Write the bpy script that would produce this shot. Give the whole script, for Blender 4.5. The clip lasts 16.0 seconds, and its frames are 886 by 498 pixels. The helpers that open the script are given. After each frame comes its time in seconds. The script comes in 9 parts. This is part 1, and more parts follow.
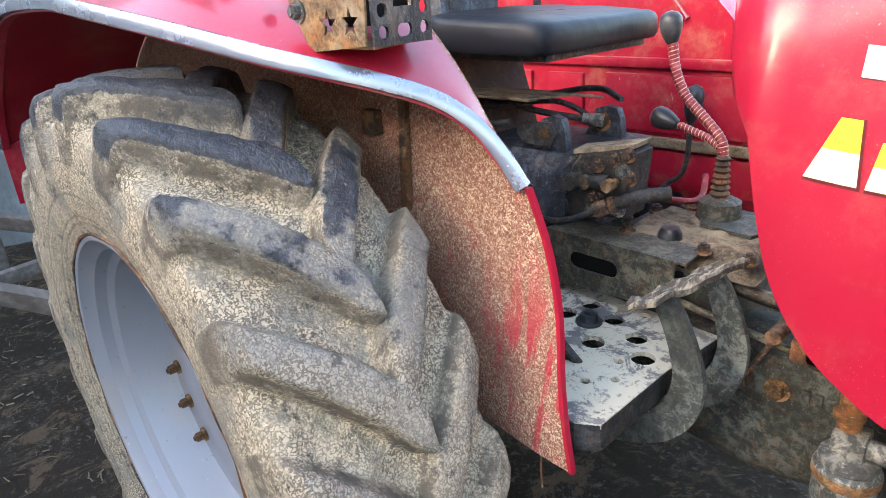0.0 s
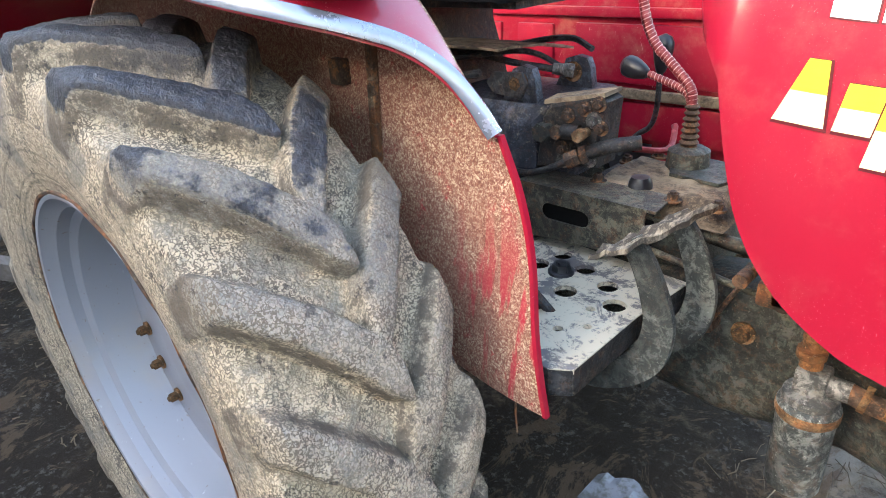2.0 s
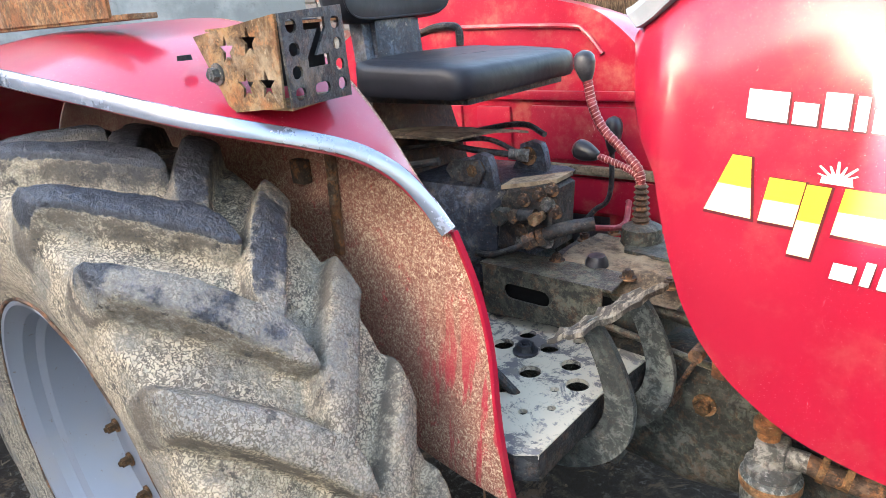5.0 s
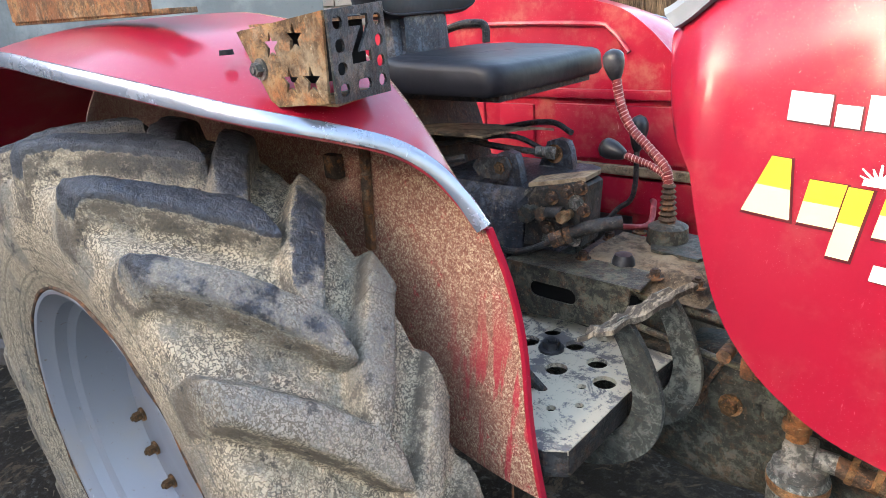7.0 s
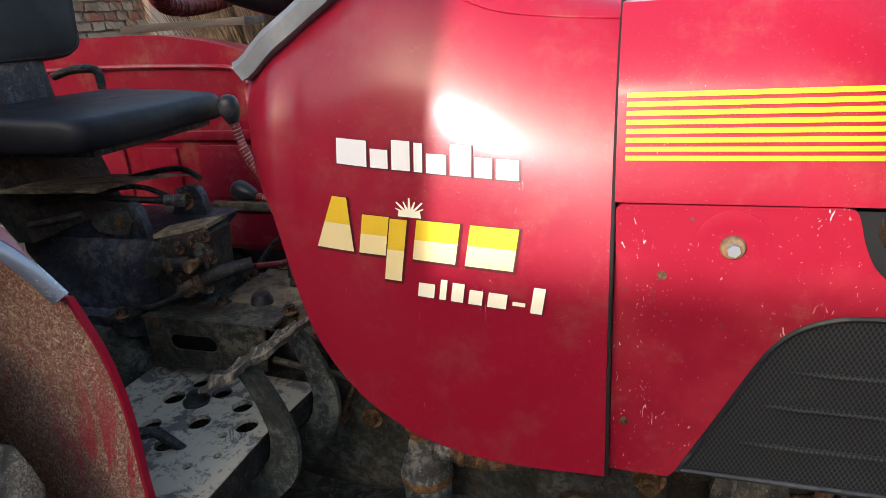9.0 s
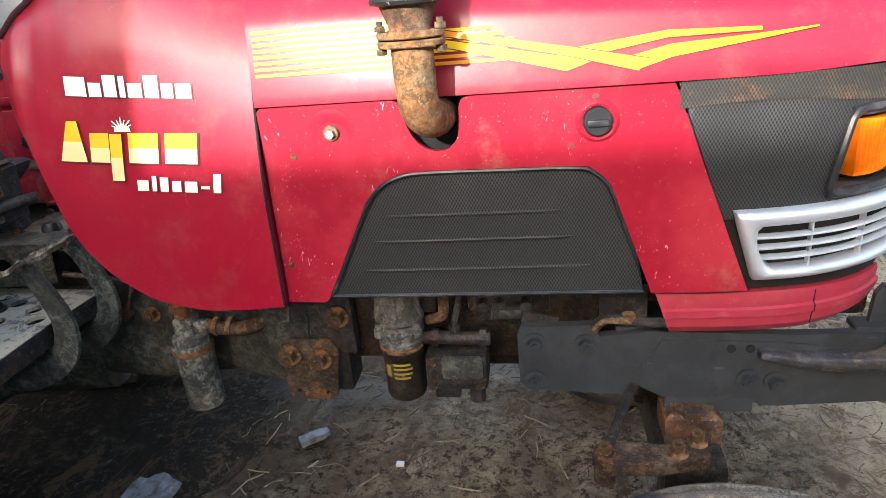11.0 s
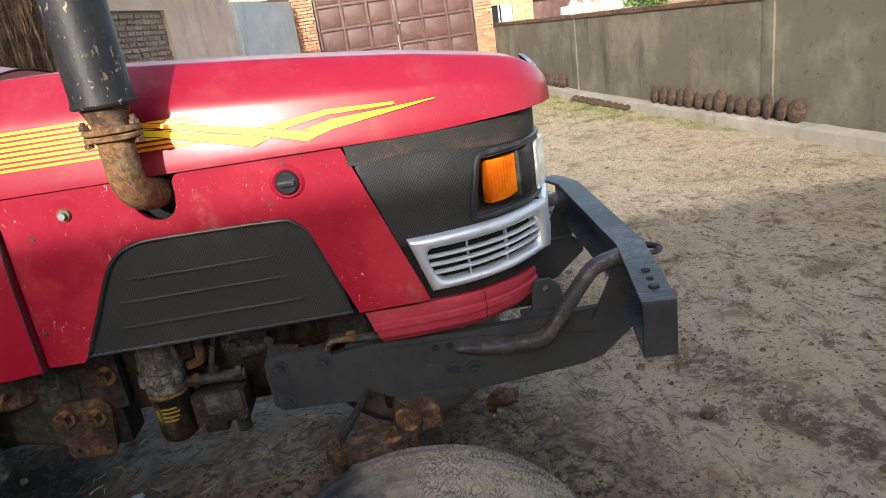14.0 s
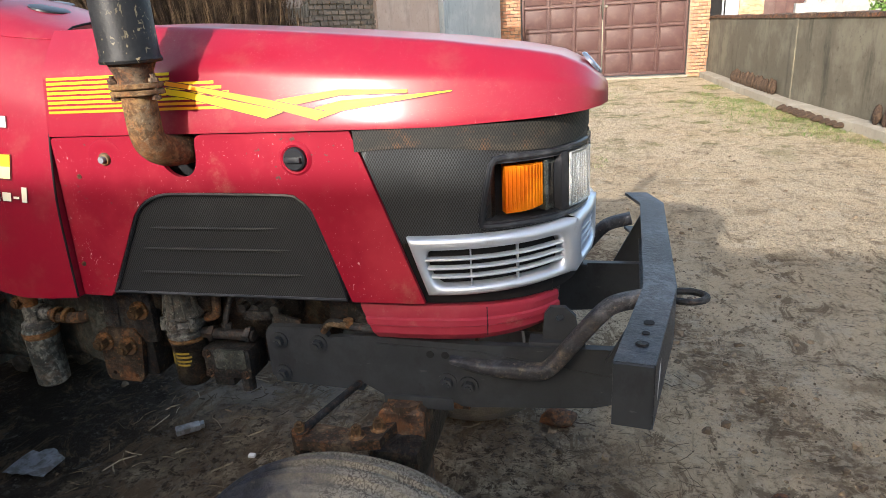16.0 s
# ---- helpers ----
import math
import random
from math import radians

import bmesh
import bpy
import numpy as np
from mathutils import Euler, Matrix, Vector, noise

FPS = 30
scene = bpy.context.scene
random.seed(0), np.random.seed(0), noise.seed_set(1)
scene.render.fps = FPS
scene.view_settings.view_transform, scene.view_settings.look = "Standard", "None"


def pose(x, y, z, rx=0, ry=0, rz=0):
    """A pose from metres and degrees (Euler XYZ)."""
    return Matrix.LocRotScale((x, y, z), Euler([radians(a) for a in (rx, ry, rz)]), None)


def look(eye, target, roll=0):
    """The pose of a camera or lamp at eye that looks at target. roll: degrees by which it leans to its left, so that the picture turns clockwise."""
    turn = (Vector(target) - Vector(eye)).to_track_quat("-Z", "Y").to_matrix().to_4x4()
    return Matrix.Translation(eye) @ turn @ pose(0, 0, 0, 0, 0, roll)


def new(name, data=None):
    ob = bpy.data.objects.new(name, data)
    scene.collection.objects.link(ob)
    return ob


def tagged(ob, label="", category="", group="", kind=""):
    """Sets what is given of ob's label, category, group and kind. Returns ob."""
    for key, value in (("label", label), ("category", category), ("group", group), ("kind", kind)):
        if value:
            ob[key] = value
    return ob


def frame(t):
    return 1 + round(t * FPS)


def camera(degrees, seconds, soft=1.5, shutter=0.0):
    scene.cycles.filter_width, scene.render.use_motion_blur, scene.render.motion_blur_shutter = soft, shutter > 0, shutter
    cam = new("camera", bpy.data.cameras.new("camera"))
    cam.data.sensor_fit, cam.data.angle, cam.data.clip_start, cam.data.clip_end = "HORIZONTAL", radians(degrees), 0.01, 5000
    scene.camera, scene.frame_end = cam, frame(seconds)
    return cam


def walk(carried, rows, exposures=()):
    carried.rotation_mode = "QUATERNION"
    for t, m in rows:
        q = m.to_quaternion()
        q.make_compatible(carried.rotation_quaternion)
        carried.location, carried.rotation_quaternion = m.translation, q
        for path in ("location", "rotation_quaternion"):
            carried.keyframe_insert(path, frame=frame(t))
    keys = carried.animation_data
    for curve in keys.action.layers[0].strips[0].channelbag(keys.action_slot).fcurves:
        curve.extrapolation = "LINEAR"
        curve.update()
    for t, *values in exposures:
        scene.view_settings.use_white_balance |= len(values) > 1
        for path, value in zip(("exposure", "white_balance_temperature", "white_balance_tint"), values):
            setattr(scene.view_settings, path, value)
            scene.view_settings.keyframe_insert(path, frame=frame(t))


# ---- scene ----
cam = camera(69.1, 16.0, 0.7)
PATH = [
    (0, (1.382, -1.481, 1.619), (0.011, -0.232, 0.87), -3.7),
    (0.5, (1.39, -1.485, 1.607), (0.058, -0.267, 0.745), -4.6),
    (1, (1.389, -1.48, 1.609), (0.103, -0.222, 0.735), -4.5),
    (1.5, (1.385, -1.484, 1.597), (0.111, -0.221, 0.713), -3.9),
    (2, (1.381, -1.484, 1.599), (0.102, -0.212, 0.736), -3.8),
    (2.5, (1.382, -1.489, 1.605), (0.087, -0.218, 0.763), -3.7),
    (3, (1.383, -1.5, 1.609), (0.077, -0.222, 0.794), -3.2),
    (3.5, (1.383, -1.507, 1.616), (0.068, -0.226, 0.824), -3.4),
    (4, (1.391, -1.507, 1.621), (0.065, -0.221, 0.853), -3.7),
    (4.5, (1.411, -1.481, 1.639), (0.118, -0.132, 0.927), -4.3),
    (4.7, (1.421, -1.467, 1.653), (0.151, -0.086, 0.958), -5.3),
    (6.8, (1.4, -1.5, 1.67), (0.097, -0.142, 0.993), -4.7),
    (7, (1.392, -1.504, 1.667), (0.102, -0.145, 0.966), -4.7),
    (7.5, (1.423, -1.424, 1.734), (0.264, 0.117, 1.203), -7.7),
    (8, (1.463, -1.365, 1.79), (0.476, 0.321, 1.358), -8.0),
    (8.5, (1.515, -1.379, 1.758), (0.726, 0.384, 1.239), -6.4),
    (9, (1.608, -1.408, 1.694), (1.011, 0.373, 1.006), -4.2),
    (9.5, (1.749, -1.498, 1.617), (1.065, 0.195, 0.802), -4.6),
    (10, (1.918, -1.594, 1.634), (1.309, 0.17, 0.915), -6.8),
    (10.2, (1.967, -1.625, 1.643), (1.472, 0.185, 0.95), -7.7),
    (12.3, (2.406, -2.017, 1.592), (2.164, -0.224, 0.74), -4.8),
    (12.5, (2.447, -2.034, 1.59), (2.209, -0.235, 0.749), -5.2),
    (13, (2.525, -2.052, 1.629), (2.476, -0.197, 0.882), -6.8),
    (13.5, (2.534, -2.039, 1.675), (2.612, -0.166, 0.98), -8.8),
    (14, (2.517, -2.084, 1.668), (2.622, -0.196, 1.017), -8.5),
    (14.5, (2.551, -2.08, 1.7), (2.479, -0.161, 1.141), -8.8),
    (15, (2.698, -2.111, 1.7), (2.292, -0.231, 1.15), -5.5),
    (15.5, (2.794, -2.063, 1.679), (2.259, -0.24, 1.053), -6.9),
    (16, (2.943, -1.936, 1.643), (2.502, -0.097, 0.99), -3.5),
]
EXPOSURES = [(0.0, 3.72), (4.7, 3.77), (6.8, 3.6), (7.1, 3.35), (7.5, 2.75), (8.0, 2.1), (8.5, 1.82), (9.0, 1.73), (9.5, 1.97), (10.0, 2.19), (12.3, 2.53), (12.6, 2.46), (13.0, 1.98), (14.0, 1.61), (15.0, 1.49), (16.0, 1.68)]
walk(cam, [(t, look(eye, target, roll)) for t, eye, target, roll in PATH], EXPOSURES)

# ---- world, sun ----
SUN_DIR = Vector((-0.29, -1.0, 0.405)).normalized()
world = bpy.data.worlds.new("world")
scene.world = world
world.use_nodes = True
_wn = world.node_tree.nodes
_sky = _wn.new("ShaderNodeTexSky")
_sky.sky_type = "NISHITA"
_sky.sun_disc = False
_sky.sun_elevation = math.asin(SUN_DIR.z)
_sky.sun_rotation = math.atan2(SUN_DIR.x, SUN_DIR.y)
_sky.air_density, _sky.dust_density = 1.2, 4.0
_wn["Background"].inputs[1].default_value = 0.15
world.node_tree.links.new(_sky.outputs[0], _wn["Background"].inputs[0])
_sl = bpy.data.lights.new("sun", "SUN")
_sl.energy, _sl.angle, _sl.color = 2.3, radians(0.55), (1.0, 0.955, 0.90)
sun = new("sun", _sl)
sun.matrix_world = look(SUN_DIR * 30, (0, 0, 0))


# ---- materials ----
class Mat:
    """A small builder of node materials on a Principled shader; coordinates are object metres."""

    def __init__(self, name, color, rough=0.6, metal=0.0, spec=0.3, coat=0.0):
        self.m = bpy.data.materials.new(name)
        self.m.use_nodes = True
        self.t = self.m.node_tree
        self.p = self.t.nodes["Principled BSDF"]
        self.set("Roughness", rough), self.set("Metallic", metal), self.set("Specular IOR Level", spec), self.set("Coat Weight", coat)
        self.co = self.t.nodes.new("ShaderNodeTexCoord").outputs["Object"]
        self.color = self.rgb(color)
        self.height = None
        self.link(self.color, self.p.inputs["Base Color"])

    def set(self, key, value):
        if hasattr(value, "links"):
            self.link(value, self.p.inputs[key])
        else:
            self.p.inputs[key].default_value = value

    def link(self, a, b):
        self.t.links.new(a, b)

    def rgb(self, c):
        n = self.t.nodes.new("ShaderNodeRGB")
        n.outputs[0].default_value = (*c, 1)
        return n.outputs[0]

    def noise(self, scale, detail=4, rough=0.55, stretch=(1, 1, 1), dist=0.0):
        mp = self.t.nodes.new("ShaderNodeMapping")
        mp.inputs["Scale"].default_value = stretch
        self.link(self.co, mp.inputs[0])
        n = self.t.nodes.new("ShaderNodeTexNoise")
        n.inputs["Scale"].default_value, n.inputs["Detail"].default_value = scale, detail
        n.inputs["Roughness"].default_value, n.inputs["Distortion"].default_value = rough, dist
        self.link(mp.outputs[0], n.inputs["Vector"])
        return n.outputs["Fac"]

    def voronoi(self, scale, feature="F1", rnd=1.0, stretch=(1, 1, 1), shift=(0, 0, 0)):
        mp = self.t.nodes.new("ShaderNodeMapping")
        mp.inputs["Scale"].default_value, mp.inputs["Location"].default_value = stretch, shift
        self.link(self.co, mp.inputs[0])
        n = self.t.nodes.new("ShaderNodeTexVoronoi")
        n.feature = feature
        n.inputs["Scale"].default_value, n.inputs["Randomness"].default_value = scale, rnd
        self.link(mp.outputs[0], n.inputs["Vector"])
        return n.outputs["Distance"]

    def ramp(self, fac, lo, hi, a=0.0, b=1.0):
        n = self.t.nodes.new("ShaderNodeMapRange")
        n.interpolation_type = "SMOOTHSTEP"
        for k, v in zip(("From Min", "From Max", "To Min", "To Max"), (lo, hi, a, b)):
            n.inputs[k].default_value = v
        self.link(fac, n.inputs["Value"])
        return n.outputs[0]

    def math(self, op, a, b):
        n = self.t.nodes.new("ShaderNodeMath")
        n.operation = op
        for i, v in enumerate((a, b)):
            if hasattr(v, "links"):
                self.link(v, n.inputs[i])
            else:
                n.inputs[i].default_value = v
        return n.outputs[0]

    def veins(self, scale, width=0.05, detail=2, dist=0.4):
        """A fine network of closed lines, 1 on the line."""
        n = self.math("ABSOLUTE", self.math("SUBTRACT", self.noise(scale, detail, 0.5, dist=dist), 0.5), 0.0)
        return self.ramp(n, width * 0.25, width, 1.0, 0.0)

    def attr(self, name):
        n = self.t.nodes.new("ShaderNodeAttribute")
        n.attribute_name = name
        return n.outputs["Fac"]

    def axis(self, i):
        n = self.t.nodes.new("ShaderNodeSeparateXYZ")
        self.link(self.co, n.inputs[0])
        return n.outputs[i]

    def mix(self, color, fac):
        """Lay a colour over what is there by fac."""
        n = self.t.nodes.new("ShaderNodeMix")
        n.data_type = "RGBA"
        if hasattr(fac, "links"):
            self.link(fac, n.inputs[0])
        else:
            n.inputs[0].default_value = fac
        self.link(self.color, n.inputs[6])
        self.link(self.rgb(color) if isinstance(color, tuple) else color, n.inputs[7])
        self.color = n.outputs[2]
        self.link(self.color, self.p.inputs["Base Color"])
        return self

    def scalar(self, key, a, b, fac):
        self.set(key, self.ramp(fac, 0, 1, a, b))
        return self

    def bump(self, height, strength=0.3, dist=0.01):
        n = self.t.nodes.new("ShaderNodeBump")
        n.inputs["Strength"].default_value, n.inputs["Distance"].default_value = strength, dist
        self.link(height, n.inputs["Height"])
        if self.height is not None:
            self.link(self.height, n.inputs["Normal"])
        self.height = n.outputs[0]
        self.link(self.height, self.p.inputs["Normal"])
        return self


DUST = (0.36, 0.27, 0.17)


def make_red(name, dust, fade):
    k = Mat(name, (0.238, 0.0050, 0.0205), 0.38, 0.0, 0.18, 0.45)
    k.set("Coat Roughness", 0.17)
    k.mix((0.31, 0.018, 0.036), k.ramp(k.noise(3.0, 5), 0.4, 0.75, 0, fade))
    specks = k.ramp(k.noise(460, 1, 0.4), 0.70, 0.76, 0, 0.24)
    k.mix((0.62, 0.42, 0.36), k.math("MULTIPLY", specks, k.ramp(k.noise(5, 3), 0.36, 0.60)))
    d = k.math("MULTIPLY", k.ramp(k.noise(9, 8, 0.7), 0.48, 0.72), dust)
    k.mix(DUST, d)
    k.scalar("Roughness", 0.38, 0.75, d)
    scr = k.math("MULTIPLY", k.ramp(k.noise(75, 2, 0.5, (1, 1, 0.35), 3.0), 0.735, 0.76), k.ramp(k.noise(5, 2), 0.46, 0.6))
    k.mix((0.55, 0.30, 0.28), k.math("MULTIPLY", scr, 0.7))
    k.bump(k.noise(160, 3), 0.035, 0.004)
    k.bump(k.noise(2.2, 2), 0.06, 0.05)
    return k.m


RED = make_red("red_paint", 0.09, 0.30)
# the stronger fade also paints in the pale reflected haze on the far mudguard
RED_OLD = make_red("red_paint_dusty", 0.26, 0.9)

k = Mat("red_chipped", (0.230, 0.0062, 0.0205), 0.45, 0.0, 0.14, 0.05)
k.mix((0.38, 0.034, 0.05), k.ramp(k.noise(4, 5), 0.42, 0.7, 0, 0.6))
chips = k.math("MULTIPLY", k.ramp(k.noise(38, 3, 0.6), 0.66, 0.69), k.ramp(k.noise(4.5, 2), 0.50, 0.60))
k.mix((0.09, 0.05, 0.04), chips)
scr = k.math("MULTIPLY", k.ramp(k.noise(90, 2, 0.5, (1, 1, 0.45), 2.6), 0.69, 0.73), k.ramp(k.noise(6, 2), 0.46, 0.62))
k.mix((0.62, 0.40, 0.38), scr)
k.mix((0.60, 0.30, 0.29), k.ramp(k.noise(200, 2), 0.70, 0.75, 0, 0.5))
k.mix(DUST, k.ramp(k.noise(7, 9, 0.7), 0.55, 0.8, 0, 0.35))
k.bump(k.noise(3, 2), 0.08, 0.03).bump(chips, 0.2, 0.002)
RED_CHIP = k.m

k = Mat("fender_dust", (0.40, 0.016, 0.035), 0.5, 0.0, 0.15)
cover = k.ramp(k.noise(26, 8, 0.72, (1, 1, 0.7)), 0.26, 0.44)
streak = k.ramp(k.noise(30, 5, 0.6, (1, 1, 0.10)), 0.50, 0.60)
low = k.math("MULTIPLY", k.ramp(k.axis(2), 1.24, 1.02), k.ramp(k.axis(0), 0.58, 0.76))
bare = k.math("MULTIPLY", streak, low)
grain = k.noise(210, 4, 0.7, dist=0.8)
vein = k.veins(160, 0.07)
k.mix((0.225, 0.105, 0.072), cover)
k.mix((0.50, 0.375, 0.26), k.math("MULTIPLY", k.ramp(grain, 0.44, 0.62), k.ramp(k.noise(9, 6, 0.7), 0.30, 0.55, 0.3, 0.95)))
k.mix((0.13, 0.045, 0.035), k.math("MULTIPLY", vein, 0.75))
k.mix((0.33, 0.016, 0.036), k.math("MULTIPLY", bare, 0.8))
k.set("Roughness", 0.9)
k.bump(vein, -1.0, 0.007).bump(grain, 0.5, 0.005).bump(k.noise(60, 5), 0.3, 0.008)
FENDER_DUST = k.m

k = Mat("chrome_trim", (0.235, 0.258, 0.310), 0.33, 0.7)
k.mix((0.24, 0.21, 0.19), k.ramp(k.noise(24, 6, 0.65), 0.50, 0.80, 0, 0.45))
k.scalar("Roughness", 0.16, 0.36, k.noise(12, 6, 0.7)).bump(k.noise(40, 3), 0.08, 0.003)
CHROME = k.m

k = Mat("silver_plastic", (0.56, 0.60, 0.67), 0.30, 0.55)
k.mix((0.25, 0.23, 0.21), k.ramp(k.noise(14, 6, 0.65), 0.58, 0.8, 0, 0.6))
SILVER = k.m

k = Mat("rim_silver", (0.205, 0.215, 0.245), 0.5, 0.25)
k.mix((0.14, 0.11, 0.085), k.ramp(k.noise(75, 4, 0.6), 0.66, 0.72, 0, 0.8))
k.mix((0.42, 0.43, 0.46), k.ramp(k.noise(40, 5, 0.7, (1, 1, 0.3)), 0.66, 0.72, 0, 0.5))
k.mix((0.24, 0.22, 0.20), k.ramp(k.noise(5, 6, 0.6), 0.45, 0.75, 0, 0.7))
k.bump(k.noise(8, 3), 0.05, 0.02)
RIM = k.m

k = Mat("hubcap_steel", (0.44, 0.43, 0.40), 0.35, 0.75)
k.mix((0.30, 0.25, 0.19), k.ramp(k.noise(16, 7, 0.65), 0.55, 0.75, 0, 0.8))
k.mix((0.16, 0.15, 0.13), k.ramp(k.noise(70, 5, 0.7), 0.60, 0.70, 0, 0.6))
k.scalar("Roughness", 0.34, 0.65, k.noise(12, 5))
HUBCAP = k.m


def make_tyre(name, dust_amount):
    k = Mat(name, (0.012, 0.014, 0.020), 0.5, 0.0, 0.28)
    top = k.attr("lug")
    vein = k.veins(150, 0.10)
    fine = k.noise(230, 3, 0.65)
    k.mix((0.030, 0.036, 0.052), k.ramp(k.noise(70, 5, 0.7), 0.44, 0.64))
    # rubbed lug tops stay dark high on the wheel, dry mud covers the rest
    ragged = k.math("ADD", k.ramp(top, 0.5, 0.95, 0.45, 1.0), k.math("MULTIPLY", k.noise(48, 5, 0.75), 0.5))
    rubbed = k.math("MULTIPLY", k.ramp(ragged, 1.06, 1.14), k.ramp(k.math("ADD", k.axis(2), k.math("MULTIPLY", k.noise(5, 6, 0.75), 0.95)), 1.69, 1.82))
    cover = k.math("SUBTRACT", 1.0, k.math("MULTIPLY", rubbed, 0.97))
    k.mix((0.205, 0.186, 0.155), k.math("MULTIPLY", cover, 0.95 * dust_amount))
    # thin blue-grey film on the lugs, thick tan mud in the valleys
    film = k.ramp(k.math("ADD", top, k.math("MULTIPLY", k.noise(11, 6, 0.75), 0.55)), 0.98, 1.16)
    film = k.math("MULTIPLY", film, k.ramp(k.math("ADD", k.axis(2), k.math("MULTIPLY", k.noise(6, 6, 0.75), 0.5)), 1.05, 1.45, 0.35, 1.0))
    k.mix((0.145, 0.141, 0.136), k.math("MULTIPLY", k.ramp(k.noise(24, 7, 0.78), 0.36, 0.56, 0.25, 0.9), k.math("MULTIPLY", cover, film)))
    valley = k.math("SUBTRACT", 1.0, k.math("MULTIPLY", film, 0.72))
    tan = k.math("MULTIPLY", k.ramp(k.noise(4.5, 7, 0.72), 0.37, 0.50), valley)
    k.mix((0.385, 0.318, 0.225), k.math("MULTIPLY", k.math("MULTIPLY", tan, cover), 0.92))
    k.mix((0.41, 0.335, 0.235), k.math("MULTIPLY", k.ramp(fine, 0.48, 0.62), k.math("MULTIPLY", cover, k.ramp(tan, 0, 1, 0.14, 0.75))))
    # steep lug flanks darkened: the shade below the lugs put into the colour
    flank = k.math("MULTIPLY", k.ramp(top, 0.10, 0.30), k.ramp(top, 0.92, 0.62))
    k.mix((0.040, 0.036, 0.032), k.math("MULTIPLY", flank, k.ramp(k.noise(18, 7, 0.78), 0.40, 0.56, 0.10, 0.85)))
    k.mix((0.105, 0.088, 0.066), k.math("MULTIPLY", vein, k.math("MULTIPLY", cover, k.ramp(k.noise(9, 5, 0.7), 0.38, 0.58, 0.55, 0.98))))
    k.mix((0.032, 0.030, 0.030), k.math("MULTIPLY", k.ramp(k.noise(26, 6, 0.78), 0.57, 0.64), k.math("MULTIPLY", cover, 0.75)))
    # the tread is darker high up and towards its inner side
    high_dark = k.math("MULTIPLY", k.ramp(k.math("ADD", k.axis(2), k.math("MULTIPLY", k.noise(8, 7, 0.78), 0.6)), 1.64, 1.80), k.ramp(k.axis(1), -1.14, -1.02))
    k.mix((0.030, 0.033, 0.042), k.math("MULTIPLY", high_dark, 0.72))
    crack = k.math("MULTIPLY", k.ramp(k.voronoi(7, "DISTANCE_TO_EDGE"), 0.0, 0.010, 1, 0), k.ramp(k.noise(3, 3), 0.54, 0.62))
    k.mix((0.03, 0.026, 0.022), k.math("MULTIPLY", crack, 0.6))
    dx, dz = k.math("SUBTRACT", k.axis(0), 0.090), k.math("SUBTRACT", k.axis(2), 0.768)
    rad = k.math("SQRT", k.math("ADD", k.math("MULTIPLY", dx, dx), k.math("MULTIPLY", dz, dz)), 0.0)
    ring = None
    for r0, w in ((0.472, 0.004), (0.486, 0.003), (0.535, 0.004), (0.600, 0.003)):
        line = k.ramp(k.math("ABSOLUTE", k.math("SUBTRACT", rad, r0), 0.0), w * 0.4, w, 1.0, 0.0)
        ring = line if ring is None else k.math("MAXIMUM", ring, line)
    k.mix((0.06, 0.054, 0.046), k.math("MULTIPLY", ring, 0.4))
    k.set("Roughness", k.ramp(cover, 0, 1, 0.36, 0.95))
    k.bump(ring, -0.8, 0.006).bump(vein, -1.0, 0.013).bump(fine, 0.8, 0.006).bump(k.noise(28, 5, 0.6), 0.6, 0.018).bump(crack, -0.6, 0.008)
    return k.m


TYRE = make_tyre("tyre_rubber_dusty", 1.0)

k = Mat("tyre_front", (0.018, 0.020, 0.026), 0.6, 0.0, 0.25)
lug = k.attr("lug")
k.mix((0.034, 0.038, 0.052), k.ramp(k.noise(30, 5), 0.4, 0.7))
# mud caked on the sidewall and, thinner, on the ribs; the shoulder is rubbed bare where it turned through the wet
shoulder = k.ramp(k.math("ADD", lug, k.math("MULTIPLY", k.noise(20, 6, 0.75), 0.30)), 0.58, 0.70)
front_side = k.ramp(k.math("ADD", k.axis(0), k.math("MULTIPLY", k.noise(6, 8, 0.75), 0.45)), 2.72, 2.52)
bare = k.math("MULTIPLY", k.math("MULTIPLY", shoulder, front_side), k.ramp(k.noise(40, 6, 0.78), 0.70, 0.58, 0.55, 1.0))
# less mud inwards; this also puts the far tyre's shade into its colour
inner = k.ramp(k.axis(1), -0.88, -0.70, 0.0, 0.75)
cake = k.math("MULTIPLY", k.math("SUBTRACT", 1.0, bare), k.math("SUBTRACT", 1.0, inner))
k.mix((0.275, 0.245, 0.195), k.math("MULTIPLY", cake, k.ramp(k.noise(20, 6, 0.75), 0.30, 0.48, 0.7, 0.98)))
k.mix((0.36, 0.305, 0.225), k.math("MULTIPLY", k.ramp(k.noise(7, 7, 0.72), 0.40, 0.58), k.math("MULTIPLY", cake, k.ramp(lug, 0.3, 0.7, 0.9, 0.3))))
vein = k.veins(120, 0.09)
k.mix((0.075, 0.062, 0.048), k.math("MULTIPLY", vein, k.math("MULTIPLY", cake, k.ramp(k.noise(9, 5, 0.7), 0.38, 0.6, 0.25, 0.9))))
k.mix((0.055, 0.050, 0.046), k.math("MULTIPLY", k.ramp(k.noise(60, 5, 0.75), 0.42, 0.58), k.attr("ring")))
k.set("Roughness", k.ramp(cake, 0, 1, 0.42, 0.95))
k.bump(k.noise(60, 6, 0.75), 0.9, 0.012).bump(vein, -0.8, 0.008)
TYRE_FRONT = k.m


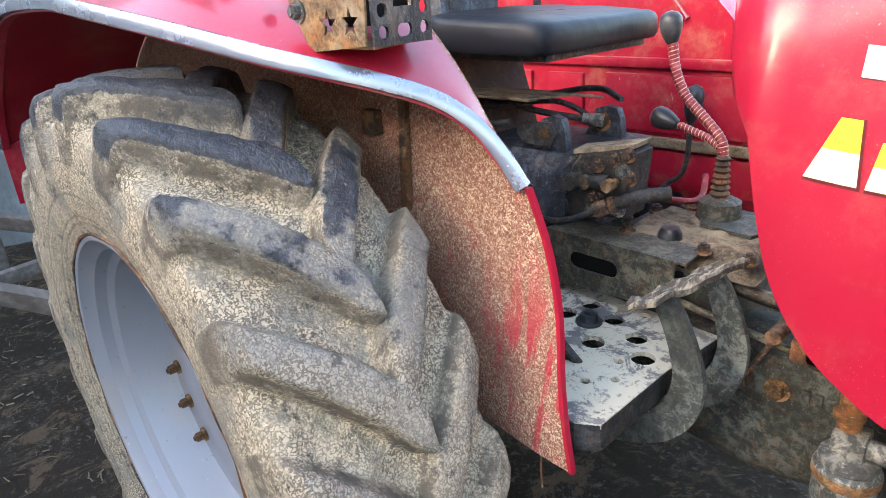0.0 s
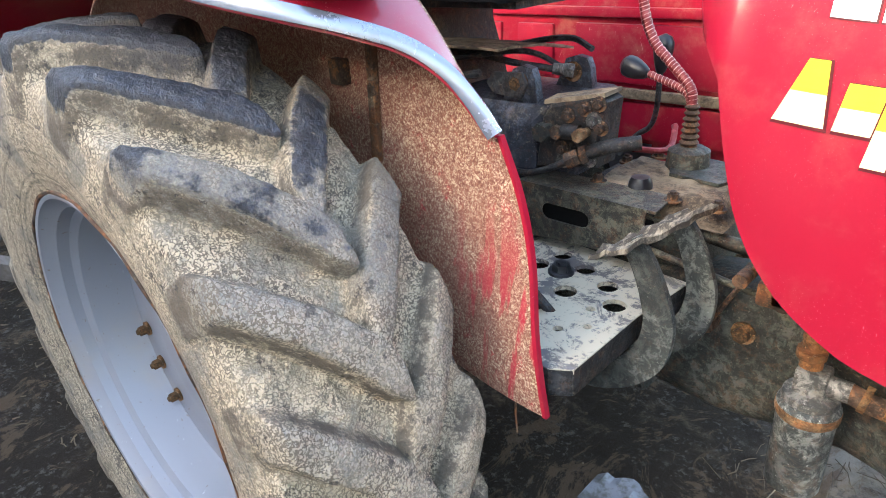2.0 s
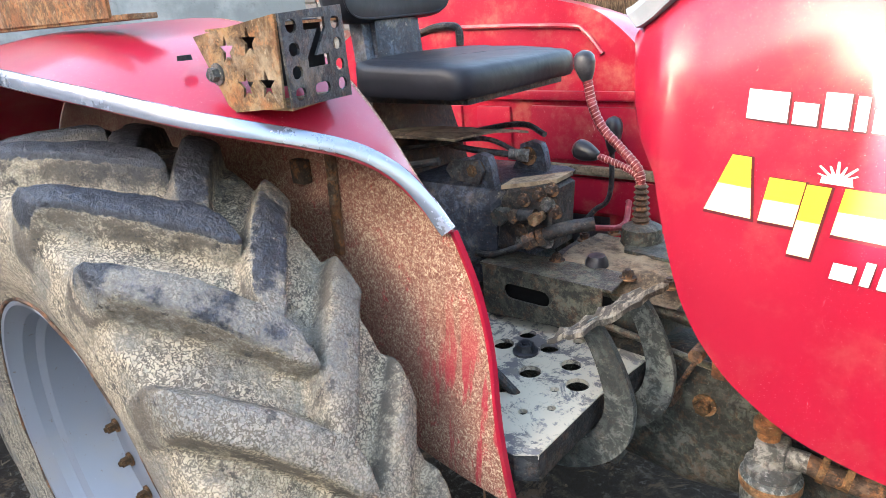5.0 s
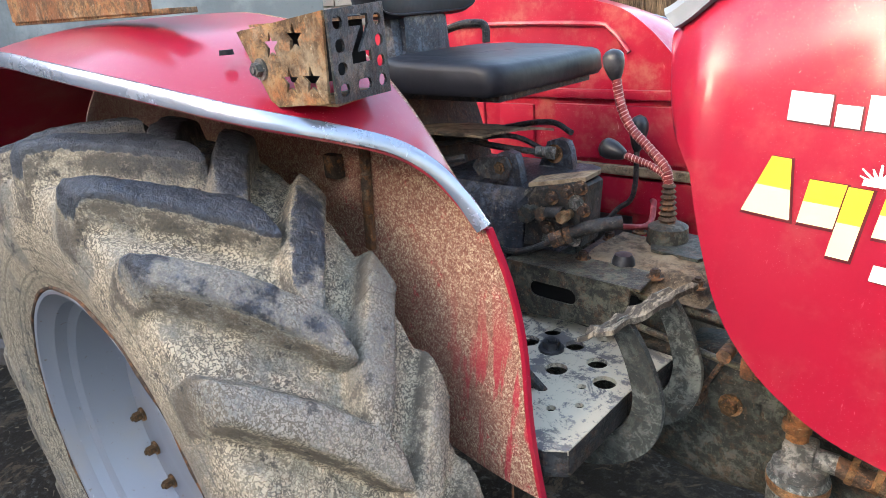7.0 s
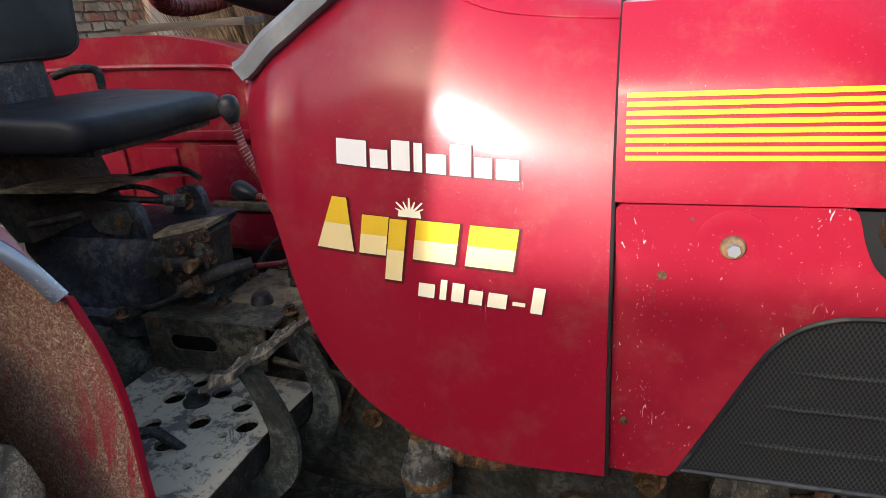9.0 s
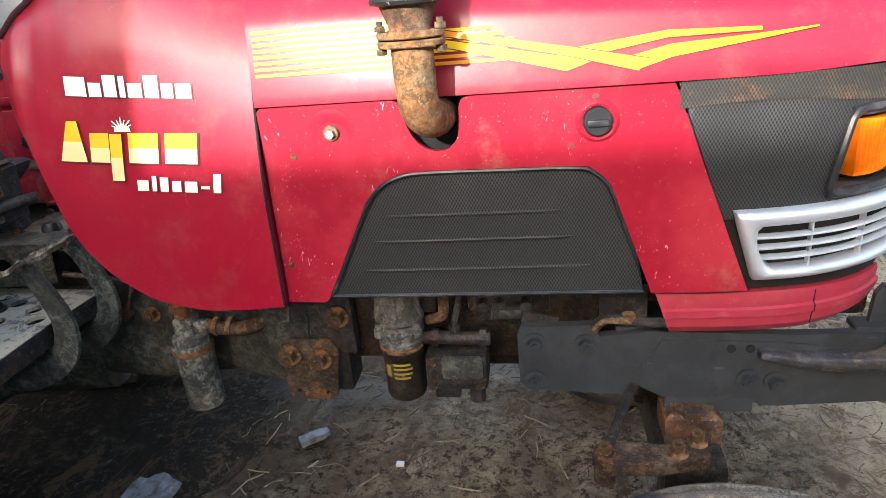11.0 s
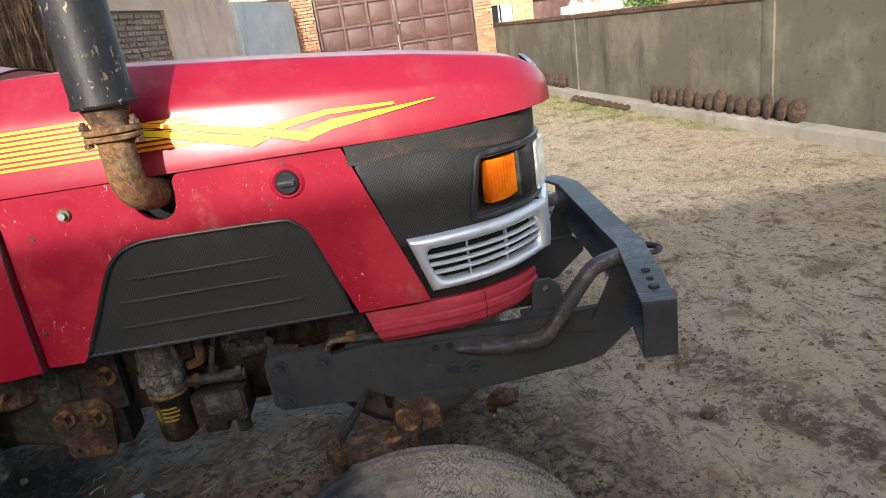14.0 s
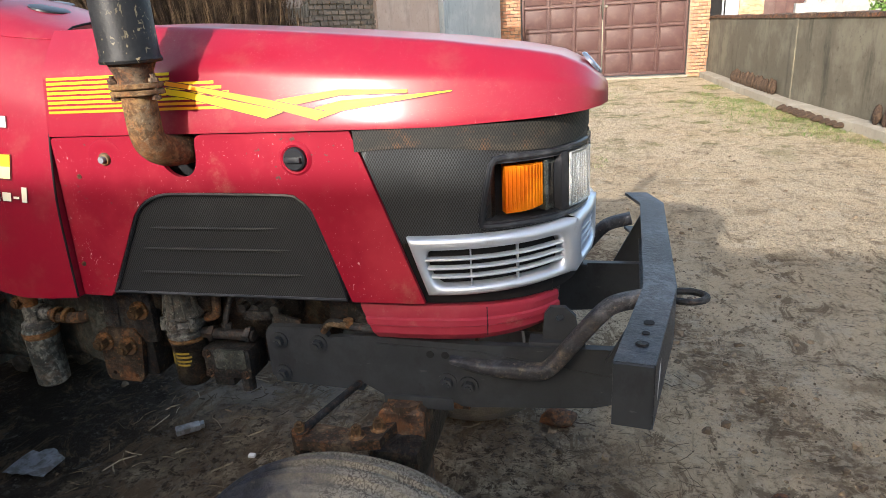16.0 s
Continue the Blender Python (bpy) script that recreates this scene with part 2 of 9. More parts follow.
def make_iron(name, base, light, rust, dust, rough=0.62):
    k = Mat(name, base, rough, 0.25, 0.36)
    light = tuple(1.3 * c for c in light)
    k.mix(light, k.ramp(k.noise(34, 8, 0.80, dist=0.4), 0.45, 0.58, 0, 0.9))
    k.mix(tuple(0.45 * c for c in base), k.ramp(k.noise(5, 5, 0.6), 0.40, 0.62, 0.8, 0))
    k.mix(tuple(min(0.6, 1.9 * c) for c in light), k.ramp(k.noise(150, 3, 0.6), 0.645, 0.70, 0, 0.4))
    k.mix((0.20, 0.075, 0.025), k.ramp(k.noise(8, 7, 0.72), 0.62 - 0.3 * rust, 0.80 - 0.3 * rust, 0, min(1, rust * 1.6)))
    k.mix((0.33, 0.135, 0.045), k.math("MULTIPLY", k.ramp(k.noise(42, 5, 0.75), 0.5, 0.64), min(1.0, rust)))
    k.mix((0.25, 0.195, 0.130), k.ramp(k.noise(7, 9, 0.78), 0.60 - 0.2 * dust, 0.72 - 0.1 * dust, 0, min(1, dust * 1.4)))
    k.mix((0.40, 0.34, 0.25), k.math("MULTIPLY", k.ramp(k.noise(70, 6, 0.75), 0.58, 0.72), min(0.5, 0.12 + 0.7 * dust)))
    k.mix(tuple(0.35 * c for c in base), k.ramp(k.noise(55, 6, 0.75), 0.60, 0.70, 0, 0.7))
    k.bump(k.noise(90, 5, 0.70), 0.55, 0.006).bump(k.noise(14, 4), 0.2, 0.012)
    return k.m


IRON = make_iron("iron_grimy", (0.013, 0.014, 0.015), (0.040, 0.042, 0.045), 0.10, 0.25)
IRON_GREEN = make_iron("iron_greenish", (0.026, 0.030, 0.027), (0.080, 0.088, 0.077), 0.12, 0.25)
IRON_BLUE = make_iron("iron_blueblack", (0.022, 0.026, 0.036), (0.060, 0.070, 0.090), 0.05, 0.30, 0.5)
IRON_GREASY = make_iron("iron_oily", (0.012, 0.011, 0.010), (0.040, 0.036, 0.030), 0.12, 0.2, 0.42)
RUST = make_iron("rusty_iron", (0.085, 0.048, 0.022), (0.21, 0.125, 0.055), 0.48, 0.5, 0.85)
RUST_DARK = make_iron("rusty_dark", (0.045, 0.030, 0.022), (0.10, 0.065, 0.045), 0.45, 0.4, 0.8)
k = Mat("rail_paint", (0.023, 0.026, 0.030), 0.48, 0.0, 0.32)
k.mix((0.036, 0.040, 0.046), k.ramp(k.noise(5, 7, 0.7), 0.40, 0.62))
k.mix((0.014, 0.015, 0.018), k.ramp(k.noise(13, 7, 0.72, (1, 1, 0.5)), 0.56, 0.66, 0, 0.6))
k.mix((0.15, 0.13, 0.10), k.ramp(k.noise(8, 9, 0.78, (0.6, 1, 1)), 0.62, 0.74, 0, 0.45))
k.mix((0.10, 0.10, 0.105), k.ramp(k.noise(60, 4, 0.65, (0.3, 1, 1)), 0.66, 0.72, 0, 0.5))
k.bump(k.noise(50, 5, 0.65), 0.18, 0.004)
RAIL = k.m
BRACE = make_iron("brace_paint", (0.034, 0.037, 0.045), (0.075, 0.078, 0.088), 0.03, 0.45, 0.55)
BUMPER = make_iron("bumper_paint", (0.034, 0.038, 0.048), (0.070, 0.076, 0.092), 0.02, 0.12, 0.45)
DIRT_TOP = make_iron("dirt_caked", (0.06, 0.046, 0.034), (0.17, 0.125, 0.080), 0.12, 1.0, 0.95)
BRACKET = make_iron("rust_stained_iron", (0.028, 0.021, 0.016), (0.070, 0.050, 0.035), 0.30, 0.3, 0.8)
PEDAL = make_iron("worn_pedal_paint", (0.040, 0.046, 0.044), (0.13, 0.14, 0.125), 0.05, 0.2)
PLATE_BOX = make_iron("worn_sheet", (0.034, 0.033, 0.028), (0.115, 0.112, 0.080), 0.16, 0.25, 0.5)
k = Mat("muffler_paint", (0.011, 0.011, 0.012), 0.5, 0.0, 0.25)
k.mix((0.022, 0.022, 0.022), k.ramp(k.noise(14, 6, 0.7), 0.42, 0.7))
flecks = k.math("MULTIPLY", k.ramp(k.noise(85, 3, 0.6, (1, 1, 0.6), 0.8), 0.615, 0.64), k.ramp(k.noise(4, 3, 0.6), 0.44, 0.58))
k.mix((0.24, 0.20, 0.12), k.math("MULTIPLY", flecks, 0.9))
k.bump(k.noise(90, 4), 0.25, 0.004)
MUFFLER = k.m
ALUMINIUM = make_iron("cast_aluminium", (0.065, 0.066, 0.062), (0.23, 0.225, 0.205), 0.10, 0.35, 0.55)
FILTER = make_iron("filter_can", (0.045, 0.052, 0.050), (0.21, 0.22, 0.205), 0.10, 0.25, 0.6)

k = Mat("worn_chequer", (0.35, 0.318, 0.245), 0.6)
k.mix((0.055, 0.054, 0.062), k.ramp(k.noise(11, 8, 0.78, dist=0.6), 0.51, 0.57, 0, 0.9))
k.mix((0.10, 0.10, 0.11), k.ramp(k.noise(50, 5, 0.7), 0.55, 0.64, 0, 0.8))
k.mix((0.30, 0.25, 0.17), k.ramp(k.noise(7, 5), 0.5, 0.8, 0, 0.6))
k.bump(k.noise(50, 5), 0.2, 0.003)
FOOT = k.m

k = Mat("chin_red", (0.29, 0.020, 0.042), 0.55, 0.0, 0.4)
k.mix((0.33, 0.055, 0.075), k.ramp(k.noise(6, 6, 0.7), 0.45, 0.72, 0, 0.6))
k.mix(DUST, k.ramp(k.noise(14, 8, 0.75), 0.55, 0.75, 0, 0.35))
k.bump(k.noise(120, 4), 0.12, 0.003)
CHIN = k.m
k = Mat("black_vinyl", (0.0065, 0.007, 0.0100), 0.46, 0.0, 0.17)
k.mix((0.016, 0.018, 0.024), k.ramp(k.noise(7, 6, 0.6), 0.45, 0.75, 0, 0.7))
k.bump(k.noise(9, 3, 0.5, dist=0.3), 0.22, 0.02).bump(k.noise(220, 2), 0.08, 0.002)
VINYL = k.m
k = Mat("black_plastic", (0.016, 0.017, 0.020), 0.35)
k.mix((0.05, 0.05, 0.055), k.ramp(k.noise(20, 5), 0.5, 0.7))
PLASTIC = k.m
k = Mat("grey_trim_plastic", (0.19, 0.205, 0.225), 0.36)
k.mix((0.27, 0.28, 0.29), k.ramp(k.noise(9, 6, 0.6), 0.45, 0.7))
GREY = k.m

def holes_in(k, scale):
    """Round holes in staggered rows."""
    st = (1.0, 0.0, 0.577)
    a = k.voronoi(scale, "F1", 0.0, st)
    b = k.voronoi(scale, "F1", 0.0, st, (0.5 / scale, 0.0, 0.5 / scale))
    return k.ramp(k.math("MINIMUM", a, b), 0.24, 0.33, 1, 0)


k = Mat("perforated_black", (0.029, 0.031, 0.035), 0.55)
hole = holes_in(k, 150)
k.mix((0.050, 0.052, 0.056), k.ramp(k.noise(5, 6, 0.65), 0.42, 0.72))
k.mix((0.12, 0.105, 0.085), k.ramp(k.noise(9, 7, 0.7, (1, 1, 2.5)), 0.60, 0.80, 0, 0.28))
k.mix((0.005, 0.005, 0.005), k.math("MULTIPLY", hole, 0.93))
k.bump(hole, -0.3, 0.0015)
MESH = k.m
k = Mat("mesh_faded", (0.028, 0.027, 0.025), 0.65)
hole = holes_in(k, 150)
k.mix((0.085, 0.068, 0.048), k.ramp(k.noise(7, 7, 0.72, (1, 1, 2)), 0.44, 0.66, 0, 0.8))
k.mix((0.13, 0.060, 0.024), k.ramp(k.noise(11, 7, 0.75), 0.54, 0.66, 0, 0.7))
k.mix((0.008, 0.008, 0.008), k.math("MULTIPLY", hole, 0.85))
k.bump(k.noise(12, 4), 0.3, 0.012)
MESH_OLD = k.m

k = Mat("amber_lens", (0.85, 0.25, 0.01), 0.18)
k.mix((0.55, 0.11, 0.005), k.ramp(k.noise(9, 3), 0.4, 0.7))
k.set("Transmission Weight", 0.25)
AMBER = k.m
k = Mat("clear_lens", (0.92, 0.94, 0.95), 0.04)
k.set("Transmission Weight", 0.95)
LENS = k.m
k = Mat("reflector", (0.50, 0.52, 0.54), 0.12, 1.0)
k.mix((0.10, 0.10, 0.11), k.ramp(k.noise(24, 3, 0.6, (1, 1, 0.4)), 0.46, 0.56, 0, 0.8))
REFLECT = k.m

k = Mat("sleeve_red", (0.13, 0.015, 0.018), 0.45)
k.mix((0.24, 0.06, 0.07), k.ramp(k.noise(40, 4, 0.6), 0.5, 0.7))
SLEEVE = k.m
CORD = Mat("sleeve_cord", (0.36, 0.22, 0.21), 0.4).m
k = Mat("wheel_wrap", (0.095, 0.010, 0.012), 0.45)
k.mix((0.17, 0.032, 0.034), k.ramp(k.noise(30, 5), 0.48, 0.7))
k.mix((0.035, 0.008, 0.009), k.ramp(k.noise(55, 5, 0.7), 0.56, 0.66, 0, 0.7))
k.bump(k.noise(120, 3), 0.25, 0.003)
WRAP = k.m
WHITE = Mat("sticker_white", (0.74, 0.73, 0.72), 0.4).m
OUTLINE = Mat("sticker_black", (0.085, 0.008, 0.012), 0.4).m
YELLOW = Mat("sticker_yellow", (0.90, 0.55, 0.01), 0.42, 0.0, 0.24).m
ORANGE = Mat("sticker_orange", (0.85, 0.28, 0.01), 0.42, 0.0, 0.24).m
PRINT = Mat("faded_print", (0.24, 0.18, 0.035), 0.5).m
k = Mat("sticker_gold", (0.72, 0.58, 0.30), 0.3)
GOLD_LOW = k.m
k = Mat("sticker_gold_top", (0.66, 0.43, 0.03), 0.3)
GOLD = k.m
CREAM = Mat("sticker_cream", (0.84, 0.78, 0.60), 0.35).m

k = Mat("brake_pad_worn", (0.050, 0.042, 0.034), 0.85)
k.mix((0.24, 0.205, 0.155), k.ramp(k.noise(25, 6, 0.7, (3, 1, 1)), 0.45, 0.65))
k.bump(k.noise(50, 5, 0.7), 0.6, 0.01)
PAD = k.m

k = Mat("dry_mud_ground", (0.55, 0.435, 0.295), 0.95, 0.0, 0.06)
k.mix((0.58, 0.475, 0.335), k.ramp(k.noise(0.7, 6, 0.6), 0.40, 0.58))
k.mix((0.235, 0.178, 0.115), k.ramp(k.noise(1.7, 8, 0.72, (1, 1.5, 1)), 0.52, 0.66, 0, 0.75))
k.mix((0.58, 0.50, 0.38), k.math("MULTIPLY", k.ramp(k.noise(5, 8, 0.72), 0.50, 0.64), 0.7))
k.mix((0.13, 0.092, 0.058), k.ramp(k.noise(9, 9, 0.78, (1, 1.6, 1), 0.5), 0.55, 0.62, 0, 0.6))
k.mix((0.13, 0.095, 0.06), k.ramp(k.noise(48, 6, 0.80), 0.55, 0.61, 0, 0.6))
# wheel tracks running towards the gate
k.mix((0.20, 0.148, 0.096), k.ramp(k.noise(7, 8, 0.76, (1.3, 0.4, 1), 0.8), 0.52, 0.62, 0, 0.5))
k.mix((0.62, 0.53, 0.40), k.ramp(k.noise(8, 8, 0.76, (1.2, 0.45, 1), 0.8), 0.57, 0.67, 0, 0.35))
k.mix((0.53, 0.46, 0.35), k.ramp(k.noise(120, 4, 0.7), 0.57, 0.64, 0, 0.45))
k.mix((0.13, 0.135, 0.045), k.math("MULTIPLY", k.ramp(k.noise(1.1, 8, 0.78), 0.50, 0.62, 0, 0.85), k.ramp(k.axis(1), 4.5, 8.0)))
# trodden brown earth round the tractor, paler grey behind it, darker under the gearbox
near = k.ramp(k.math("ADD", k.axis(0), k.math("MULTIPLY", k.axis(1), 0.5)), 3.5, 2.9)
k.mix((0.185, 0.134, 0.092), k.math("MULTIPLY", k.ramp(k.noise(4, 9, 0.75), 0.36, 0.58, 0.15, 0.9), near))
k.mix((0.30, 0.245, 0.175), k.math("MULTIPLY", k.ramp(k.noise(6.5, 7, 0.72, dist=0.6), 0.54, 0.62, 0, 0.85), near))
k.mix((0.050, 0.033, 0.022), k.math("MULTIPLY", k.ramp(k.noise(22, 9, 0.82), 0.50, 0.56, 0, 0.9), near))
k.mix((0.34, 0.29, 0.215), k.math("MULTIPLY", k.ramp(k.noise(34, 8, 0.82), 0.57, 0.63, 0, 0.6), near))
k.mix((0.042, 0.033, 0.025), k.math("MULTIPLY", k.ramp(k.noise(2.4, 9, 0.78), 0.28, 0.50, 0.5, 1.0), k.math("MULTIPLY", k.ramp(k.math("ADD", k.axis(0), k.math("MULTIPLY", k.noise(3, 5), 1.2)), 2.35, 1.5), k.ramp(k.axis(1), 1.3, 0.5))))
k.mix((0.275, 0.242, 0.200), k.math("MULTIPLY", k.ramp(k.noise(5, 9, 0.76), 0.38, 0.55, 0, 0.85), k.math("MULTIPLY", k.ramp(k.math("ADD", k.axis(1), k.math("MULTIPLY", k.noise(3, 4), 0.6)), 0.50, 0.85), k.math("MULTIPLY", k.ramp(k.axis(1), 3.2, 2.2), k.math("MULTIPLY", k.ramp(k.axis(0), 3.1, 2.3), k.ramp(k.axis(0), 0.75, 1.25))))))
k.mix((0.165, 0.148, 0.128), k.math("MULTIPLY", k.ramp(k.noise(30, 7, 0.80), 0.53, 0.59, 0, 0.7), k.ramp(k.noise(4, 5, 0.7), 0.42, 0.58)))
rut = k.ramp(k.math("ABSOLUTE", k.math("SUBTRACT", k.math("ADD", k.axis(0), k.math("ADD", k.math("MULTIPLY", k.axis(1), 0.356), k.math("MULTIPLY", k.noise(2.5, 5, 0.65), 0.5))), 4.22), 0.0), 0.03, 0.26, 1.0, 0.0)
k.mix((0.145, 0.098, 0.062), k.math("MULTIPLY", rut, k.ramp(k.noise(11, 9, 0.78, (1, 1.5, 1)), 0.42, 0.58, 0.1, 0.95)))
k.mix((0.15, 0.105, 0.068), k.math("MULTIPLY", k.ramp(k.noise(3.2, 9, 0.80, (1.6, 1, 1), 0.8), 0.53, 0.59, 0, 0.8), k.ramp(k.axis(1), 4.5, 2.5)))
k.bump(k.noise(12, 9, 0.80), 1.0, 0.07).bump(k.noise(110, 5, 0.75), 0.9, 0.010)
GROUND = k.m

k = Mat("straw", (0.19, 0.145, 0.092), 0.9)
k.mix((0.075, 0.055, 0.037), k.ramp(k.noise(5, 4), 0.45, 0.60))
STRAW = k.m
k = Mat("pale_twig", (0.34, 0.28, 0.19), 0.85)
k.mix((0.20, 0.155, 0.10), k.ramp(k.noise(9, 4), 0.45, 0.60))
TWIG = k.m
k = Mat("mud_clod", (0.24, 0.18, 0.12), 0.95)
k.mix((0.10, 0.072, 0.046), k.ramp(k.t.nodes.new("ShaderNodeNewGeometry").outputs["Random Per Island"], 0.25, 0.75))
k.mix((0.16, 0.115, 0.075), k.ramp(k.noise(60, 5, 0.7), 0.5, 0.62, 0, 0.7))
k.bump(k.noise(90, 4), 0.8, 0.006)
CLOD = k.m
k = Mat("grass", (0.10, 0.15, 0.035), 0.85)
k.mix((0.22, 0.19, 0.085), k.ramp(k.noise(3, 4), 0.4, 0.65))
GRASS = k.m
k = Mat("leaf_green", (0.07, 0.15, 0.03), 0.6)
k.mix((0.12, 0.20, 0.05), k.noise(6, 3))
LEAF = k.m


def make_plaster(name, base, stain, light, scale=1.0):
    k = Mat(name, base, 0.92)
    k.mix(light, k.ramp(k.noise(1.6 * scale, 7, 0.65), 0.45, 0.68))
    k.mix(stain, k.ramp(k.noise(2.2 * scale, 7, 0.7, (1, 1, 0.22)), 0.52, 0.74, 0, 0.85))
    k.mix(stain, k.math("MULTIPLY", k.ramp(k.noise(12 * scale, 8, 0.72), 0.55, 0.72), 0.6))
    k.bump(k.noise(18, 7, 0.68), 0.35, 0.02)
    return k.m


PLASTER_GREY = make_plaster("plaster_grey", (0.125, 0.132, 0.132), (0.075, 0.08, 0.08), (0.215, 0.22, 0.215))
PLASTER_PINK = make_plaster("plaster_pink", (0.50, 0.39, 0.335), (0.29, 0.235, 0.20), (0.57, 0.47, 0.415))
PLASTER_BLUE = make_plaster("plaster_blue", (0.40, 0.45, 0.48), (0.22, 0.25, 0.27), (0.50, 0.54, 0.56))
CEMENT = make_plaster("cement_wall", (0.096, 0.087, 0.066), (0.030, 0.027, 0.021), (0.148, 0.136, 0.104), 0.8)
k = Mat("streaked_cement", (0.24, 0.24, 0.235), 0.95)
k.mix((0.34, 0.34, 0.33), k.ramp(k.noise(2.2, 7, 0.7), 0.42, 0.62))
k.mix((0.035, 0.036, 0.036), k.ramp(k.math("ADD", k.axis(2), k.math("MULTIPLY", k.noise(2.6, 7, 0.75, (1, 1, 0.22)), 1.3)), 2.30, 2.55, 0, 0.85))
k.bump(k.noise(18, 7, 0.68), 0.35, 0.02)
WALL_STAINED = k.m
CONCRETE = make_plaster("kerb_concrete", (0.25, 0.225, 0.185), (0.14, 0.12, 0.09), (0.32, 0.30, 0.25))


def make_brick(name, a, b, c):
    k = Mat(name, a, 0.92)
    info = k.t.nodes.new("ShaderNodeObjectInfo").outputs["Random"]
    geo = k.t.nodes.new("ShaderNodeNewGeometry").outputs["Random Per Island"]
    r = k.math("FRACT", k.math("ADD", info, geo), 0.0)
    k.mix(b, k.ramp(r, 0.25, 0.75))
    k.mix(c, k.ramp(k.math("FRACT", k.math("MULTIPLY", r, 7.3), 0.0), 0.55, 0.8, 0, 0.8))
    k.mix((0.27, 0.235, 0.19), k.ramp(k.noise(9, 9, 0.80), 0.49, 0.60, 0, 0.75))
    k.mix((0.075, 0.055, 0.045), k.ramp(k.noise(16, 8, 0.80), 0.56, 0.64, 0, 0.7))
    k.bump(k.noise(40, 6, 0.7), 0.5, 0.01)
    return k.m


BRICK = make_brick("old_brick", (0.23, 0.088, 0.064), (0.175, 0.112, 0.085), (0.27, 0.22, 0.18))
BRICK_GREY = make_brick("weathered_brick", (0.22, 0.165, 0.13), (0.28, 0.215, 0.17), (0.16, 0.13, 0.11))
BRICK_POST = make_brick("gatepost_brick", (0.36, 0.175, 0.10), (0.42, 0.235, 0.14), (0.27, 0.125, 0.08))
RUBBLE = make_brick("rubble_brick", (0.16, 0.085, 0.055), (0.105, 0.075, 0.055), (0.22, 0.15, 0.10))
MORTAR = make_plaster("mortar", (0.19, 0.165, 0.135), (0.08, 0.07, 0.058), (0.27, 0.24, 0.20), 3)

k = Mat("gate_paint", (0.060, 0.027, 0.026), 0.5)
k.mix((0.085, 0.047, 0.042), k.ramp(k.noise(4, 6, 0.65), 0.45, 0.7))
k.mix((0.06, 0.035, 0.03), k.ramp(k.noise(3, 6, 0.6, (1, 1, 0.3)), 0.55, 0.75, 0, 0.7))
k.bump(k.noise(3, 3), 0.1, 0.03)
GATE = k.m
k = Mat("reed", (0.048, 0.029, 0.018), 0.9)
k.mix((0.165, 0.108, 0.062), k.ramp(k.noise(5, 3), 0.42, 0.66))
REED = k.m
k = Mat("thatch", (0.20, 0.15, 0.10), 0.95)
k.mix((0.32, 0.26, 0.18), k.ramp(k.noise(14, 7, 0.75, (1, 1, 0.2)), 0.42, 0.62))
k.mix((0.08, 0.06, 0.045), k.ramp(k.noise(20, 7, 0.75, (1, 1, 0.25)), 0.55, 0.68))
k.bump(k.noise(30, 6, 0.75, (1, 1, 0.15)), 0.9, 0.04)
THATCH = k.m
k = Mat("dung_cake", (0.045, 0.028, 0.019), 0.98)
k.mix((0.085, 0.055, 0.036), k.ramp(k.noise(30, 5), 0.4, 0.65))
k.bump(k.noise(40, 6, 0.7), 0.8, 0.02)
DUNG = k.m
k = Mat("old_wood", (0.070, 0.058, 0.048), 0.9)
k.mix((0.13, 0.115, 0.10), k.ramp(k.noise(20, 6, 0.65, (0.15, 1, 1)), 0.4, 0.7))
k.bump(k.noise(40, 5, 0.7, (0.1, 1, 1)), 0.5, 0.008)
WOOD = k.m
k = Mat("plastic_scrap", (0.20, 0.205, 0.22), 0.4)
k.mix((0.10, 0.095, 0.085), k.ramp(k.noise(22, 5, 0.7), 0.42, 0.62))
SCRAP = k.m
k = Mat("house_brickwork", (0.44, 0.265, 0.165), 0.9)
k.mix((0.30, 0.17, 0.105), k.ramp(k.noise(9, 5, 0.7, (0.35, 1, 1)), 0.45, 0.62))
k.mix((0.50, 0.40, 0.31), k.ramp(k.noise(3, 6, 0.7), 0.55, 0.7, 0, 0.6))
HOUSE = k.m
SEAL = Mat("seal_rubber", (0.014, 0.012, 0.012), 0.75, 0.0, 0.2).m
# near-black: shade inside openings and holes put into colour; also the chin's seam
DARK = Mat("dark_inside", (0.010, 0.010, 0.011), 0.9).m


# ---- mesh helpers ----
CY = -0.17          # the tractor's middle plane
BASES = {}


def finish(bm, name, mat, smooth=35):
    me = bpy.data.meshes.new(name)
    bmesh.ops.recalc_face_normals(bm, faces=bm.faces)
    bm.to_mesh(me)
    bm.free()
    for m in (mat if isinstance(mat, (list, tuple)) else (mat,)):
        me.materials.append(m)
    if smooth:
        me.polygons.foreach_set("use_smooth", [True] * len(me.polygons))
        me.set_sharp_from_angle(angle=radians(smooth))
    return me


def part(name, bm, mat, parent, label="", smooth=35):
    """One mesh under a thing or a part; the points are in the world's metres."""
    ob = new(name, finish(bm, name, mat, smooth))
    ob.parent = parent
    ob.matrix_parent_inverse = Matrix.Translation(-BASES[parent.name]) if parent.name in BASES else Matrix()
    if label:
        ob["label"] = label
    return ob


def shared(name, mesh, parent, place, label=""):
    """A part that shares its mesh with others."""
    ob = new(name, mesh)
    ob.parent = parent
    if parent.name in BASES:
        ob.matrix_parent_inverse = Matrix.Translation(-BASES[parent.name])
    ob.matrix_basis = place
    if label:
        ob["label"] = label
    return ob


